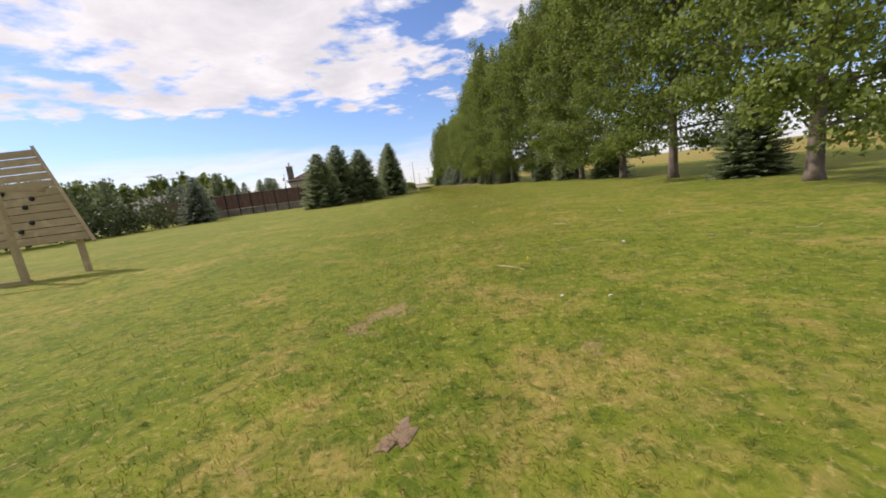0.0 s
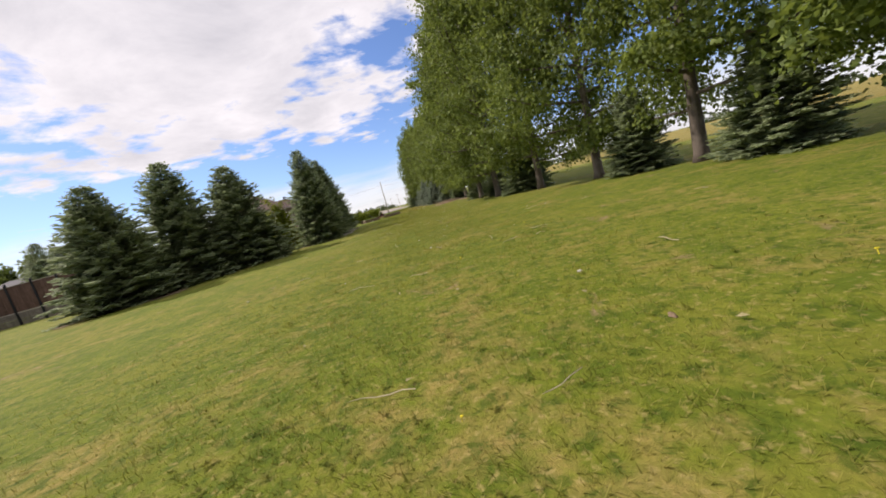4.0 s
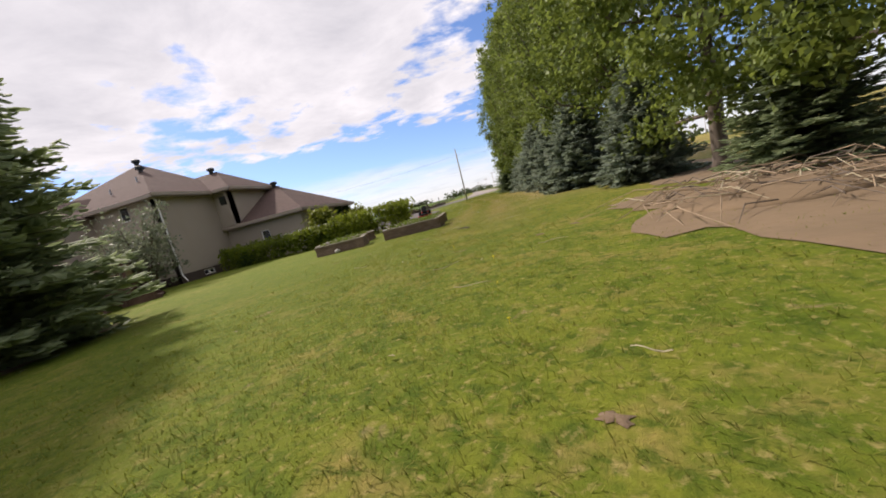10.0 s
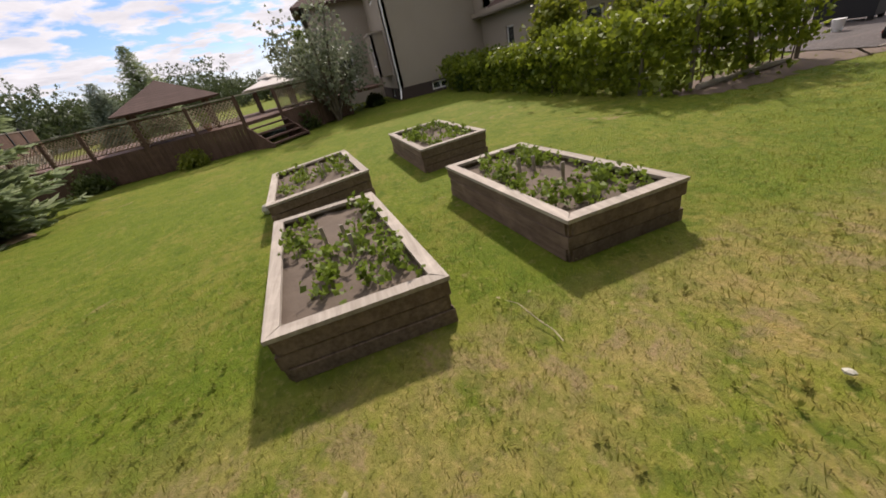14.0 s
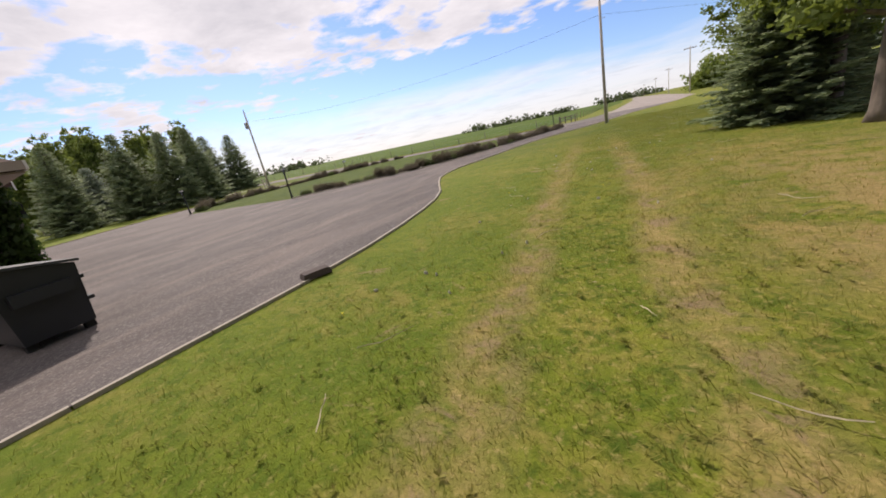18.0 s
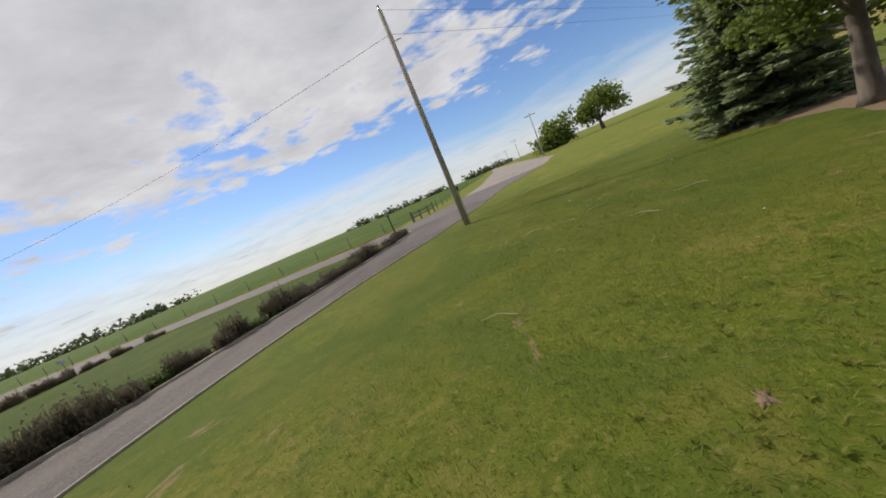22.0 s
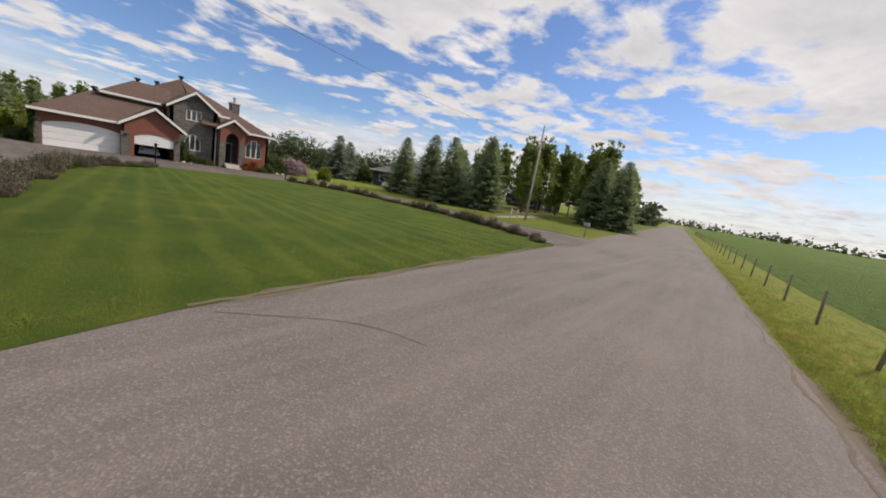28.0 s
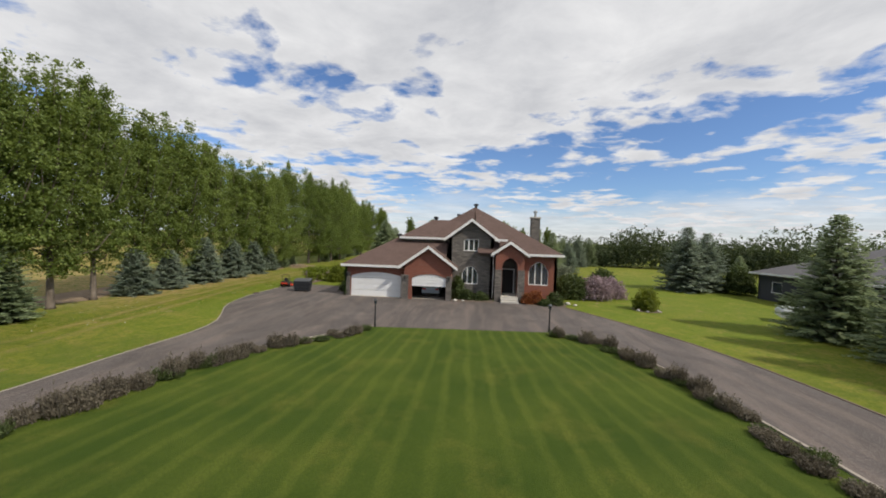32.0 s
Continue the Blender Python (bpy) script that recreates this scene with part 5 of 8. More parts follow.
    part("wall", wall_shape((4.35, 1.3), (4.35, 4.5), 0.0, 5.65, 0.25), "stonework", h)
    gable_wall(h, 1.3, 0.2, 0.25, 4.35, 5.65, 2.3, 7.15, 5.72, "stonework")
    gable_roof(h, 0.85, 6.4, -0.22, 4.85, 5.55, 2.3, 7.42)
    eave(h, (4.4, 0.84), (5.6, 0.84), 5.6)
    part("return_roof", Shape().plate([(4.5, 0.85, 5.55), (5.65, 0.85, 5.55), (5.1, 3.2, 6.3), (4.3, 3.2, 6.3)], 0.12), "shingle", h)
    # entry porch
    part("wall", wall_shape((4.55, 0.3), (7.1, 0.3), 0.0, 4.25, 0.35, [(0.6, 1.95, 0.0, 3.95)]), "brick", h)
    m = frame_at((4.55, 0.3), (7.1, 0.3))
    arch_filler(h, m, 0.6, 1.95, 3.95, 0.68, "brick", 0.35, 0.62)
    for x0, x1 in ((4.5, 5.12), (6.53, 7.15)):
        part("stone_pier", Shape().box(x0, 0.22, 0, x1, 0.298, 2.9), "stonework", h)
    part("wall", wall_shape((4.55, 1.3), (4.55, 0.65), 0, 4.25, 0.25), "stonework", h)
    part("wall", wall_shape((7.1, 0.65), (7.1, 1.3), 0, 4.25, 0.25), "brick", h)
    gable_wall(h, 0.3, 0.2, 4.55, 7.1, 4.25, 5.78, 5.2, 4.3, "brick")
    gable_roof(h, -0.05, 3.0, 4.1, 7.5, 4.3, 5.78, 5.45)
    part("porch_floor", Shape().box(4.8, 0.65, 0, 6.9, 2.4, 0.52), "stone", h)
    for i in range(3):
        part("step", Shape().box(5.05, -0.55 + 0.3 * i, 0, 6.6, 0.65, 0.17 * (i + 1)), "stone", h)
    part("porch_back", Shape().box(4.6, 2.4, 0, 7.1, 2.5, 4.2), "stonework", h)
    d = part("front_door", Shape().box(5.3, 2.32, 0.52, 6.35, 2.398, 2.75), "dark", h, "dark panelled front door")
    part("side_light", Shape().box(5.08, 2.34, 0.6, 5.26, 2.396, 2.7), "glass", d)
    part("door_frame", Shape().box(5.0, 2.30, 0.52, 5.07, 2.396, 2.85).box(6.42, 2.30, 0.52, 6.49, 2.396, 2.85).box(5.0, 2.30, 2.78, 6.49, 2.396, 2.86), "trim", d)
    # right wing
    part("wall", wall_shape((7.1, 1.3), (10.2, 1.3), 0.0, 4.2, 0.25, [(0.55, 2.35, 1.5, 3.65)]), "brick", h)
    window_part(h, frame_at((7.1, 1.3), (10.2, 1.3)), 0.55, 2.35, 1.5, 3.65, bars=(3, 1), arch=0.88, spandrel="brick")
    part("ceiling_slab", Shape().box(-2.7, 4.0, 2.95, 10.0, 12.8, 3.02), "dark", h)
    part("inner_wall", Shape().box(-2.6, 4.2, 0, 9.9, 4.3, 4.2), "dark", h)
    # chimney
    c = part("chimney", Shape().box(9.5, 11.6, 4.5, 10.5, 12.7, 8.35), "stonework", h)
    part("cap", Shape().box(9.4, 11.5, 8.35, 10.6, 12.8, 8.5), "stone", c)
    part("flue", Shape().lathe([(0.14, 0), (0.14, 0.55), (0.26, 0.56), (0.26, 0.66), (0.12, 0.8)], 12, (10.0, 12.15, 8.5)), "steel", c)
    # roof vents
    for x, y, z in ((-5.05, 4.05, 5.45), (-1.55, 6.1, 7.42), (2.7, 7.95, 9.08), (0.8, 9.6, 8.0)):
        part("roof_vent", Shape().lathe([(0.15, 0), (0.15, 0.22), (0.27, 0.24), (0.27, 0.40), (0.2, 0.44)], 12, (x, y, z)), "black", h)
    for x, y, z in ((-0.4, 11.2, 7.0), (0.9, 12.0, 6.5)):
        part("vent_pipe", Shape().lathe([(0.05, 0), (0.05, 0.35)], 8, (x, y, z)), "steel", h)
    # downspouts
    part("downspout", Shape().tube([(-3.08, 13.1, 5.4), (-3.10, 12.95, 5.2), (-3.10, 12.95, 0.5), (-3.5, 13.1, 0.12)], 0.045, 6), "trim", h)
    part("downspout", Shape().tube([(4.4, 1.22, 4.2), (4.4, 1.22, 0.1)], 0.045, 6), "trim", h)
    # ivy on the garage wall
    rng = np.random.default_rng(5)
    n = 2600
    y = rng.uniform(-0.02, 3.3, n)
    z = rng.uniform(0.02, 2.72, n)
    keep = (np.sin(y * 3.1) * 0.5 + np.sin(z * 1.3 + y * 4.7) * 0.5 > -0.10) & ~((y > 0.7) & (y < 1.35) & (z < 1.9) & (rng.uniform(0, 1, n) < 0.8))
    p = np.stack([np.full(n, -9.07) - rng.uniform(0, 0.16, n), y, z], 1)[keep]
    vs, qs = leaf_cloud(p, 0.11, rng, 0.5, 5, 0.12)
    part("ivy", fast_mesh("ivy", "ivy", vs, qs), "", h, "dark green ivy climbing the garage wall")
    return h


build_house()

# ---- trees ----
POP = [poplar_meshes(11 + i, h, r, 9, 60, 0.125) for i, (h, r) in enumerate(((14.6, 3.3), (13.4, 3.1), (15.2, 3.2)))]
WIDE = [poplar_meshes(21 + i, h, r, 10, 66, 0.12, 0.10) for i, (h, r) in enumerate(((15.4, 4.3), (14.4, 4.0), (16.0, 4.2)))]
POPFAR = [poplar_meshes(31 + i, 12.5, 3.0, 5, 30, 0.26) for i in range(2)]
SPR = [spruce_meshes(41, 7.2, 2.5, "spruce"), spruce_meshes(42, 6.6, 2.4, "spruce"), spruce_meshes(43, 4.6, 2.0, "bluespruce", 1.0)]
SPRFAR = [spruce_meshes(51, 8.0, 2.9, "spruce", 0.5), spruce_meshes(52, 7.5, 3.1, "bluespruce", 0.5)]

rnd = random.Random(3)
# windbreak along the west side
ROW_N = [(-27.8, 84.6), (-29.6, 76.6), (-30.2, 71.2), (-30.4, 65.0), (-30.3, 60.2), (-29.6, 55.2), (-28.5, 50.9), (-27.2, 46.3), (-27.2, 41.2), (-27.7, 36.2), (-28.2, 32.8), (-28.9, 26.0), (-28.4, 21.0)]
ROW_S = [(-28.0, 16.0), (-27.8, 11.2), (-27.5, 6.4), (-27.2, 1.6), (-26.8, -3.0), (-26.2, -7.2), (-25.5, -10.5), (-25.5, -13.5), (-26.2, -18.0), (-26.6, -22.4), (-26.6, -26.4)]
for i, (x, y) in enumerate(ROW_N):
    plant("poplar_tree", WIDE[(i + 1) % 3], (x, y, 0), "tall green poplar with a thick grey-brown trunk in a windbreak row", "tree", "windbreak poplars", rnd.uniform(0, 360), rnd.uniform(0.95, 1.1), rnd.uniform(1.0, 1.14))
for i, (x, y) in enumerate(ROW_S):
    plant("poplar_tree", POP[i % 3], (x, y, 0), "tall green poplar with a thick grey-brown trunk in a windbreak row", "tree", "windbreak poplars", rnd.uniform(0, 360), rnd.uniform(0.95, 1.15), rnd.uniform(0.86, 1.06) * (0.82 if i > 8 else 1.0))
for x, y, s in ((-29.4, 80.9, 0.75), (-31.2, 68.0, 0.8), (-30.4, 62.6, 0.8), (-29.9, 57.6, 0.75), (-28.6, 48.7, 0.95), (-28.2, 43.6, 0.75), (-27.6, 38.6, 0.6), (-29.4, 28.8, 0.5), (-28.4, 23.6, 0.7), (-27.6, 18.4, 0.8), (-26.8, 13.5, 0.95), (-26.6, 9.0, 1.0), (-26.2, 3.9, 1.05), (-25.9, -0.7, 0.8), (-25.6, -4.4, 0.85), (-24.6, -14.2, 1.15), (-26.4, -17.2, 0.9), (-26.9, -22.6, 0.8)):
    dark = y > 20 or y < -10
    plant("spruce_tree", SPR[0] if dark else SPR[2], (x, y, 0), "small dark green spruce growing under the poplar row" if dark else "small blue-green spruce growing under the poplar row", "tree", "understorey spruces", rnd.uniform(0, 360), s * (0.8 if dark else 1.0), s * (0.62 if dark else 1.0))
plant("spruce_tree", SPR[1], (-27.2, -30.4, 0), "dense yellowish spruce with low boughs ending the tree row", "tree", "understorey spruces", 40, 0.95, 1.0)

# spruces on the yard side
for x, y, z, k, wide in ((-13.5, 41.3, 7.6, 0, 0.86), (-9.9, 46.5, 6.6, 1, 1.2), (-7.5, 48.7, 7.2, 0, 1.15), (-6.0, 52.4, 6.0, 1, 1.25), (-13.2, 36.9, 6.3, 1, 0.95), (-12.9, 32.2, 8.1, 0, 0.9), (-12.0, 26.3, 8.2, 1, 1.0)):
    hh = (7.2, 6.6)[k]
    plant("spruce_tree", SPR[k], (x, y, 0), "dense dark green spruce with boughs down to the lawn", "tree", "yard spruces", rnd.uniform(0, 360), z / hh * wide, z / hh)
    setting("needle_litter", sheet(ragged(x, y, 1.8 * wide, 1.8 * wide, int(x * 3 - y)), 0.014), "needles", "bare ground of dry needles under a spruce", "ground")
for x, y, z, k in ((16.4, 30.6, 7.2, 0), (20.5, 36.0, 6.0, 1), (12.0, 44.0, 5.5, 0), (8.0, 52.0, 5.5, 1), (22.0, 46.0, 6.5, 0), (27.0, 52.0, 7.0, 1), (31.0, 56.0, 6.5, 0)):
    plant("spruce_tree", SPRFAR[k], (x, y, 0), "dark spruce beyond the back yard", "tree", "back yard spruces", rnd.uniform(0, 360), z / 8.0)
for x, y, z, k in ((29.0, 14.2, 9.4, 1), (31.8, 15.0, 8.6, 1), (25.0, -8.0, 8.6, 0), (25.0, -13.2, 9.2, 0), (24.5, -17.0, 9.0, 0), (27.0, -20.8, 9.6, 0), (33.5, -12.5, 7.5, 1), (42.0, -29.9, 10.4, 0), (40.5, -33.2, 10.0, 0), (38.0, 18.0, 5.0, 0), (70, -28, 6, 0)):
    plant("spruce_tree", SPRFAR[k], (x, y, 0), "full dark spruce on the neighbouring lawn", "tree", "roadside spruces", rnd.uniform(0, 360), z / 8.8)
for i in range(22):
    plant("poplar_tree", POPFAR[i % 2], (46 + 4.8 * (i % 11) + rnd.uniform(-1.5, 1.5), -27 + (i // 11) * 9 + 0.5 * (i % 11) + rnd.uniform(-2, 2), 0), "tall poplar in a grove beside the road", "tree", "roadside poplars", rnd.uniform(0, 360), rnd.uniform(0.72, 0.98))
for x, y in ((39, -20), (44, -17), (50, -14), (56, -3), (58, 8), (54, -12), (40, -12), (45, -9), (52, -8), (60, 4), (62, 11), (58, 18)):
    plant("poplar_tree", POPFAR[(x + int(y)) % 2], (x, y, 0), "tall poplar on the neighbouring lawn", "tree", "roadside poplars", x * 37, 0.7 + 0.02 * (x % 9))
for i in range(14):
    plant("poplar_tree", POPFAR[i % 2], (-22 + 4.2 * i + rnd.uniform(-1, 1), 112 + rnd.uniform(-3, 3), 0), "slim poplar in a far windbreak", "tree", "far poplars", rnd.uniform(0, 360), rnd.uniform(0.75, 1.0))


def wood_belt(name, pts, depth, height, clumps, label, leaf=1.1, mat="hazed_farwood"):
    """A distant belt of trees as one mass of leaf clumps with an uneven top."""
    rng = np.random.default_rng(abs(hash(label)) % 1 + len(pts) * 17 + clumps)
    seg = rng.integers(0, len(pts) - 1, clumps)
    t = rng.uniform(0, 1, clumps)
    p = np.array(pts, float)
    base = p[seg] * (1 - t[:, None]) + p[seg + 1] * t[:, None]
    along = base[:, 0] * 0.13 + base[:, 1] * 0.17
    top = height * (0.62 + 0.22 * np.sin(along * 2.1) + 0.16 * np.sin(along * 5.3 + 1) + rng.normal(0, 0.08, clumps))
    gap = np.sin(along * 3.7 + 2) + 0.6 * np.sin(along * 9.1) > (0.35 if leaf > 2.5 else -0.9)
    base, top = base[gap], top[gap]
    clumps = len(top)
    z = top * rng.uniform(0.04, 1.0, clumps) ** 0.8
    c = np.stack([base[:, 0] + rng.uniform(-0.5, 0.5, clumps) * depth, base[:, 1] + rng.uniform(-0.5, 0.5, clumps) * depth, z], 1)
    vs, qs = leaf_cloud(c, leaf, rng, 0.2, 7, leaf * 1.3)
    ob = new(name, fast_mesh(name, mat, vs, qs))
    tagged(ob, label, "trees", kind="stuff")


wood_belt("far_woods", [(28, 62), (44, 58), (62, 52), (90, 40)], 10, 9, 6500, "mixed green trees beyond the back yards", 0.36)
wood_belt("far_woods", [(60, 60), (70, 30), (85, 10)], 12, 10, 5500, "mixed green trees behind the neighbouring house", 0.36)
wood_belt("far_woods", [(-4, 98), (20, 100), (50, 96), (90, 90)], 10, 8, 5000, "low green trees at the north end", 0.4)
wood_belt("far_woods", [(12, 52), (18, 66), (22, 82)], 6, 5.5, 2600, "green bushes behind the play frame", 0.28)
wood_belt("far_woods", [(330, -300), (370, -260), (480, -210)], 20, 7, 420, "distant tree clump across the field", 3.0)
wood_belt("far_woods", [(190, -420), (150, -480), (90, -560)], 16, 6.5, 420, "distant tree line across the field", 3.0)
wood_belt("far_woods", [(60, -600), (20, -700), (-10, -800)], 16, 7, 300, "distant tree line at the horizon", 4.0)
wood_belt("far_woods", [(-150, -330), (-260, -300), (-420, -200), (-600, 100), (-620, 400)], 16, 6, 900, "distant shelter belt across the dry field", 3.5)
wood_belt("far_woods", [(-28.5, -124), (-34.5, -127)], 7, 8, 520, "rounded green bushes near the road", 0.7, "poplar")
wood_belt("far_woods", [(120, -20), (160, -14), (230, -2)], 10, 7, 420, "dark trees where the road meets the horizon", 1.8)
wood_belt("far_woods", [(600, -300), (900, 0), (1000, 300)], 16, 10, 500, "faint tree line at the horizon", 5.0)

# a lone spreading tree by the south road
rng = np.random.default_rng(77)
st = Shape()
st.tube([(0, 0, -0.1), (0.2, 0, 1.6), (0.5, 0.3, 2.6)], [0.5, 0.4, 0.32], 8)
cl = []
for a in range(7):
    e = Vector((3.6 * math.cos(a * 0.9), 3.2 * math.sin(a * 0.9), 4.4 + 1.6 * (a % 3)))
    st.tube([(0.4, 0.2, 2.2), e * 0.6 + Vector((0, 0, 1.2)), e], [0.26, 0.16, 0.05], 6, False)
    cl.append(np.array(e) + rng.normal(0, 1, (60, 3)) * np.array([1.25, 1.25, 0.8]))
vs, qs = leaf_cloud(np.concatenate(cl), 0.55, rng, 0.2, 8, 0.8)
plant("field_tree", (st.mesh("trunk", "bark", True), fast_mesh("crown", "poplar", vs, qs)), (-43.8, -122, 0), "lone spreading green tree at the field edge", "tree", s=1.12)

plant("young_tree", bush_meshes(655, 2.4, 2.2, 5.0, 0.16, 520, "lime", 6, 0.4), (-9.6, 38.4, 0), "young yellow-green leafy tree beside the dark spruces", "tree")
for x, y, rz in ((-13.2, 41.0, 62), (-13.0, 37.0, 70), (-12.9, 33.6, 66)):
    tagged(new("timber_edging", Shape().box(-1.1, -0.06, 0.0, 1.1, 0.06, 0.12, taper=0.008).mesh("timber_edging", "cappale")), "bleached timber edging lying below the spruces", "timber", "timber edgings").matrix_basis = pose(x - 1.9, y - 1.0, 0, 0, 0, rz)

# silvery tree by the deck
rng = np.random.default_rng(78)
st = Shape()
cl = []
for a in range(9):
    e = Vector((1.9 * math.cos(a * 0.75) * (0.6 + 0.1 * (a % 4)), 1.9 * math.sin(a * 0.75) * (0.6 + 0.1 * (a % 4)), 2.2 + 0.42 * (a % 6)))
    st.tube([(0, 0, -0.05), e * 0.45 + Vector((0, 0, 0.5)), e], [0.09, 0.055, 0.02], 6, False)
    cl.append(np.array(e) * rng.uniform(0.45, 1.08, (56, 1)) + rng.normal(0, 1, (56, 3)) * np.array([0.34, 0.34, 0.38]))
vs, qs = leaf_cloud(np.concatenate(cl), 0.13, rng, 0.2, 9, 0.24)
plant("silver_tree", (st.mesh("trunk", "bark", True), fast_mesh("crown", "silver", vs, qs)), (-4.6, 16.3, 0), "small open tree with silvery green leaves beside the deck", "tree", s=0.96)

# ---- hedges and shrubs ----
def hedge_mesh(seed, w, h):
    """A wispy clump: thin upright stems that fan out, greener at the foot."""
    rng = np.random.default_rng(seed)
    n = 420
    a, r = rng.uniform(0, 6.283, n), rng.uniform(0, 1, n) ** 0.6 * w * 0.5
    p = np.stack([np.cos(a) * r, np.sin(a) * r, np.zeros(n)], 1)
    hh = h * rng.uniform(0.35, 1.15, n) * (1.1 - 0.5 * r / (w * 0.5))
    lean = rng.uniform(0.05, 0.5, n) * hh
    b = a + rng.normal(0, 0.7, n)
    tip = p + np.stack([np.cos(b) * lean, np.sin(b) * lean, hh], 1)
    up = unit(tip - p)
    nrm = unit(np.cross(up, rng.normal(0, 1, (n, 3))))
    vs, qs = leaf_quads((p + tip) / 2, nrm, up, rng.uniform(0.012, 0.03, n), hh, 0.1)
    c = p + (tip - p) * rng.uniform(0.25, 1.0, (n, 1))
    v2, q2 = leaf_cloud(c, 0.045, rng, -0.3, 3, 0.05)
    return np.concatenate([vs, v2]), np.concatenate([qs, q2 + len(vs)])


def hedge_strip(name, line, width, height, label, seed):
    """A planted strip of single clumps of uneven size, thinning here and there."""
    rng = random.Random(seed)
    kinds = [fast_mesh("foliage", ("heather", "heather", "shrub")[i], *hedge_mesh(seed * 10 + i, width, height)) for i in range(3)]
    stem = Shape().tube([(0, 0, -0.03), (0.02, 0.01, height * 0.5)], [0.02, 0.008], 5).mesh("stem", "bark")
    acc = 0.0
    for p, q in zip(line, line[1:]):
        seg = math.dist(p, q)
        while acc < seg:
            t = acc / seg
            x, y = p[0] + (q[0] - p[0]) * t, p[1] + (q[1] - p[1]) * t
            k = rng.choice((0, 0, 1, 1, 2))
            s = rng.uniform(0.8, 1.15)
            plant(name, (stem, kinds[k]), (x + rng.uniform(-0.3, 0.3), y + rng.uniform(-0.3, 0.3), 0.03), label, "shrub", label[-30:], rng.uniform(0, 360), s, s * rng.uniform(0.45, 1.45) * (0.6 if k == 2 else 1) * (0.78 if y < -34 else 1))
            acc += 0.40 * rng.uniform(0.6, 1.8) * (1.7 if y < -35 else 1.0)
        acc -= seg


def inset(line, d):
    out = []
    for i, p in enumerate(line):
        a, b = Vector(line[max(i - 1, 0)]), Vector(line[min(i + 1, len(line) - 1)])
        t = (b - a).normalized()
        out.append((p[0] - t.y * d, p[1] + t.x * d))
    return out


hedge_strip("hedge_bush", inset(ISL_W, 0.55)[2:-1], 0.66, 0.58, "wispy purple-brown hedge clump along the west island kerb", 5)
hedge_strip("hedge_bush", inset(ISL_E, -0.55)[2:-1], 0.66, 0.56, "wispy purple-brown hedge clump along the east island kerb", 6)

for x, y, w, d, hh, mat, label in ((12.4, 4.4, 3.6, 3.2, 2.6, "shrub", "big rounded green lilac shrub"), (14.6, 4.2, 3.4, 3.0, 2.5, "lilac", "pale mauve blooming lilac shrub"), (16.6, 5.8, 3.0, 2.8, 2.3, "lilac", "pale mauve blooming lilac shrub"), (17.8, 11.0, 3.0, 3.0, 2.8, "shrub", "tall green leafy garden shrub"), (12.6, 9.0, 3.0, 3.0, 3.2, "silver", "tall grey-green garden shrub"), (17.3, -0.6, 1.7, 1.7, 2.0, "lime", "yellow-green young shrub in a stone ring"),
                                  (8.1, -0.1, 1.3, 1.0, 1.35, "rust", "rust-red shrub below the arched window"), (7.3, -0.3, 0.8, 0.8, 1.0, "rust", "rust-red shrub beside the porch"), (9.7, -0.3, 1.5, 1.2, 1.25, "shrub", "grey-green rounded shrub at the wall"), (8.8, -0.9, 0.9, 0.8, 0.6, "shrub", "low green shrub in the front bed"),
                                  (1.15, 0.5, 1.0, 0.7, 2.4, "shrub", "green climber beside the garage"), (2.0, 0.5, 1.4, 1.0, 1.0, "shrub", "low green shrub in the front bed"), (3.3, 0.4, 1.3, 1.0, 0.85, "shrub", "low green shrub in the front bed"), (-9.9, 2.9, 1.6, 2.0, 1.2, "shrub", "low green shrub by the garage corner"), (-11.0, 9.2, 2.2, 1.6, 2.9, "lime", "bright leafy shrub behind the vine fence"), (-13.4, 8.6, 1.2, 1.0, 2.3, "lime", "bright leafy shrub behind the vine fence"),
                                  (-5.6, 10.3, 1.5, 1.0, 1.0, "ivy", "dark clipped shrub by the house wall"), (-7.6, 21.6, 0.9, 0.8, 0.5, "lime", "yellow-green clump at the deck foot"), (-7.4, 24.8, 1.4, 1.2, 0.6, "shrub", "grey-green shrub at the deck foot"), (-6.0, 28.6, 1.0, 0.9, 0.5, "shrub", "low shrub at the deck foot"), (-4.6, 17.8, 2.2, 1.5, 1.0, "shrub", "green bed at the deck foot"), (-1.9, 14.2, 1.6, 0.8, 0.5, "shrub", "green bed at the house wall"),
                                  (33.6, 0.6, 2.2, 1.8, 1.5, "lilac", "mauve shrub beside the grey bungalow"), (33.2, 4.5, 2.0, 1.6, 1.3, "shrub", "grey shrub beside the grey bungalow"), (34.5, 13.0, 3.0, 3.0, 3.8, "shrub", "leafy small tree on the neighbouring lawn")):
    plant("shrub", bush_meshes(int(x * 7 + y * 3) % 999 + 300, w, d, hh, 0.10 if hh < 1.5 else 0.15, int(150 + 90 * w * hh), mat), (x, y, 0), label, "shrub")

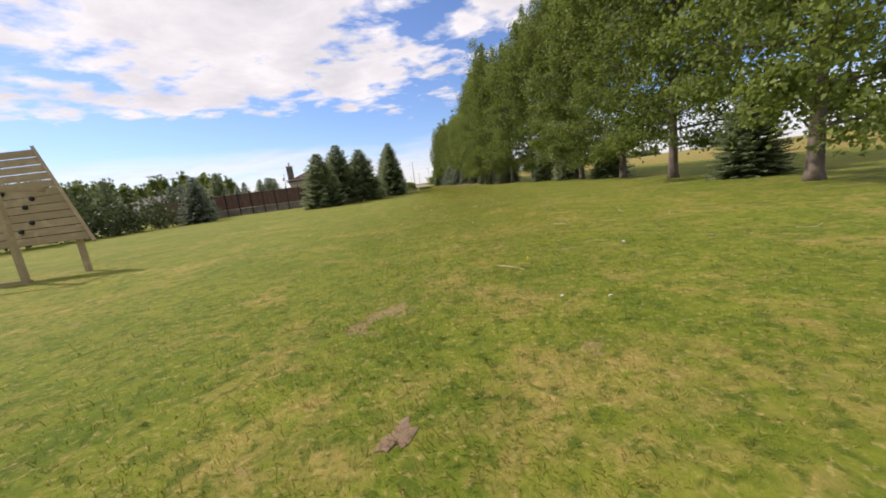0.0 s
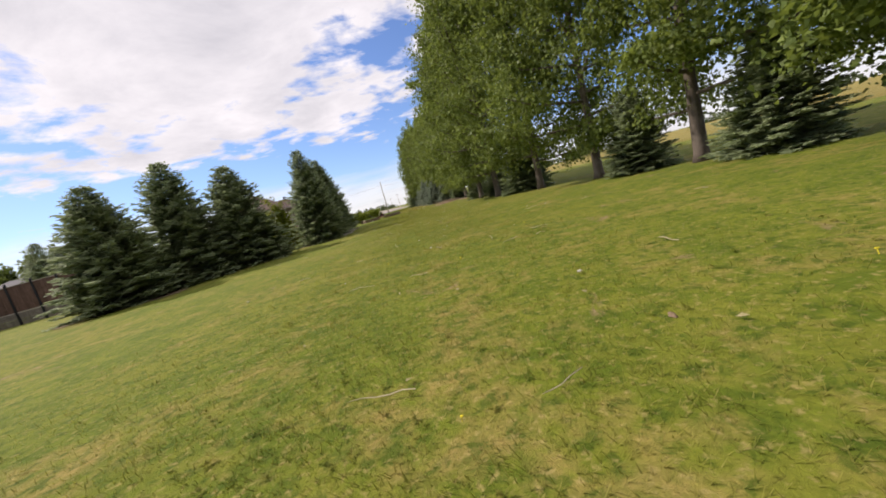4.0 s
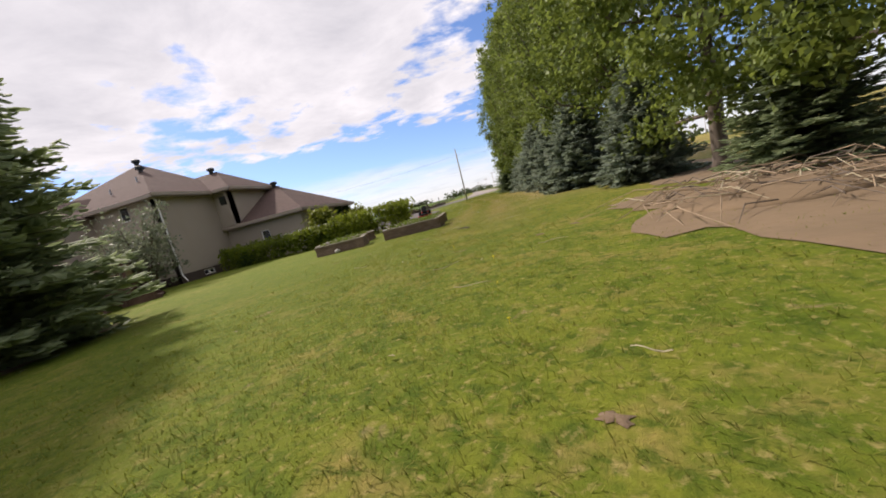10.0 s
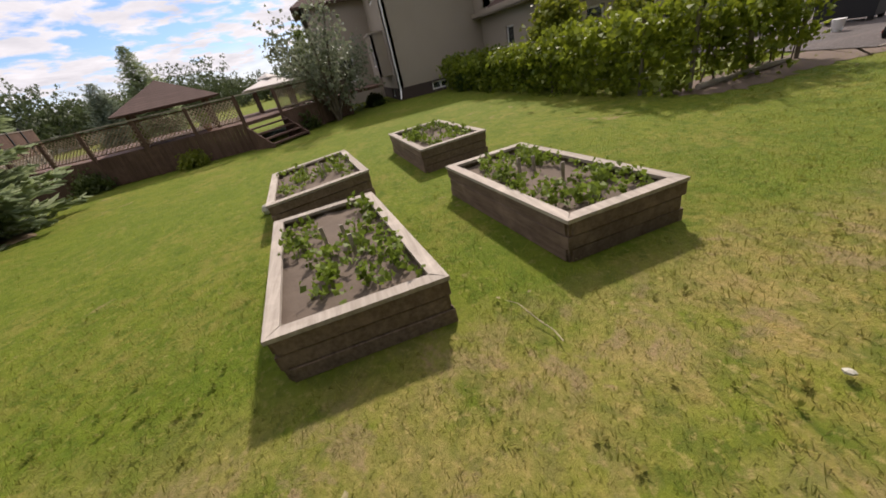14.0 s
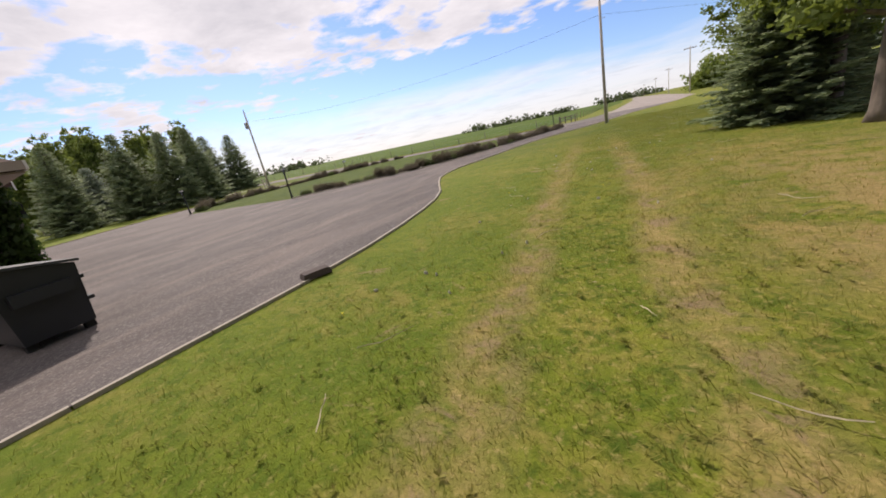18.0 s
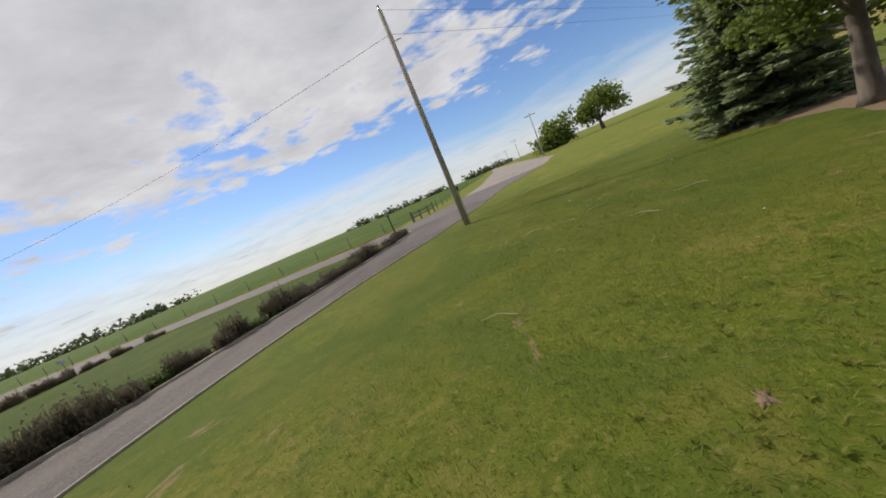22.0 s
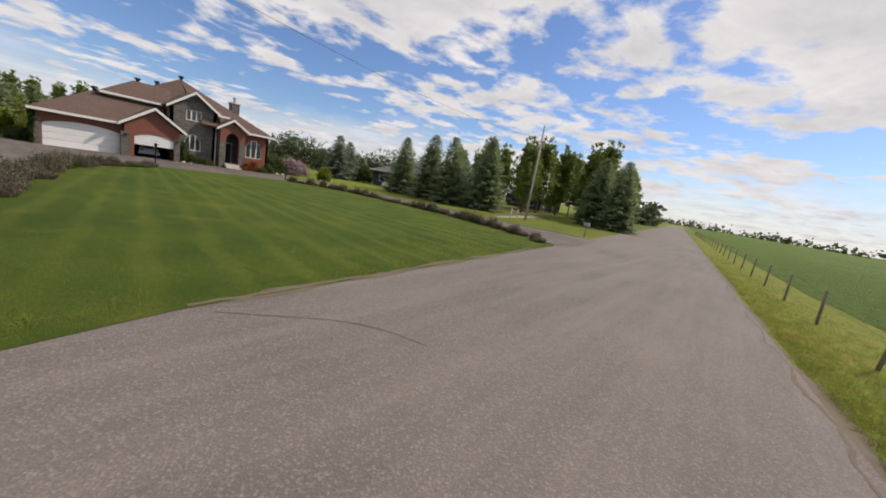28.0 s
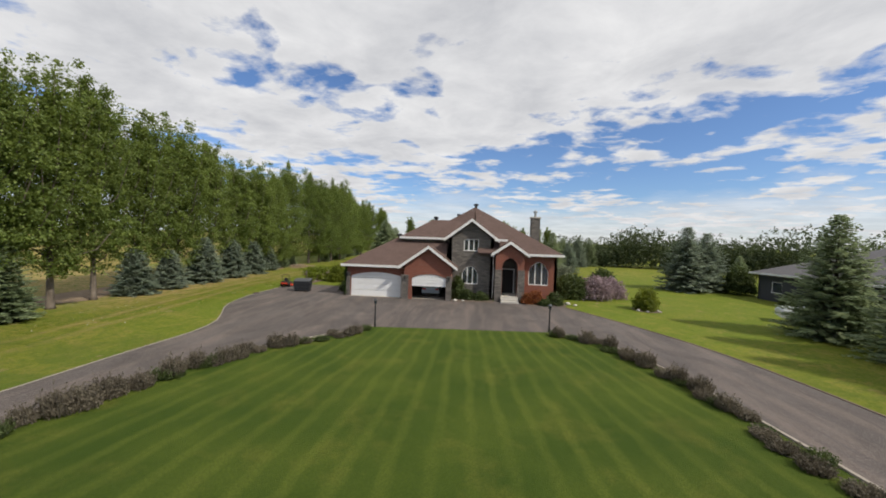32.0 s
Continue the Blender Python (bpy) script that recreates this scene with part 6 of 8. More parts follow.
# vine-covered wire fence
vf = thing("vine_fence", (0, 0, 0), "wire fence smothered in bright green vine with bare earth below", "fence")
FL = [(-4.0, 10.6), (-8.0, 10.3), (-12.0, 10.1), (-15.2, 9.9), (-16.0, 9.4), (-16.05, 8.0), (-15.95, 6.4)]
for i, (x, y) in enumerate(FL + [(-6, 10.45), (-10, 10.2)]):
    part("post", Shape().tube([(x, y, -0.1), (x, y, 1.5)], 0.045, 8), "postwood", vf)
for z in (0.35, 0.9, 1.42):
    part("wire", Shape().tube([(x, y, z) for x, y in FL], 0.008, 4), "steel", vf)
rng = np.random.default_rng(21)
for j, (p, q) in enumerate(zip(FL, FL[1:])):
    L = math.dist(p, q)
    n = int(150 * L)
    t = rng.uniform(0, 1, n)
    near = j >= 4
    zz = rng.uniform(0.0, 1.0, n) ** (0.62 if near else 0.8) * (1.62 if j > 1 else 1.35)
    keep = (zz > 0.35) | (rng.uniform(0, 1, n) < (0.25 if near else 0.85))
    th = np.where(zz > 1.0, 0.34, 0.24)
    off = rng.normal(0, 1, n) * th
    nx, ny = -(q[1] - p[1]) / L, (q[0] - p[0]) / L
    c = np.stack([p[0] + (q[0] - p[0]) * t + nx * off, p[1] + (q[1] - p[1]) * t + ny * off, np.maximum(zz + rng.normal(0, 0.06, n), 0.04)], 1)[keep]
    vs, qs = leaf_cloud(c, 0.115, rng, 0.5, 7, 0.14)
    part("vine", fast_mesh("vine", "vine", vs, qs), "", vf)
for j in range(14):
    x = -15.95 + rnd.uniform(-0.12, 0.12)
    y = rnd.uniform(6.5, 9.6)
    part("stem", Shape().tube([(x, y, -0.02), (x + rnd.uniform(-0.1, 0.1), y + rnd.uniform(-0.1, 0.1), 0.6), (x + rnd.uniform(-0.15, 0.15), y + rnd.uniform(-0.2, 0.2), 1.35)], [0.018, 0.014, 0.008], 5), "bark", vf)
part("base_log", Shape().tube([(-16.1, 9.3, 0.06), (-16.08, 7.9, 0.07), (-16.0, 6.7, 0.05)], [0.07, 0.06, 0.05], 8), "cappale", vf)
bare = smooth_line([(-15.2, 9.7), (-16.2, 9.75), (-16.95, 9.0), (-16.9, 7.4), (-17.2, 6.2), (-17.5, 5.4), (-16.9, 4.9), (-16.2, 5.2), (-15.6, 5.6), (-15.3, 7.5), (-15.2, 9.7)], 12)
rj = random.Random(31)
bare = [(x + rj.uniform(-0.12, 0.12), y + rj.uniform(-0.12, 0.12)) for x, y in bare]
setting("bare_earth", sheet(bare[:-1], 0.010), "mulch", "strip of bare dug earth along the vine fence", "ground")

# ---- raised beds ----
def raised_bed(corners, top, courses, label, seed):
    """Timber bed on four corners: stacked planks, a bleached cap, posts, soil and seedlings."""
    cx = sum(c[0] for c in corners) / 4
    cy = sum(c[1] for c in corners) / 4
    bed = thing("raised_bed", (cx, cy, 0), label, "raised bed", "raised garden beds")
    pts = [Vector((x - cx, y - cy, 0)) for x, y in corners]
    rng = random.Random(seed)
    hh = (top - 0.035) / courses
    for i in range(4):
        a, b = pts[i], pts[(i + 1) % 4]
        d = (b - a).normalized()
        n = Vector((-d.y, d.x, 0))
        L = (b - a).length
        for c in range(courses):
            s = Shape()
            j = rng.uniform(-0.006, 0.006)
            o = 0.045 if (c + i) % 2 else 0.0
            m = Matrix.Translation(a + d * o) @ Matrix(((1, 0, 0, 0), (0, 1, 0, 0), (0, 0, 1, 0), (0, 0, 0, 1)))
            z0, z1 = c * hh + 0.004, (c + 1) * hh - 0.006
            e = 0.006
            prof = [(j, z0), (0.045 + j, z0), (0.045 + j, z1), (j + e, z1), (j, z1 - e)]
            k = len(prof)
            vs = [a + d * o + n * u + Vector((0, 0, z)) for u, z in prof] + [a + d * (L - 0.045 + o) + n * u + Vector((0, 0, z)) for u, z in prof]
            s.add(vs, [tuple(range(k)), tuple(range(2 * k - 1, k - 1, -1))] + [(q, k + q, k + (q + 1) % k, (q + 1) % k) for q in range(k)])
            part("plank", s, "bedwood", bed)
        s = Shape()
        vs = []
        for t, ins in ((a, 0.0), (b, 0.0)):
            pass
        ai, bi = a + d * 0.0, b
        w = 0.10
        an = a + n * w + d * w
        bn = b + n * w - d * w
        oa, ob_ = a - n * 0.012 - d * 0.012, b - n * 0.012 + d * 0.012
        s.add([(*oa.xy, top - 0.035), (*ob_.xy, top - 0.035), (*bn.xy, top - 0.035), (*an.xy, top - 0.035), (*oa.xy, top), (*ob_.xy, top), (*bn.xy, top), (*an.xy, top)], [(3, 2, 1, 0), (4, 5, 6, 7), (0, 1, 5, 4), (1, 2, 6, 5), (2, 3, 7, 6), (3, 0, 4, 7)])
        part("cap_board", s, "cappale", bed, "bleached cap board")
        q = a + n * 0.06 + d * 0.06
        part("corner_post", Shape().box(q.x - 0.04, q.y - 0.04, 0, q.x + 0.04, q.y + 0.04, top - 0.04), "bedwood", bed)
    ins = []
    for i in range(4):
        a, b, z = pts[i], pts[(i + 1) % 4], pts[(i - 1) % 4]
        ins.append(a + (b - a).normalized() * 0.05 + (z - a).normalized() * 0.05)
    g = 14
    soil = Shape()
    vs = []
    for i in range(g + 1):
        for j in range(g + 1):
            u, v = i / g, j / g
            p = (ins[0] * (1 - u) + ins[1] * u) * (1 - v) + (ins[3] * (1 - u) + ins[2] * u) * v
            vs.append((p.x, p.y, top - 0.085 + 0.04 * noise.noise((p.x * 4 + seed, p.y * 4, 0)) + 0.015 * noise.noise((p.x * 15, p.y * 15, seed))))
    soil.add(vs, [(i * (g + 1) + j, (i + 1) * (g + 1) + j, (i + 1) * (g + 1) + j + 1, i * (g + 1) + j + 1) for i in range(g) for j in range(g)])
    part("soil", soil, "soil", bed, smooth=True)
    nr = np.random.default_rng(seed)
    n = 130 + 40 * (seed % 3)
    u, v = nr.uniform(0.06, 0.94, n), nr.uniform(0.06, 0.94, n)
    patch = np.array([noise.noise((a * 3.1 + seed, b * 3.1, 2.0)) for a, b in zip(u, v)])
    u, v = u[patch > -0.12], v[patch > -0.12]
    P = [np.array(q) for q in ins]
    c = (np.outer((1 - u) * (1 - v), P[0]) + np.outer(u * (1 - v), P[1]) + np.outer(u * v, P[2]) + np.outer((1 - u) * v, P[3]))
    c[:, 2] = top - 0.05 + nr.uniform(0, 0.09, len(c))
    vs, qs = leaf_cloud(c, 0.055, nr, -0.6, 7, 0.06)
    tagged(part("planting", fast_mesh("planting", "veg", vs, qs), "", bed, "green seedlings and weeds"), kind="stuff")
    for i in range(3):
        q = ins[i] * 0.6 + ins[(i + 2) % 4] * 0.4
        part("stake", Shape().box(q.x - 0.008, q.y - 0.02, top - 0.12, q.x + 0.008, q.y + 0.02, top + rng.uniform(0.06, 0.16)), "cappale", bed)
    return bed


BT = 0.42
raised_bed([(-20.15, 16.15), (-17.75, 16.4), (-17.8, 17.6), (-20.15, 17.42)], BT, 3, "weathered brown timber raised bed full of green seedlings", 1)
raised_bed([(-19.95, 13.85), (-17.55, 14.15), (-17.62, 15.32), (-19.98, 15.06)], BT, 3, "weathered brown timber raised bed with dark soil and sparse weeds", 2)
raised_bed([(-16.6, 16.3), (-14.4, 16.55), (-14.9, 17.95), (-17.0, 17.8)], BT, 3, "weathered brown timber raised bed beside the lawn with pale grass", 3)
raised_bed([(-16.15, 14.1), (-13.9, 14.3), (-14.0, 15.5), (-16.3, 15.35)], BT, 3, "weathered brown timber raised bed with dark soil", 4)
tagged(new("white_stone", Shape().lathe([(0.02, 0), (0.10, 0.02), (0.12, 0.09), (0.08, 0.15), (0.02, 0.17)], 9).mesh("white_stone", "fluff", True)), "pale round stone standing by a raised bed", "stone").matrix_basis = pose(-15.9, 18.05, 0)

# ---- poles, lamps, fences ----
def lamp_post(x, y, h=1.75):
    ob = thing("lamp_post", (x, y, 0), "slim black garden lamp post with a shallow cap", "lamp post", "drive lamps")
    part("post", Shape().lathe([(0.06, -0.05), (0.06, 0.3), (0.045, 0.34), (0.042, h - 0.32), (0.06, h - 0.30)], 10), "black", ob, smooth=False)
    part("lantern", Shape().lathe([(0.05, h - 0.30), (0.075, h - 0.26), (0.085, h - 0.12), (0.07, h - 0.10)], 10), "glass", ob, "small clear lantern")
    part("cap", Shape().lathe([(0.14, h - 0.10), (0.15, h - 0.085), (0.06, h - 0.02), (0.02, h + 0.03)], 12), "lidgrey", ob, "dull metal cap")
    for i in range(4):
        a = i * math.pi / 2
        part("lantern_bar", Shape().tube([(0.075 * math.cos(a), 0.075 * math.sin(a), h - 0.29), (0.085 * math.cos(a), 0.085 * math.sin(a), h - 0.1)], 0.006, 4), "black", ob)


for x, y in ((-10.95, -39.75), (-3.4, -10.9), (7.15, -10.0)):
    lamp_post(x, y)


def utility_pole(x, y, h, label, arm=False, can=False, r=0.13, rz=0.0, box=False):
    ob = thing("utility_pole", (x, y, 0), label, "utility pole", rz=rz)
    part("pole", Shape().tube([(0, 0, -0.2), (0, 0, h * 0.5), (0, 0, h)], [r, r * 0.85, r * 0.68], 14), "polewood", ob, smooth=True)
    if arm:
        part("crossarm", Shape().box(-1.1, -0.06, h - 0.5, 1.1, 0.06, h - 0.38), "postwood", ob)
        for u in (-0.95, -0.4, 0.4, 0.95):
            part("insulator", Shape().lathe([(0.03, 0), (0.06, 0.05), (0.04, 0.1), (0.05, 0.16)], 8, (u, 0, h - 0.38)), "insul", ob)
    else:
        part("insulator", Shape().lathe([(0.03, 0), (0.06, 0.06), (0.04, 0.12), (0.05, 0.2)], 8, (0, 0, h)), "insul", ob)
        part("bracket", Shape().tube([(0.1, 0, h - 1.2), (-0.38, 0, h - 1.15)], 0.02, 6), "steel", ob)
    if can:
        part("transformer", Shape().lathe([(0.02, 0), (0.22, 0.02), (0.24, 0.1), (0.24, 0.75), (0.2, 0.8), (0.03, 0.84)], 14, (0.36, 0, h - 2.1)), "insul", ob)
    if box:
        part("meter_box", Shape().box(-0.22, -0.04, 1.47, -0.13, 0.04, 1.64, taper=0.008), "blackplastic", ob, "small dark box")
        part("conduit", Shape().tube([(-0.155, 0.03, 1.47), (-0.165, 0.03, 0.0)], 0.014, 6), "steel", ob)
    return ob


utility_pole(-17.16, -32.14, 8.9, "tall weathered grey utility pole standing on the lawn", box=True, rz=25)
utility_pole(25.0, -27.9, 9.8, "grey utility pole with a transformer can beside the spruces", can=True)
utility_pole(-25.5, -95, 9.0, "utility pole with a crossarm by the south road", arm=True)
for x, y in ((-22, -170), (-16, -250), (-6, -340), (6, -430)):
    utility_pole(x, y, 9.0, "far utility pole with a crossarm along the south road", arm=True)


def wire(name, a, b, sag, label, r=0.007):
    a, b = Vector(a), Vector(b)
    pts = [a.lerp(b, i / 16) - Vector((0, 0, sag * 4 * (i / 16) * (1 - i / 16))) for i in range(17)]
    tagged(new(name, Shape().tube(pts, r, 4, False).mesh(name, "wire")), label, "cable")


utility_pole(-118, -148.6, 9.0, "far utility pole at the end of a wire span", arm=True)
wire("power_line", (-17.16, -32.14, 8.0), (-118.3, -148.3, 8.7), 1.2, "thin sagging power line")
wire("power_line", (-17.16, -32.14, 8.95), (-117.6, -148.9, 8.7), 1.2, "thin sagging power line")
wire("power_line", (-17.16, -32.14, 8.0), (25.0, -27.9, 8.6), 1.2, "thin sagging power line", 0.008)

ROAD_FENCE = [(-9.5, -48.6), (-6.4, -48.75), (-2.5, -48.7), (1.3, -48.45)] + [(1.3 + 4.2 * i, -48.45 + 0.098 * 4.2 * i) for i in range(1, 30)]
fence = thing("road_fence", (0, 0, 0), "post and wire fence along the edge of the crop field", "fence")
pm = Shape().tube([(0, 0, -0.2), (0, 0, 1.1), (0, 0, 1.13)], [0.042, 0.040, 0.022], 8).mesh("post", "postwood", True)
for x, y in ROAD_FENCE:
    part("post", pm, "", fence, at=pose(x, y, 0, rnd.uniform(-3, 3), rnd.uniform(-3, 3), rnd.uniform(0, 90)))
for z in (0.35, 0.7, 1.0):
    part("wire", Shape().tube([(x, y, z) for x, y in ROAD_FENCE], 0.005, 3, False), "steel", fence)
sf = thing("field_fence", (0, 0, 0), "post and wire fence along the south road", "fence")
for i in range(16):
    part("post", pm, "", sf, at=pose(-10.4 + 0.09 * 5 * i, -55.5 - 5.0 * i, 0, rnd.uniform(-3, 3), 0, 0))
gate = thing("timber_gate", (0, 0, 0), "low brown timber rail gate at the field corner", "gate")
G0, G1 = Vector((-9.55, -48.75, 0)), Vector((-10.6, -53.0, 0))
for t in (0, 0.33, 0.72, 1.0):
    q = G0.lerp(G1, t)
    part("post", Shape().tube([(q.x, q.y, -0.1), (q.x, q.y, 0.95 + 0.1 * (t in (0, 1)))], 0.075, 8), "postwood", gate)
for z in (0.45, 0.82):
    part("rail", Shape().tube([(*G0.lerp(G1, -0.03).xy, z), (*G0.lerp(G1, 1.03).xy, z)], 0.05, 8), "postwood", gate)
mb = thing("mail_box", (18.6, -36.4, 0), "small grey mail box on a thin post by the road", "mail box")
part("post", Shape().tube([(0, 0, -0.1), (0, 0, 1.0)], 0.035, 6), "postwood", mb)
part("box", Shape().box(-0.12, -0.22, 1.0, 0.12, 0.22, 1.25, taper=0.02), "steel", mb)
for x, y in ((24.3, -27.2), (24.0, -26.6)):
    ub = thing("marker_post", (x, y, 0), "short pale marker post near the utility pole", "post")
    part("post", Shape().box(-0.06, -0.05, 0, 0.06, 0.05, 1.1), "cappale", ub)

pile = thing("brush_pile", (-26.3, 25.6, 0), "heap of tan dead branches and clippings under the trees", "brush pile")
rb = random.Random(8)
part("heap", Shape().lathe([(1.35, -0.02), (1.1, 0.06), (0.7, 0.14), (0.3, 0.19), (0.05, 0.20)], 14), "needles", pile, smooth=True)
for i in range(150):
    a, r, h = rb.uniform(0, 6.28), rb.uniform(0, 1.6), rb.uniform(0.04, 0.30)
    b, L = rb.uniform(0, 6.28), rb.uniform(0.4, 1.3)
    x, y = r * math.cos(a), r * math.sin(a)
    part("branch", Shape().tube([(x, y, h), (x + L * 0.5 * math.cos(b), y + L * 0.5 * math.sin(b), h + 0.06), (x + L * math.cos(b + 0.3), y + L * math.sin(b + 0.3), max(0.02, h - 0.12))], [0.010, 0.008, 0.003], 4), ("twig", "brush")[i % 2] if i % 4 else "bark", pile)
setting("bare_patch", sheet(ragged(-26.3, 25.4, 1.7, 2.8, 5), 0.012), "needles", "bare tan ground round the brush heap", "ground")

setting("side_path", sheet([(21.0, -27.3), (24.0, -26.7), (37.0, -24.6), (43.0, -16.0), (46.5, -8.0), (45.3, -7.6), (41.8, -15.0), (36.3, -23.2), (24.0, -25.5), (21.0, -26.3)], 0.016), "gravel", "narrow pale gravel path across the neighbouring lawn", "path")

# shaded bare ground under the tree row
rs = random.Random(15)
west = [(-31.0 + rs.uniform(-0.5, 0.5), -31 + 2.0 * i) for i in range(32)]
east = [(-25.9 + 0.014 * (-31 - 2.0 * i) + rs.uniform(-0.8, 0.6), -31 + 2.0 * i) for i in range(32)]
setting("row_litter", sheet(smooth_line(east, 3) + smooth_line(west[::-1], 3), 0.009), "needles", "bare brown ground of needles under the tree row", "ground")

# ---- dumpster and mower ----
def dumpster():
    ob = thing("dumpster", (-13.75, 1.0, 0.03), "black steel dumpster with a sloping grey lid on the asphalt", "dumpster", rz=8)
    w, d, h0, h1 = 0.74, 0.44, 0.96, 1.14
    s = Shape()
    s.add([(-w * 0.93, -d * 0.85, 0.1), (w * 0.93, -d * 0.85, 0.1), (w * 0.93, d * 0.85, 0.1), (-w * 0.93, d * 0.85, 0.1), (-w, -d, h0), (w, -d, h0), (w, d, h1), (-w, d, h1)], [(3, 2, 1, 0), (0, 1, 5, 4), (1, 2, 6, 5), (2, 3, 7, 6), (3, 0, 4, 7), (4, 5, 6, 7)])
    part("bin_body", s, "dumpster", ob)
    for x0, x1 in ((-w - 0.03, -0.01), (0.01, w + 0.03)):
        part("lid", Shape().plate([(x0, -d - 0.05, h0 + 0.04), (x1, -d - 0.05, h0 + 0.04), (x1, d + 0.02, h1 + 0.04), (x0, d + 0.02, h1 + 0.04)], 0.035), "lidgrey", ob, "grey plastic lid flap")
    for sx in (-1, 1):
        part("fork_pocket", Shape().box(sx * w - 0.07, -d * 0.7, 0.62, sx * w + 0.07, d * 0.7, 0.78), "dumpster", ob)
        for sy in (-1, 1):
            part("caster", Shape().box(sx * w * 0.8 - 0.05, sy * d * 0.7 - 0.06, 0.0, sx * w * 0.8 + 0.05, sy * d * 0.7 + 0.06, 0.12), "rubber", ob)
    for z in (0.4, 0.72):
        part("rib", Shape().box(-w * 0.99, -d * 0.98 - 0.03, z, w * 0.99, -d * 0.9, z + 0.05), "dumpster", ob)
    sign = part("sticker", Shape().box(0.35, 0.0, 0.78, 0.62, 0.02, 1.00), "paper", ob, "white sticker with unreadable lines", at=Matrix.Translation((0, d * 0.985, 0)))
    for i in range(4):
        part("print_line", Shape().box(0.37 + 0.03 * (i % 2), 0.021, 0.81 + 0.045 * i, 0.60, 0.026, 0.828 + 0.045 * i), "black", sign)
    part("hinge_rod", Shape().tube([(-w, d + 0.03, h1 + 0.03), (w, d + 0.03, h1 + 0.03)], 0.02, 8), "steel", ob)
    return ob


dumpster()


def wheel(parent, x, y, r, w, rim="orange", name="wheel"):
    m = pose(x, y, r, 0, 90, 0)
    s = Shape().lathe([(r * 0.55, -w / 2), (r * 0.9, -w / 2), (r, -w * 0.32), (r, w * 0.32), (r * 0.9, w / 2), (r * 0.55, w / 2)], 22)
    t = part(name, s, "rubber", parent, at=m)
    part("rim", Shape().lathe([(r * 0.12, -w * 0.52), (r * 0.5, -w * 0.525), (r * 0.57, -w * 0.56), (r * 0.60, -w * 0.54), (r * 0.60, w * 0.54), (r * 0.57, w * 0.56), (r * 0.5, w * 0.525), (r * 0.12, w * 0.52)], 18), rim, t, "red-orange wheel rim")
    part("hub", Shape().lathe([(r * 0.02, -w * 0.575), (r * 0.14, -w * 0.56), (r * 0.14, w * 0.56), (r * 0.02, w * 0.575)], 10), "black", t)
    for i in range(12):
        a = i * math.pi / 6
        part("tread_lug", Shape().box(-0.02, -w * 0.46, 0, 0.02, w * 0.46, 0.02, Matrix.Rotation(a, 4, "Z") @ Matrix.Translation((r - 0.004, 0, 0)) @ Matrix.Rotation(radians(90), 4, "X")), "rubber", t)
    for i in range(5):
        a = i * 2 * math.pi / 5
        part("rim_slot", Shape().lathe([(r * 0.01, -w * 0.535), (r * 0.09, -w * 0.535), (r * 0.09, w * 0.535), (r * 0.01, w * 0.535)], 8, (r * 0.32 * math.cos(a), r * 0.32 * math.sin(a), 0)), "black", t)


def mower():
    ob = thing("ride_on_mower", (-16.72, 3.68, 0.03), "red-orange and black zero-turn mower with a folding roll bar", "mower", rz=8)
    ob.scale = (0.76, 0.76, 0.76)
    wheel(ob, -0.52, -0.55, 0.30, 0.26)
    wheel(ob, 0.52, -0.55, 0.30, 0.26)
    wheel(ob, -0.5, 1.12, 0.15, 0.12, name="caster_wheel")
    wheel(ob, 0.5, 1.12, 0.15, 0.12, name="caster_wheel")
    part("frame", Shape().box(-0.34, -0.85, 0.28, 0.34, 1.1, 0.42).box(-0.55, 1.02, 0.32, 0.55, 1.12, 0.4), "black", ob)
    part("cutting_deck", Shape().box(-0.72, -0.1, 0.10, 0.72, 0.85, 0.26, taper=0.05), "orange", ob, "red-orange mowing deck")
    part("engine", Shape().box(-0.28, -1.0, 0.42, 0.28, -0.45, 0.78, taper=0.06), "black", ob)
    part("engine_guard", Shape().tube([(-0.42, -0.6, 0.42), (-0.42, -1.12, 0.45), (-0.36, -1.2, 0.5), (0.36, -1.2, 0.5), (0.42, -1.12, 0.45), (0.42, -0.6, 0.42)], 0.035, 8).box(-0.42, -1.22, 0.44, 0.42, -1.14, 0.62), "orange", ob, "red-orange rear guard")
    part("fender", Shape().box(-0.66, -0.75, 0.60, -0.34, 0.05, 0.68, taper=0.03), "black", ob)
    part("fender", Shape().box(0.34, -0.75, 0.60, 0.66, 0.05, 0.68, taper=0.03), "black", ob)
    part("seat", Shape().box(-0.24, -0.38, 0.66, 0.24, 0.12, 0.80, taper=0.04), "blackplastic", ob)
    part("backrest", Shape().box(-0.24, -0.52, 0.76, 0.24, -0.38, 1.18, taper=0.03), "blackplastic", ob)
    part("foot_plate", Shape().box(-0.32, 0.25, 0.34, 0.32, 1.02, 0.40), "orange", ob)
    for sx in (-1, 1):
        part("control_lever", Shape().tube([(sx * 0.32, 0.1, 0.62), (sx * 0.34, 0.2, 0.95), (sx * 0.08, 0.28, 1.0)], 0.016, 6), "black", ob)
        part("armrest", Shape().box(sx * 0.30 - 0.04, -0.35, 0.92, sx * 0.30 + 0.04, -0.05, 0.97), "blackplastic", ob)
    part("roll_bar", Shape().tube([(-0.46, -0.62, 0.4), (-0.46, -0.62, 1.45), (-0.40, -0.62, 1.62), (0.40, -0.62, 1.62), (0.46, -0.62, 1.45), (0.46, -0.62, 0.4)], 0.032, 8), "black", ob, "black steel roll bar")
    return ob


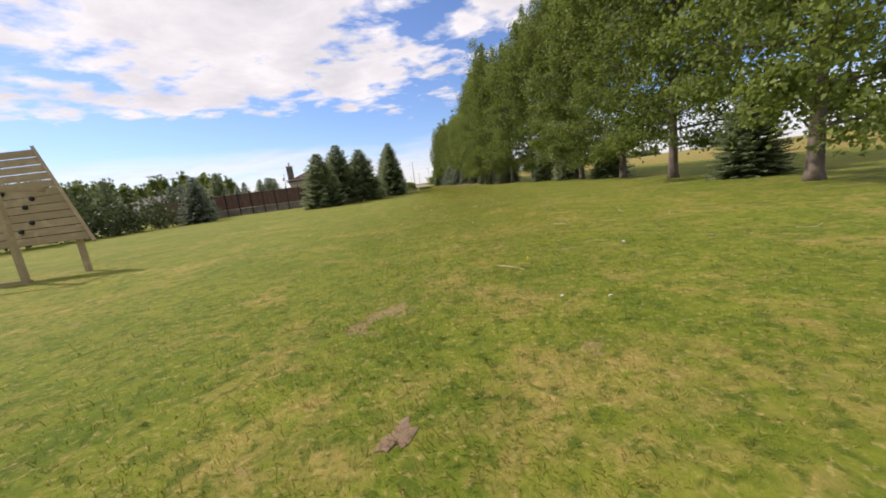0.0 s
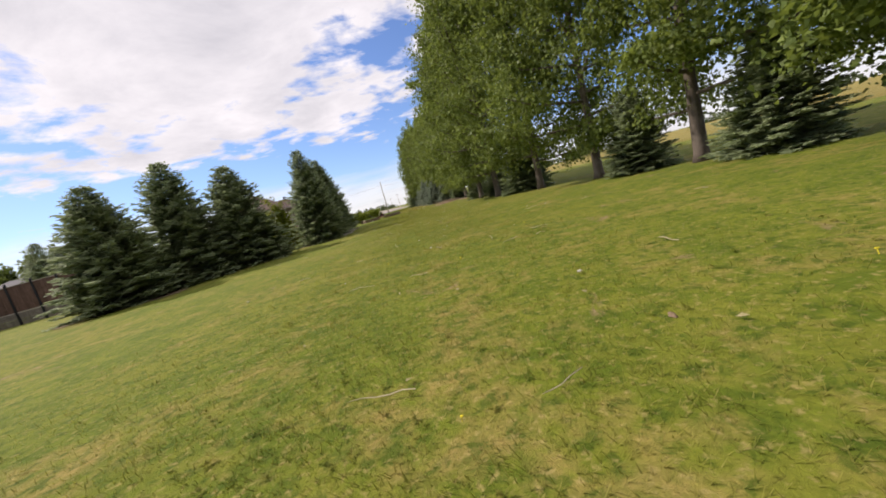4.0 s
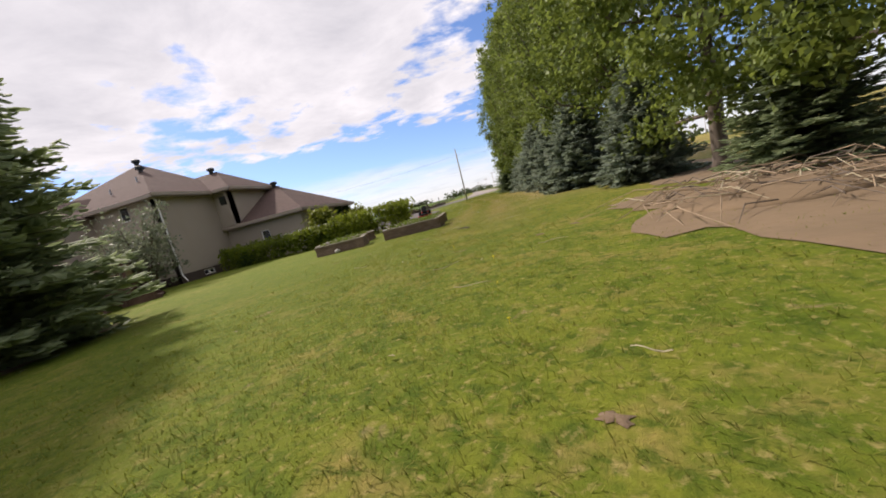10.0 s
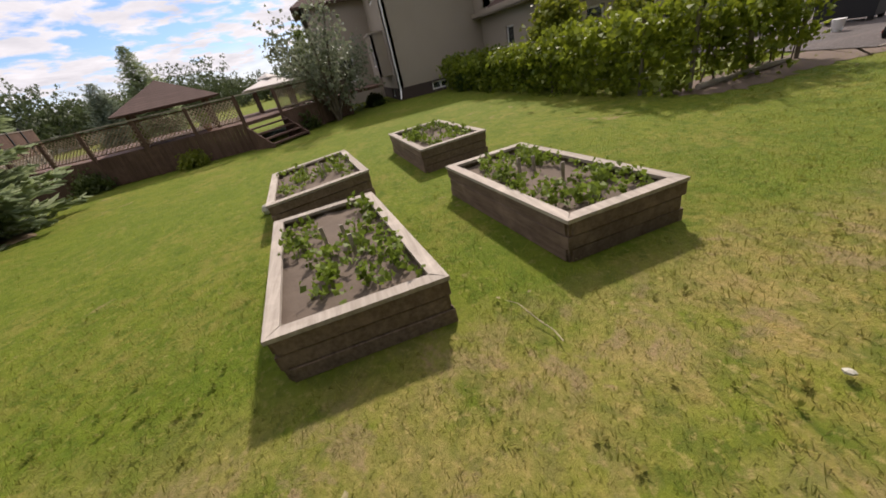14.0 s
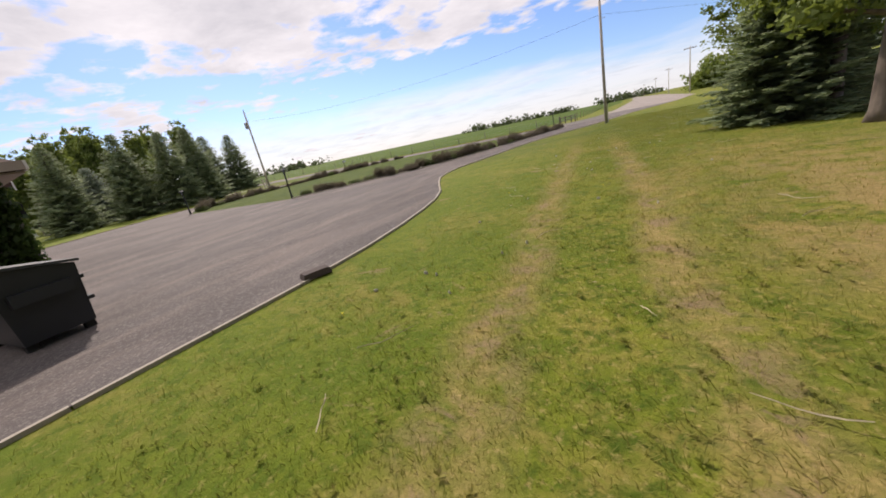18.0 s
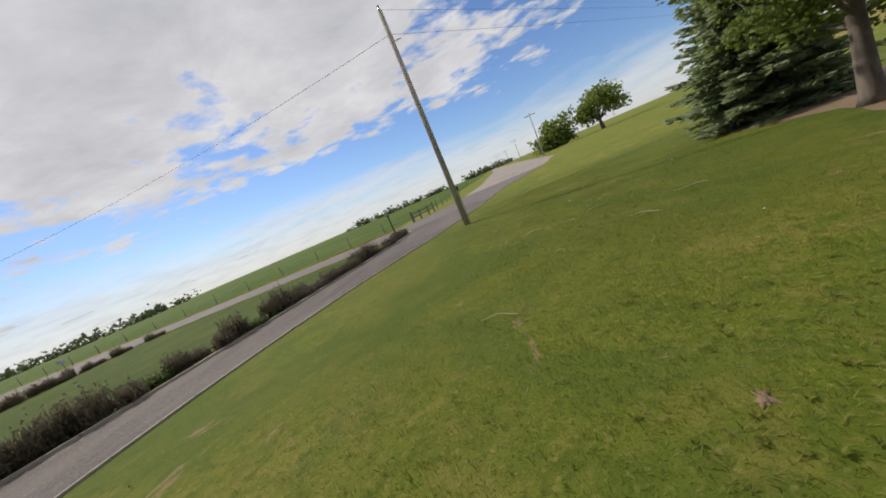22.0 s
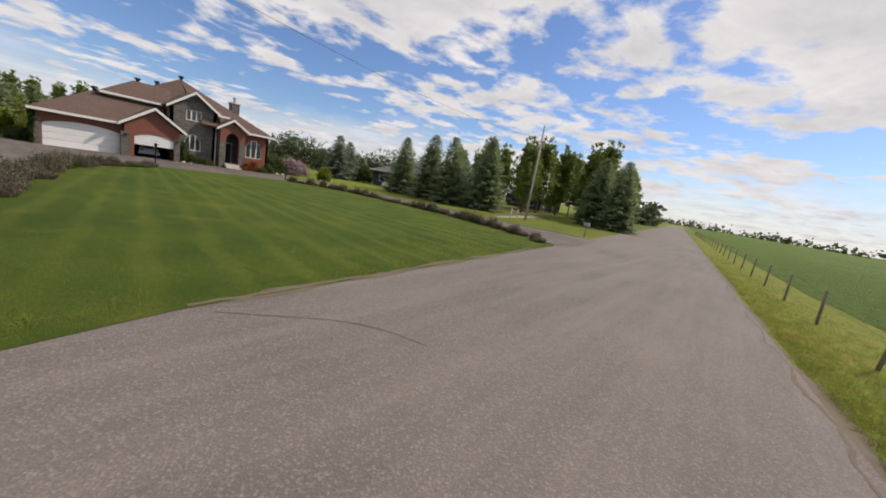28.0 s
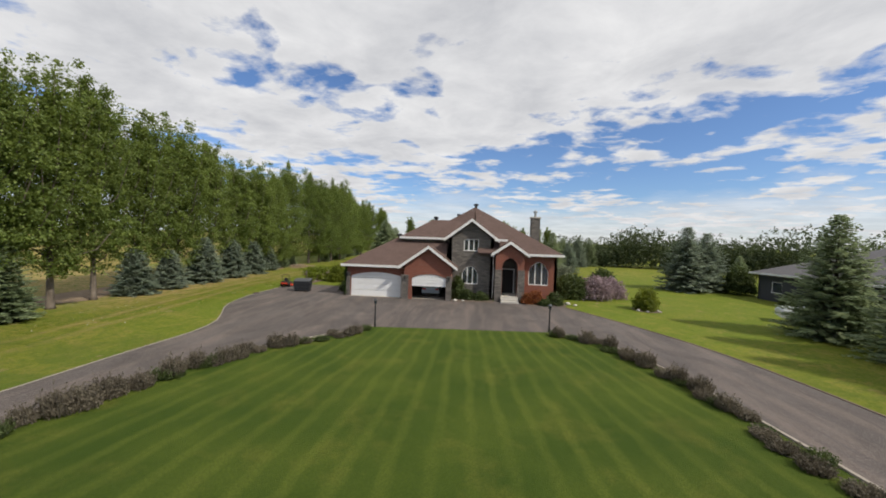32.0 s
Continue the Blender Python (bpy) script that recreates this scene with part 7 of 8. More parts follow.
mower()
bk = thing("plastic_bucket", (-14.6, 2.9, 0.02), "white plastic bucket on the asphalt beside the mower", "bucket")
part("pail", Shape().lathe([(0.11, 0), (0.14, 0.3), (0.15, 0.31)], 14), "paper", bk)

# ---- car inside the open garage ----
car = thing("car", (-1.4, 3.2, 0.03), "white car parked inside the open garage", "car")
part("body", Shape().box(-0.85, -1.9, 0.3, 0.85, 2.2, 0.85, taper=0.1), "carwhite", car)
part("cabin", Shape().box(-0.74, -1.2, 0.82, 0.74, 1.2, 1.38, taper=0.26), "carwhite", car)
part("rear_window", Shape().plate([(-0.52, -1.19, 0.95), (0.52, -1.19, 0.95), (0.46, -0.98, 1.3), (-0.46, -0.98, 1.3)], 0.01), "glass", car)
part("bumper", Shape().box(-0.84, -2.0, 0.32, 0.84, -1.86, 0.55, taper=0.02), "carwhite", car)
for sx in (-1, 1):
    part("tail_light", Shape().box(sx * 0.6 - 0.16, -1.90, 0.62, sx * 0.6 + 0.16, -1.83, 0.76), "orange", car)
    for yy in (-1.2, 1.4):
        part("tyre", Shape().lathe([(0.2, -0.1), (0.3, -0.1), (0.32, 0), (0.3, 0.1), (0.2, 0.1)], 14), "rubber", car, at=pose(sx * 0.76, yy, 0.32, 0, 90, 0))

# ---- deck, gazebo and play frame ----
def lattice(parent, p, q, z0, z1, step=0.11):
    p, q = Vector((*p, 0)), Vector((*q, 0))
    L = (q - p).length
    d = (q - p).normalized()
    n = Vector((-d.y, d.x, 0))
    h = z1 - z0
    panel = part("lattice_panel", Shape().box(0, -0.02, z0 - 0.03, L, 0.02, z0, Matrix.Translation(p) @ Matrix.Rotation(math.atan2(d.y, d.x), 4, "Z")).box(0, -0.02, z1, L, 0.02, z1 + 0.04, Matrix.Translation(p) @ Matrix.Rotation(math.atan2(d.y, d.x), 4, "Z")), "deckwood", parent)
    for sgn in (-1, 1):
        s = Shape()
        k = -h
        while k < L:
            a0, a1 = max(k, 0.0), min(k + h, L)
            if a1 - a0 > 0.03:
                if sgn > 0:
                    u, v = (a0, z0 + (a0 - k)), (a1, z0 + (a1 - k))
                else:
                    u, v = (a0, z1 - (a0 - k)), (a1, z1 - (a1 - k))
                o = n * 0.006 * sgn
                s.tube([p + d * u[0] + o + Vector((0, 0, u[1])), p + d * v[0] + o + Vector((0, 0, v[1]))], 0.014, 4)
            k += step
        part("slats", s, "lattice", panel)


def build_deck():
    dk = thing("deck", (0, 0, 0), "raised brown timber deck with skirt boards, lattice rail and steps", "deck")
    face = [(-3.4, 15.6), (-6.0, 18.4), (-7.2, 19.6), (-7.4, 24.4), (-5.6, 30.0)]
    top = 0.95
    part("platform", Shape().slab([(-3.2, 15.6), (-3.2, 13.8), (-0.4, 13.8), (-0.4, 30.0), (-5.4, 29.9), (-7.2, 24.4), (-7.0, 19.7), (-5.9, 18.6)][::-1], top - 0.12, top), "deckwood", dk)
    for p, q in zip(face, face[1:]):
        L = math.dist(p, q)
        a = math.atan2(q[1] - p[1], q[0] - p[0])
        n = max(1, int(L / 0.145))
        m = Matrix.Translation((*p, 0)) @ Matrix.Rotation(a, 4, "Z")
        gap = (p == (-6.0, 18.4))
        for i in range(n):
            if gap:
                continue
            s = Shape().box(L * i / n + 0.004, -0.012, 0.02, L * (i + 1) / n - 0.004, 0.012, top - 0.01, m)
            part("skirt_board", s, "deckwood", dk)
        k = max(1, round(L / 1.6))
        for i in range(k + 1):
            s = Shape().box(L * i / k - 0.05, -0.05, 0, L * i / k + 0.05, 0.05, top + 0.95, m)
            part("rail_post", s, "deckwood", dk)
        part("hand_rail", Shape().box(0, -0.06, top + 0.9, L, 0.06, top + 0.94, m), "cappale", dk, "bleached hand rail")
        if not gap:
            lattice(dk, p, q, top + 0.12, top + 0.82, 0.13)
    a, b = Vector((-6.0, 18.4)), Vector((-7.2, 19.6))
    dirn = (b - a).normalized()
    nrm = Vector((-dirn.y, dirn.x))
    if nrm.x > 0:
        nrm = -nrm
    for i in range(4):
        z = top - 0.02 - 0.2 * (i + 1)
        o = nrm * (0.27 * i)
        s = Shape()
        c = [a + o, b + o, b + o + nrm * 0.29, a + o + nrm * 0.29]
        s.add([(*q, z - 0.05) for q in c] + [(*q, z) for q in c], [(3, 2, 1, 0), (4, 5, 6, 7), (0, 1, 5, 4), (1, 2, 6, 5), (2, 3, 7, 6), (3, 0, 4, 7)])
        part("step", s, "deckwood", dk)
    for e in (a, b):
        s = Shape()
        f = e + nrm * 1.15
        s.add([(*e, 0.0), (*f, 0.0), (*f, 0.12), (*e, top - 0.1), (*(e + dirn * 0.05), 0.0), (*(f + dirn * 0.05), 0.0), (*(f + dirn * 0.05), 0.12), (*(e + dirn * 0.05), top - 0.1)], [(0, 1, 2, 3), (7, 6, 5, 4), (0, 3, 7, 4), (3, 2, 6, 7), (2, 1, 5, 6), (1, 0, 4, 5)])
        part("stringer", s, "deckwood", dk)
    return dk


build_deck()


def gazebo(cx, cy, w, d, z0, hpost, hroof, mat, label, rz=0.0):
    g = thing("gazebo", (cx, cy, z0), label, "gazebo", rz=rz)
    for x in (-1, 0, 1):
        for y in (-1, 1):
            part("post", Shape().box(x * w / 2 - 0.06, y * d / 2 - 0.06, 0, x * w / 2 + 0.06, y * d / 2 + 0.06, hpost), "deckwood", g)
    e = 0.45
    c = [(-w / 2 - e, -d / 2 - e, hpost), (w / 2 + e, -d / 2 - e, hpost), (w / 2 + e, d / 2 + e, hpost), (-w / 2 - e, d / 2 + e, hpost)]
    for i in range(4):
        part("roof_slope", Shape().plate([c[i], c[(i + 1) % 4], (0, 0, hpost + hroof)], 0.06), mat, g)
    for y in (-d / 2, d / 2):
        part("beam", Shape().box(-w / 2 - 0.1, y - 0.05, hpost - 0.2, w / 2 + 0.1, y + 0.05, hpost), "deckwood", g)
    for y in (-d / 2, d / 2):
        part("rail", Shape().box(-w / 2, y - 0.03, 0.85, w / 2, y + 0.03, 0.92), "deckwood", g)
    return g


gazebo(-5.2, 22.3, 2.5, 2.5, 0.95, 1.12, 0.9, "shingle", "brown-roofed timber gazebo standing on the deck", 18)
gc = gazebo(-1.9, 18.9, 1.7, 1.6, 0.95, 1.05, 0.35, "canvas", "garden canopy with a pale two-tier cloth roof", 12)
part("cap", Shape().lathe([(0.50, 1.36), (0.48, 1.40), (0.05, 1.56)], 4), "canvas", gc, "small raised cloth cap")
um = thing("garden_umbrella", (-2.6, 17.2, 0.95), "pale round garden umbrella on a brown pole", "umbrella")
part("pole", Shape().tube([(0, 0, 0), (0, 0, 1.45)], 0.03, 8), "deckwood", um)
part("canopy", Shape().lathe([(0.45, 1.36), (0.46, 1.38), (0.25, 1.45), (0.04, 1.50)], 12), "canvas", um)
for x, y in ((-6.9, 21.0), (-6.9, 23.2)):
    pt = thing("flower_pot", (x + 0.5, y, 0.95), "clay flower pot with a small plant on the deck edge", "pot")
    part("pot", Shape().lathe([(0.1, 0), (0.15, 0.24), (0.17, 0.26)], 12), "terracotta", pt)
    st, lv = bush_meshes(900 + int(y), 0.4, 0.4, 0.5, 0.06, 60, "veg", 3)
    tagged(part("plant", lv, "", pt, at=pose(0, 0, 0.2)), kind="stuff")

# tall brown panel fence on a plank base behind the deck
pf = thing("panel_fence", (0, 0, 0), "tall brown board fence on a grey plank base", "fence")
F = [(-5.6, 30.0), (-5.9, 34.0), (-6.1, 38.0), (-1.0, 38.9), (4.0, 39.6), (9.0, 40.2), (14.0, 40.9), (20.0, 41.8)]
for p, q in zip(F, F[1:]):
    L = math.dist(p, q)
    m = Matrix.Translation((*p, 0)) @ Matrix.Rotation(math.atan2(q[1] - p[1], q[0] - p[0]), 4, "Z")
    n = int(L / 0.24)
    for i in range(n):
        part("board", Shape().box(L * i / n + 0.003, -0.012, 1.04, L * (i + 1) / n - 0.003, 0.012, 3.05, m), "deckwood", pf)
    k = 3
    for t in range(k):
        part("post", Shape().box(L * t / k - 0.07, -0.07, 0, L * t / k + 0.07, 0.07, 3.2, m), "black", pf)
        part("post_cap", Shape().lathe([(0.05, 0), (0.09, 0.04), (0.07, 0.12), (0.02, 0.16)], 8, m @ Vector((L * t / k, 0, 3.2))), "black", pf)
    for i in range(4):
        part("base_plank", Shape().box(0, -0.035, 0.02 + 0.23 * i, L, -0.005, 0.24 + 0.23 * i, m), "postwood", pf, "grey weathered plank")
    part("bottom_rail", Shape().box(0, -0.06, 0.945, L, 0.05, 1.03, m), "cappale", pf, "bleached rail")
    part("top_rail", Shape().box(0, -0.06, 3.05, L, 0.06, 3.11, m), "cappale", pf, "bleached rail")


def play_frame():
    pl = thing("play_frame", (-5.0, 83.0, 0), "yellow timber climbing wall with dark holds on a play frame", "play frame")
    # sloping-sided board wall
    n = 12
    z0, z1 = 0.95, 3.62
    for i in range(n):
        u0, u1 = i / n + 0.004, (i + 1) / n - 0.004
        za, zb = z0 + (z1 - z0) * u0, z0 + (z1 - z0) * u1
        xa, xb = -2.0 + 1.25 * u0, -2.0 + 1.25 * u1
        part("board", Shape().add([(xa, 0.30 - 0.5 * u0, za), (2.4, 0.30 - 0.5 * u0, za), (2.4, 0.30 - 0.5 * u1, zb), (xb, 0.30 - 0.5 * u1, zb), (xa, 0.26 - 0.5 * u0, za), (2.4, 0.26 - 0.5 * u0, za), (2.4, 0.26 - 0.5 * u1, zb), (xb, 0.26 - 0.5 * u1, zb)],
             [(0, 1, 2, 3), (7, 6, 5, 4), (0, 4, 5, 1), (1, 5, 6, 2), (2, 6, 7, 3), (3, 7, 4, 0)]), "playwood", pl)
    part("edge_board", Shape().tube([(-2.08, 0.36, z0 - 0.08), (-0.75, -0.18, z1 + 0.06)], 0.055, 4), "playwood", pl)
    part("leg", Shape().box(-0.95, 1.20, 0, -0.83, 1.32, 2.55), "playwood", pl)
    part("leg", Shape().box(2.0, 1.20, 0, 2.12, 1.32, 2.55), "playwood", pl)
    part("leg", Shape().box(-1.55, 0.08, 0, -1.43, 0.20, 1.1), "playwood", pl)
    part("leg", Shape().box(2.2, -0.1, 0, 2.32, 0.02, 3.4), "playwood", pl)
    part("crossbeam", Shape().box(-0.95, 1.22, 2.55, 2.12, 1.30, 2.67), "playwood", pl)
    part("crossbeam", Shape().box(-0.92, -0.1, 2.40, -0.86, 1.25, 2.50), "playwood", pl)
    part("ground_sill", Shape().box(-0.95, 1.14, 0.0, 2.12, 1.22, 0.10), "playwood", pl)
    rr = random.Random(4)
    for i in range(9):
        u = 0.15 + 0.75 * i / 9
        part("climbing_hold", Shape().lathe([(0.07, 0), (0.06, 0.05), (0.02, 0.07)], 8), "black", pl, at=pose(rr.uniform(-0.7, 1.6), 0.31 - 0.5 * u, z0 + (z1 - z0) * u, -80, 0, 0))
    return pl


play_frame()

# ---- neighbouring houses ----
def bungalow(cx, cy, w, d, h, roofh, wall, roof, label, rz=0.0):
    b = thing("bungalow", (cx, cy, 0), label, "house", rz=rz)
    for (p, q, holes) in (((-w / 2, -d / 2), (w / 2, -d / 2), [(1.2, 2.6, 0.9, 2.1), (w - 5, w - 1.2, 0.05, 2.2)]), ((w / 2, -d / 2), (w / 2, d / 2), []), ((w / 2, d / 2), (-w / 2, d / 2), []), ((-w / 2, d / 2), (-w / 2, -d / 2), [(1.5, 2.7, 0.9, 2.1), (d - 3, d - 1.5, 0.9, 2.1)])):
        part("wall", wall_shape(p, q, 0, h, 0.2, holes), wall, b)
        for k in holes:
            window_part(b, frame_at(p, q), *k)
    e = 0.6
    r = min(w, d) / 2 + e
    c = [(-w / 2 - e, -d / 2 - e, h), (w / 2 + e, -d / 2 - e, h), (w / 2 + e, d / 2 + e, h), (-w / 2 - e, d / 2 + e, h)]
    k = (w - d) / 2 if w > d else 0.4
    r0, r1 = (-k, 0, h + roofh), (k, 0, h + roofh)
    for f in ([c[0], c[1], r1, r0], [c[1], c[2], r1], [c[2], c[3], r0, r1], [c[3], c[0], r0]):
        part("roof_slope", Shape().plate(f, 0.12), roof, b)
    for p, q in zip(c, c[1:] + c[:1]):
        eave(b, p[:2], q[:2], h + 0.02)
    part("roof_vent", Shape().lathe([(0.12, 0), (0.12, 0.3), (0.2, 0.32), (0.18, 0.42)], 8, (1.5, -1.6, h + roofh * 0.7)), "black", b)
    return b


bungalow(43.5, 4.5, 17, 13, 2.9, 3.2, "slate", "shingle_grey", "low dark grey bungalow with a broad grey hip roof", 6)
bungalow(60, 62, 14, 9, 4.2, 2.0, "whitewall", "shingle_grey", "white house far beyond the gardens", 0)
bungalow(72, -6, 12, 9, 3.0, 2.2, "slate", "shingle_grey", "dark house far behind the trees", 0)

# parked pickup far off by the east drive
pk = thing("pickup_truck", (28.5, -4.0, 0.0), "silver pickup truck parked on the neighbouring lawn", "truck", rz=62)
part("body", Shape().box(-0.95, -2.8, 0.45, 0.95, 2.75, 0.98, taper=0.05), "carwhite", pk)
part("hood", Shape().box(-0.86, 1.15, 0.97, 0.86, 2.65, 1.14, taper=0.10), "carwhite", pk)
part("cab", Shape().box(-0.88, -1.0, 0.97, 0.88, 1.25, 1.82, taper=0.20), "carwhite", pk)
for sx in (-1, 1):
    part("bed_wall", Shape().box(sx * 0.90 - 0.05, -2.75, 0.97, sx * 0.90 + 0.05, -1.0, 1.28), "carwhite", pk)
    part("side_window", Shape().plate([(sx * 0.835, -0.75, 1.18), (sx * 0.835, 0.95, 1.18), (sx * 0.735, 0.75, 1.66), (sx * 0.735, -0.62, 1.66)], 0.02), "glass", pk)
    part("headlight", Shape().box(sx * 0.7 - 0.16, 2.68, 0.72, sx * 0.7 + 0.16, 2.77, 0.9), "paper", pk)
    for yy in (-1.75, 1.8):
        part("tyre", Shape().lathe([(0.22, -0.13), (0.37, -0.13), (0.40, 0), (0.37, 0.13), (0.22, 0.13)], 16), "rubber", pk, at=pose(sx * 0.86, yy, 0.40, 0, 90, 0))
part("tailgate", Shape().box(-0.88, -2.82, 0.97, 0.88, -2.74, 1.26), "carwhite", pk)
part("windscreen", Shape().plate([(-0.70, 1.18, 1.16), (0.70, 1.18, 1.16), (0.62, 1.0, 1.70), (-0.62, 1.0, 1.70)], 0.02), "glass", pk)

# front bed stones and ornaments
for x, y, r in ((1.0, -0.55, 0.2), (1.7, -0.4, 0.14), (11.0, 0.2, 0.25), (11.5, -0.3, 0.18), (16.4, -1.2, 0.14), (17.0, -1.5, 0.12), (18.0, -1.4, 0.14), (18.2, -0.7, 0.12)):
    tagged(new("garden_stone", Shape().lathe([(r * 0.5, -0.02), (r, r * 0.3), (r * 0.85, r * 0.7), (r * 0.3, r)], 8).mesh("garden_stone", "stone", True)), "pale rounded stone edging a planting bed", "stone", "garden stones").matrix_basis = pose(x, y, 0, 0, 0, x * 50)
setting("planting_bed", sheet([(0.7, -0.9), (4.4, -0.6), (4.4, 1.25), (0.7, 1.25)], 0.045), "soil", "dark soil of the front planting bed", "bed")
setting("planting_bed_east", sheet([(7.2, -1.2), (10.6, -1.0), (11.0, 1.0), (10.2, 1.25), (7.2, 1.25)], 0.045), "soil", "dark soil of the front planting bed", "bed")
setting("planting_ring", sheet(ring((17.3, -0.7), 1.15, 20), 0.014), "soil", "round bed of dark soil in the lawn", "bed")

# ---- lawn litter ----
rl = random.Random(12)


def lane(t):
    """A point on the strip of lawn that the flight follows; t from 0 to 1."""
    y = 92.0 - 122.0 * t
    return -21.2 + 0.9 * math.sin(t * 9.0) + 3.2 * max(0, 0.28 - t), y


SPOTS = [(-16.0, 92.4, 0.2), (-21.7, 55.1, 0.14), (-21.0, 55.8, 0.09), (-21.9, 56.3, 0.13),
         (-19.5, 55.6, 0.1), (-21.4, 55.0, 0.07), (-23.1, 47.2, 0.14), (-19.0, 46.5, 0.1),
         (-21.8, 41.2, 0.1), (-22.8, 42.0, 0.1), (-22.5, 35.4, 0.1), (-23.0, 32.7, 0.14),
         (-23.2, 24.9, 0.12), (-23.9, 24.5, 0.14), (-20.7, 20.2, 0.1)]


def litter():
    for i in range(190):
        x, y = lane(rl.random())
        x += rl.gauss(0, 2.6)
        a = rl.uniform(0, 6.28)
        L = rl.uniform(0.12, 0.6)
        pts = []
        px, py = x, y
        for k in range(6):
            pts.append((px, py, 0.045 + 0.012 * math.sin(k * 1.3 + i)))
            a += rl.uniform(-0.35, 0.45)
            px += math.cos(a) * L / 5
            py += math.sin(a) * L / 5
        if x > -17.3 and -45 < y < 8:
            continue
        ob = new("dry_twig", Shape().tube(pts, [0.004, 0.005, 0.005, 0.004, 0.004, 0.002], 4).mesh("dry_twig", "twig"))
        tagged(ob, "pale curved dry stem lying on the grass", "twig", "fallen stems")
    leafm = Shape().plate([(0, -0.05, 0), (0.03, 0, 0.012), (0, 0.055, 0), (-0.03, 0, 0.012)], 0.003).mesh("fallen_leaf", "deadleaf")
    fluffm = Shape().lathe([(0.006, 0), (0.032, 0.006), (0.036, 0.022), (0.014, 0.034)], 6).mesh("seed_fluff", "fluff")
    dandm = Shape().lathe([(0.004, 0), (0.004, 0.05), (0.018, 0.055), (0.016, 0.066)], 7).mesh("dandelion_head", "dandelion")
    for name, mesh, n, label, sc in (("fallen_leaf", leafm, 110, "small dead leaf lying on the grass", 0.55), ("seed_fluff", fluffm, 70, "pale tuft of seed fluff on the grass", 0.55), ("dandelion", dandm, 50, "small yellow dandelion in the lawn", 0.6)):
        for i in range(n):
            x, y = lane(rl.random())
            x += rl.gauss(0, 3.0)
            if x > -17.3 and -45 < y < 8:
                continue
            ob = new(name, mesh)
            s = rl.uniform(0.6, 1.5) * sc
            ob.matrix_basis = pose(x, y, 0.03, rl.uniform(-20, 20), rl.uniform(-20, 20), rl.uniform(0, 360)) @ Matrix.Scale(s, 4)
            tagged(ob, label, name.split("_")[-1], name.replace("_", " ") + " litter")
    tagged(new("dead_branch", Shape().tube([(-21.6, 20.9, 0.05), (-21.45, 20.75, 0.06), (-21.2, 20.6, 0.05)], [0.022, 0.02, 0.012], 6).mesh("dead_branch", "bark")), "short dark dead branch on the lawn", "branch")
    tagged(new("sprinkler_block", Shape().box(-0.22, -0.12, 0, 0.22, 0.12, 0.09, taper=0.03).mesh("sprinkler_block", "basement")), "flat dark block lying on the drive edge", "block").matrix_basis = pose(-16.95, -1.4, 0.02, 0, 0, 70)
    for i in range(22):
        t = rl.random()
        y = 8 - 22 * t
        x = -19.6 + rl.gauss(0, 0.9)
        m = Shape()
        r = rl.uniform(0.010, 0.022)
        m.lathe([(r * 0.4, -0.01), (r, 0.01), (r * 0.8, 0.03), (r * 0.2, 0.04)], 6)
        ob = new("pale_stone", m.mesh("pale_stone", "stone"))
        ob.matrix_basis = pose(x, y, 0.0, 0, 0, rl.uniform(0, 360)) @ Matrix.Diagonal((1.6, 0.8, 1, 1))
        tagged(ob, "flat pale stone half sunk in the grass", "stone", "sunken stones")

    spots = SPOTS
    for i in range(22):
        x, y = lane(rl.random())
        spots.append((x + rl.gauss(0, 2.0), y, rl.uniform(0.06, 0.17)))
    for i, (x, y, r) in enumerate(spots):
        if x > -17.6 and -45 < y < 20:
            continue
        s = Shape()
        rim = [(u * q, v * q) for u, v in ragged(0, 0, r * 0.7, r * 0.42, i + 3, 18) for q in (rl.uniform(0.55, 1.25),)]
        s.add([(u, v, 0.004) for u, v in rim] + [(u * 0.55, v * 0.55, 0.016 + 0.004 * math.sin(j * 2.1)) for j, (u, v) in enumerate(rim)] + [(0, 0, 0.012)],
              [(j, (j + 1) % 18, 18 + (j + 1) % 18, 18 + j) for j in range(18)] + [(18 + j, 18 + (j + 1) % 18, 36) for j in range(18)])
        ob = new("bare_soil", s.mesh("bare_soil", "barespot", True))
        ob.matrix_basis = pose(x, y, 0.0, 0, 0, rl.uniform(0, 360))
        tagged(ob, "small bare patch of dry dug soil in the lawn", "soil", "bare soil spots")


litter()


# ---- grass blades near the flight line ----
def in_poly(x, y, poly):
    c = np.zeros(len(x), bool)
    p = np.array(poly)
    for (x0, y0), (x1, y1) in zip(p, np.roll(p, -1, 0)):
        hit = ((y0 > y) != (y1 > y)) & (x < (x1 - x0) * (y - y0) / (y1 - y0 + 1e-12) + x0)
        c ^= hit
    return c


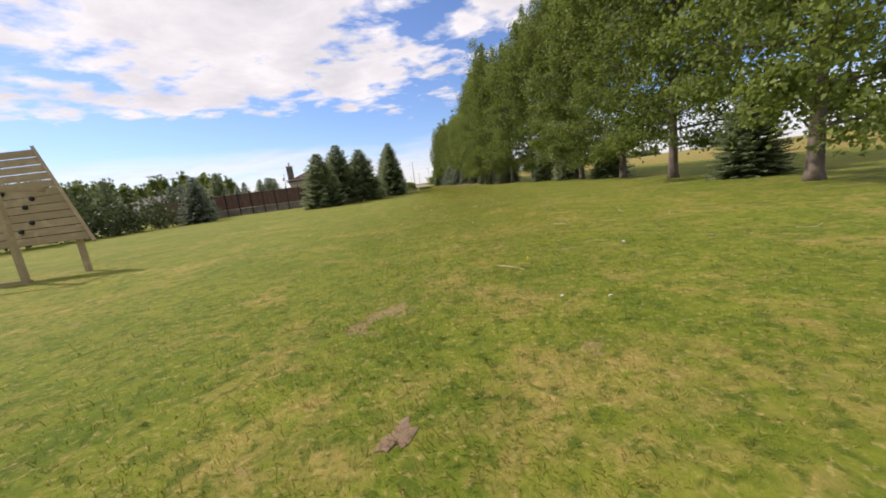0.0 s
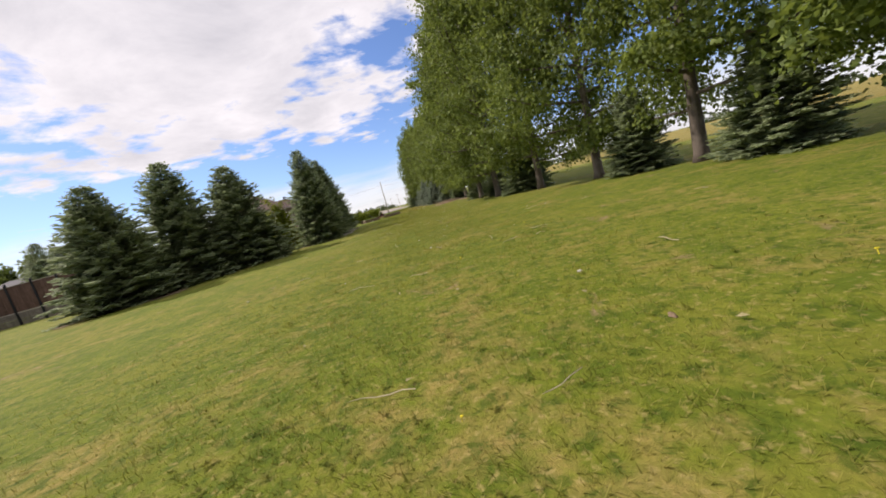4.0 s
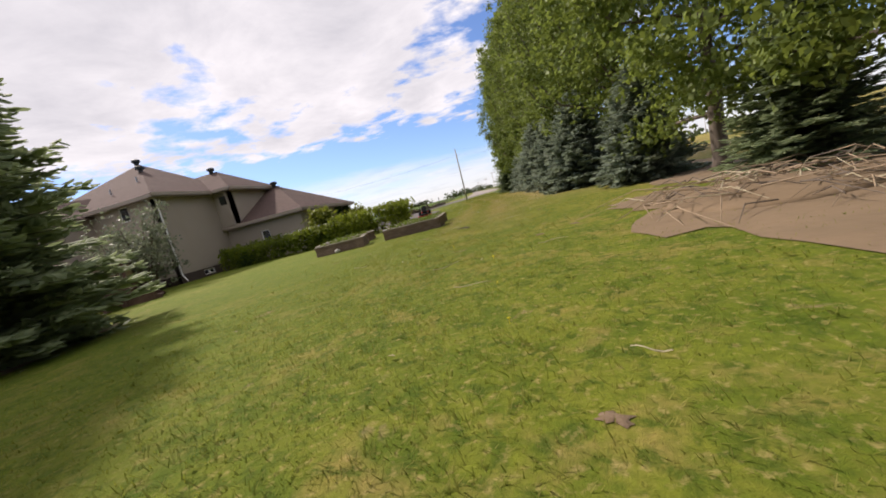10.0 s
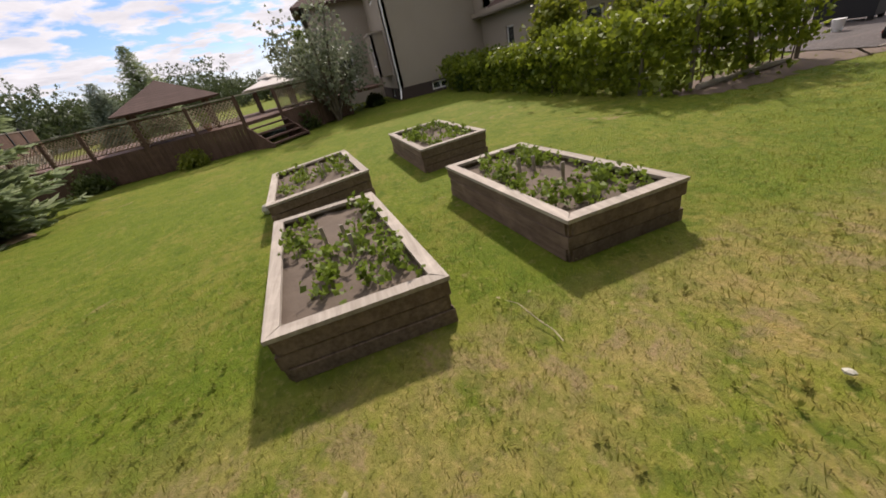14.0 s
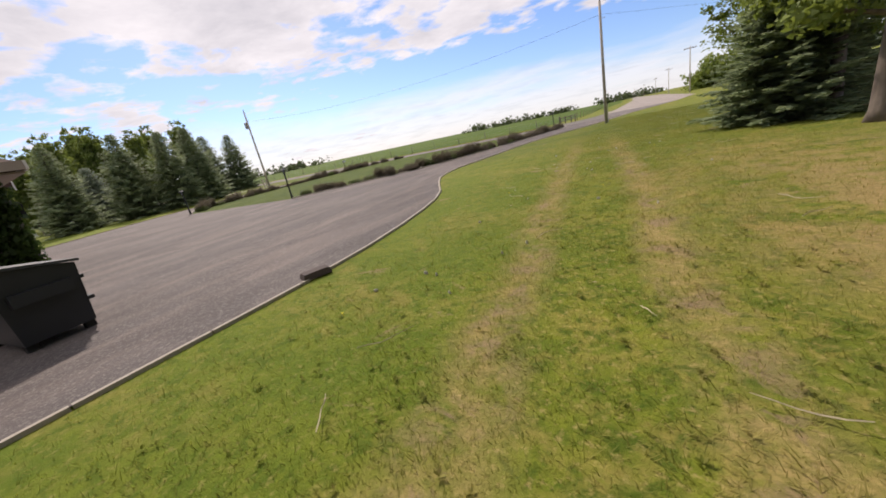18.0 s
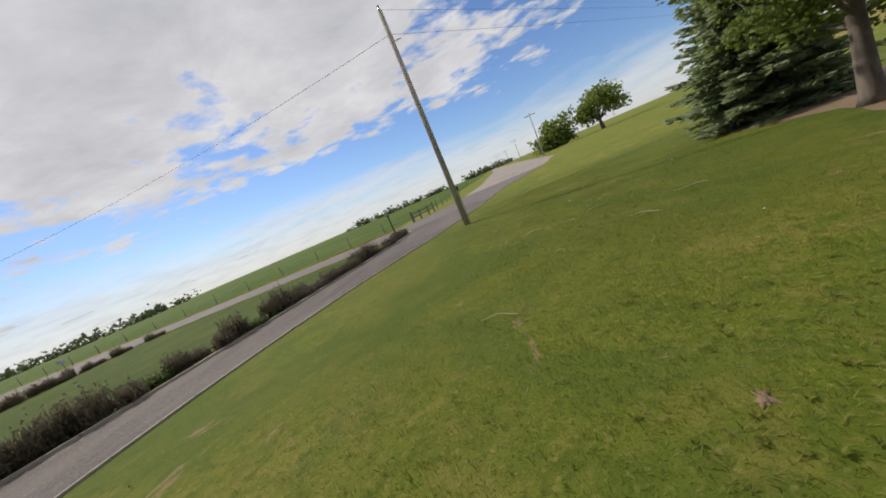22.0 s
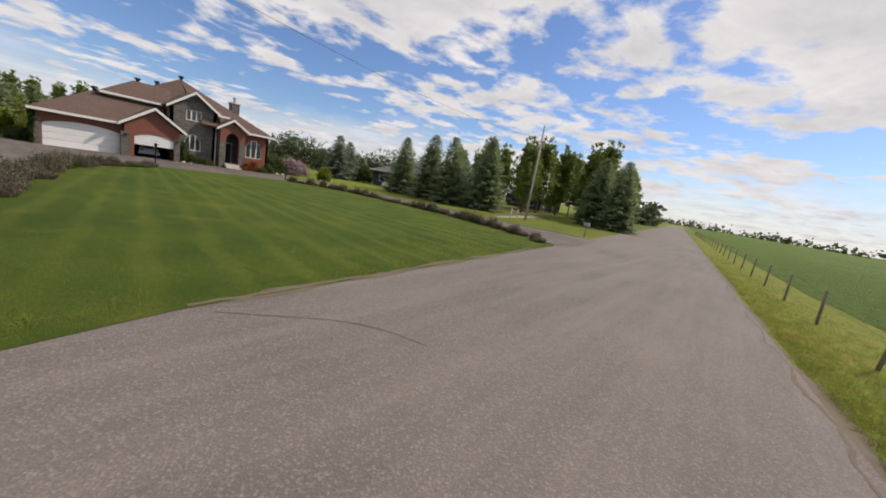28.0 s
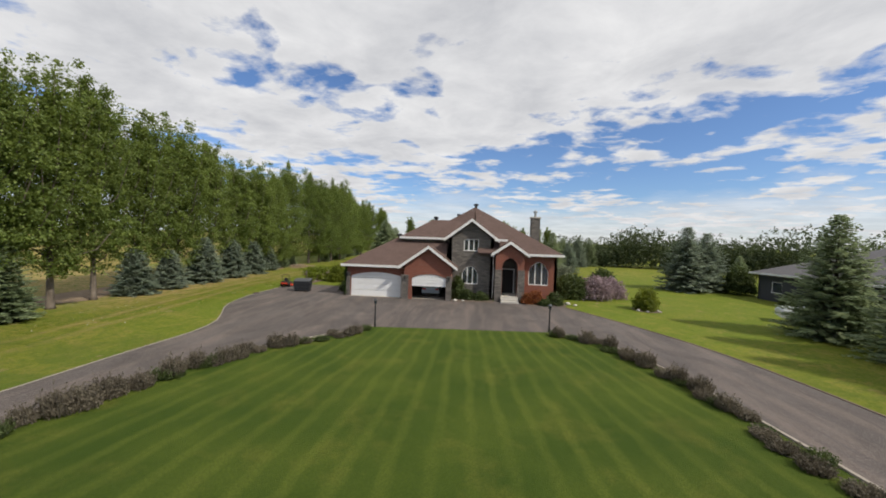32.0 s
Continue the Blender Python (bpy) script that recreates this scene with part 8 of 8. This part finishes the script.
def grass(name, n, xs, ys, blockers, label, mat="blades", h=0.024, along=None, across=None):
    rng = np.random.default_rng(n)
    x, y = xs(rng, n), ys(rng, n)
    if along:
        y = y + along(x)
    if across:
        x = x + across(y)
    ok = np.ones(n, bool)
    for poly in blockers:
        ok &= ~in_poly(x, y, poly)
    x, y = x[ok], y[ok]
    n = len(x)
    tuft = (np.sin(x * 3.1 + np.sin(y * 2.3)) * np.sin(y * 2.7 + np.sin(x * 1.9)) + 1) * 0.5
    clump = np.maximum(0, np.sin(x * 9.7 + 2 * np.sin(y * 4.1)) * np.sin(y * 8.9 + 2 * np.sin(x * 5.3)))
    hh = h * (0.5 + 0.7 * tuft + 0.9 * clump) * rng.uniform(0.5, 1.35, n)
    lean = rng.uniform(0.5, 1.9, n) * hh
    w = rng.uniform(0.0020, 0.0038, n) + 0.012 * hh
    b = rng.uniform(0, 6.283, n)
    p = np.stack([x, y, np.zeros(n)], 1)
    side = np.stack([-np.sin(b) * w, np.cos(b) * w, np.zeros(n)], 1)
    tip = p + np.stack([np.cos(b) * lean, np.sin(b) * lean, hh], 1)
    vs = np.stack([p - side, p + side, tip + side * 0.2, tip - side * 0.2], 1).reshape(-1, 3)
    qs = np.arange(n)[:, None] * 4 + np.array([0, 1, 2, 3])
    tagged(new(name, fast_mesh(name, mat, vs, qs)), label, "grass", kind="stuff")


BLOCK = [drive_out, road_out, [(-20.3, 16.0), (-17.6, 16.2), (-17.6, 17.75), (-20.3, 17.6)], [(-20.1, 13.7), (-17.4, 14.0), (-17.5, 15.45), (-20.1, 15.2)]]
def lane_x(y):
    """The middle of the strip of lawn under the flight."""
    return -20.9 + 0.135 * np.maximum(0, y - 60)


grass("grass", 640000, lambda r, n: r.normal(0, 2.3, n), lambda r, n: r.uniform(-36, 93, n), BLOCK, "short patchy lawn grass", h=0.026, across=lane_x)

grass("grass", 60000, lambda r, n: r.uniform(-11.0, 8.6, n), lambda r, n: 0.08 + r.exponential(1.6, n), BLOCK, "short mown grass along the island edge", "islandblades", 0.045, road_n)
grass("grass", 45000, lambda r, n: -7.0 + r.exponential(14.0, n), lambda r, n: -0.15 - r.exponential(1.3, n), BLOCK, "longer rough grass on the road verge", "blades", 0.07, road_s)


def weeds(n, label):
    """Flat rosettes of broad leaves scattered in patches over the lawn."""
    rng = np.random.default_rng(n)
    y = rng.uniform(-34, 92, n)
    x = lane_x(y) + rng.normal(0, 2.4, n)
    patch = np.sin(x * 0.9 + 1.3 * np.sin(y * 0.41)) * np.sin(y * 0.73 + np.sin(x * 0.6)) + rng.normal(0, 0.25, n)
    ok = patch > 0.15
    for poly in BLOCK:
        ok &= ~in_poly(x, y, poly)
    x, y = x[ok], y[ok]
    m = 9
    c = np.repeat(np.stack([x, y, np.zeros(len(x))], 1), m, 0)
    a = rng.uniform(0, 6.283, len(c))
    size = np.repeat(rng.uniform(0.6, 1.3, len(x)), m) * rng.uniform(0.7, 1.2, len(c))
    up = unit(np.stack([np.cos(a), np.sin(a), rng.uniform(0.15, 0.9, len(c))], 1))
    flat = np.stack([-np.sin(a), np.cos(a), np.zeros(len(c))], 1)
    nrm = unit(np.cross(up, flat))
    ln = 0.036 * size
    vs, qs = leaf_quads(c + up * ln[:, None] * 0.55 + np.array([0, 0, 0.012]), nrm, up, ln * 0.42, ln, 0.15)
    tagged(new("weeds", fast_mesh("weeds", "blades", vs, qs)), label, "weeds", kind="stuff")


weeds(9000, "small broad-leaved green weeds in the lawn")
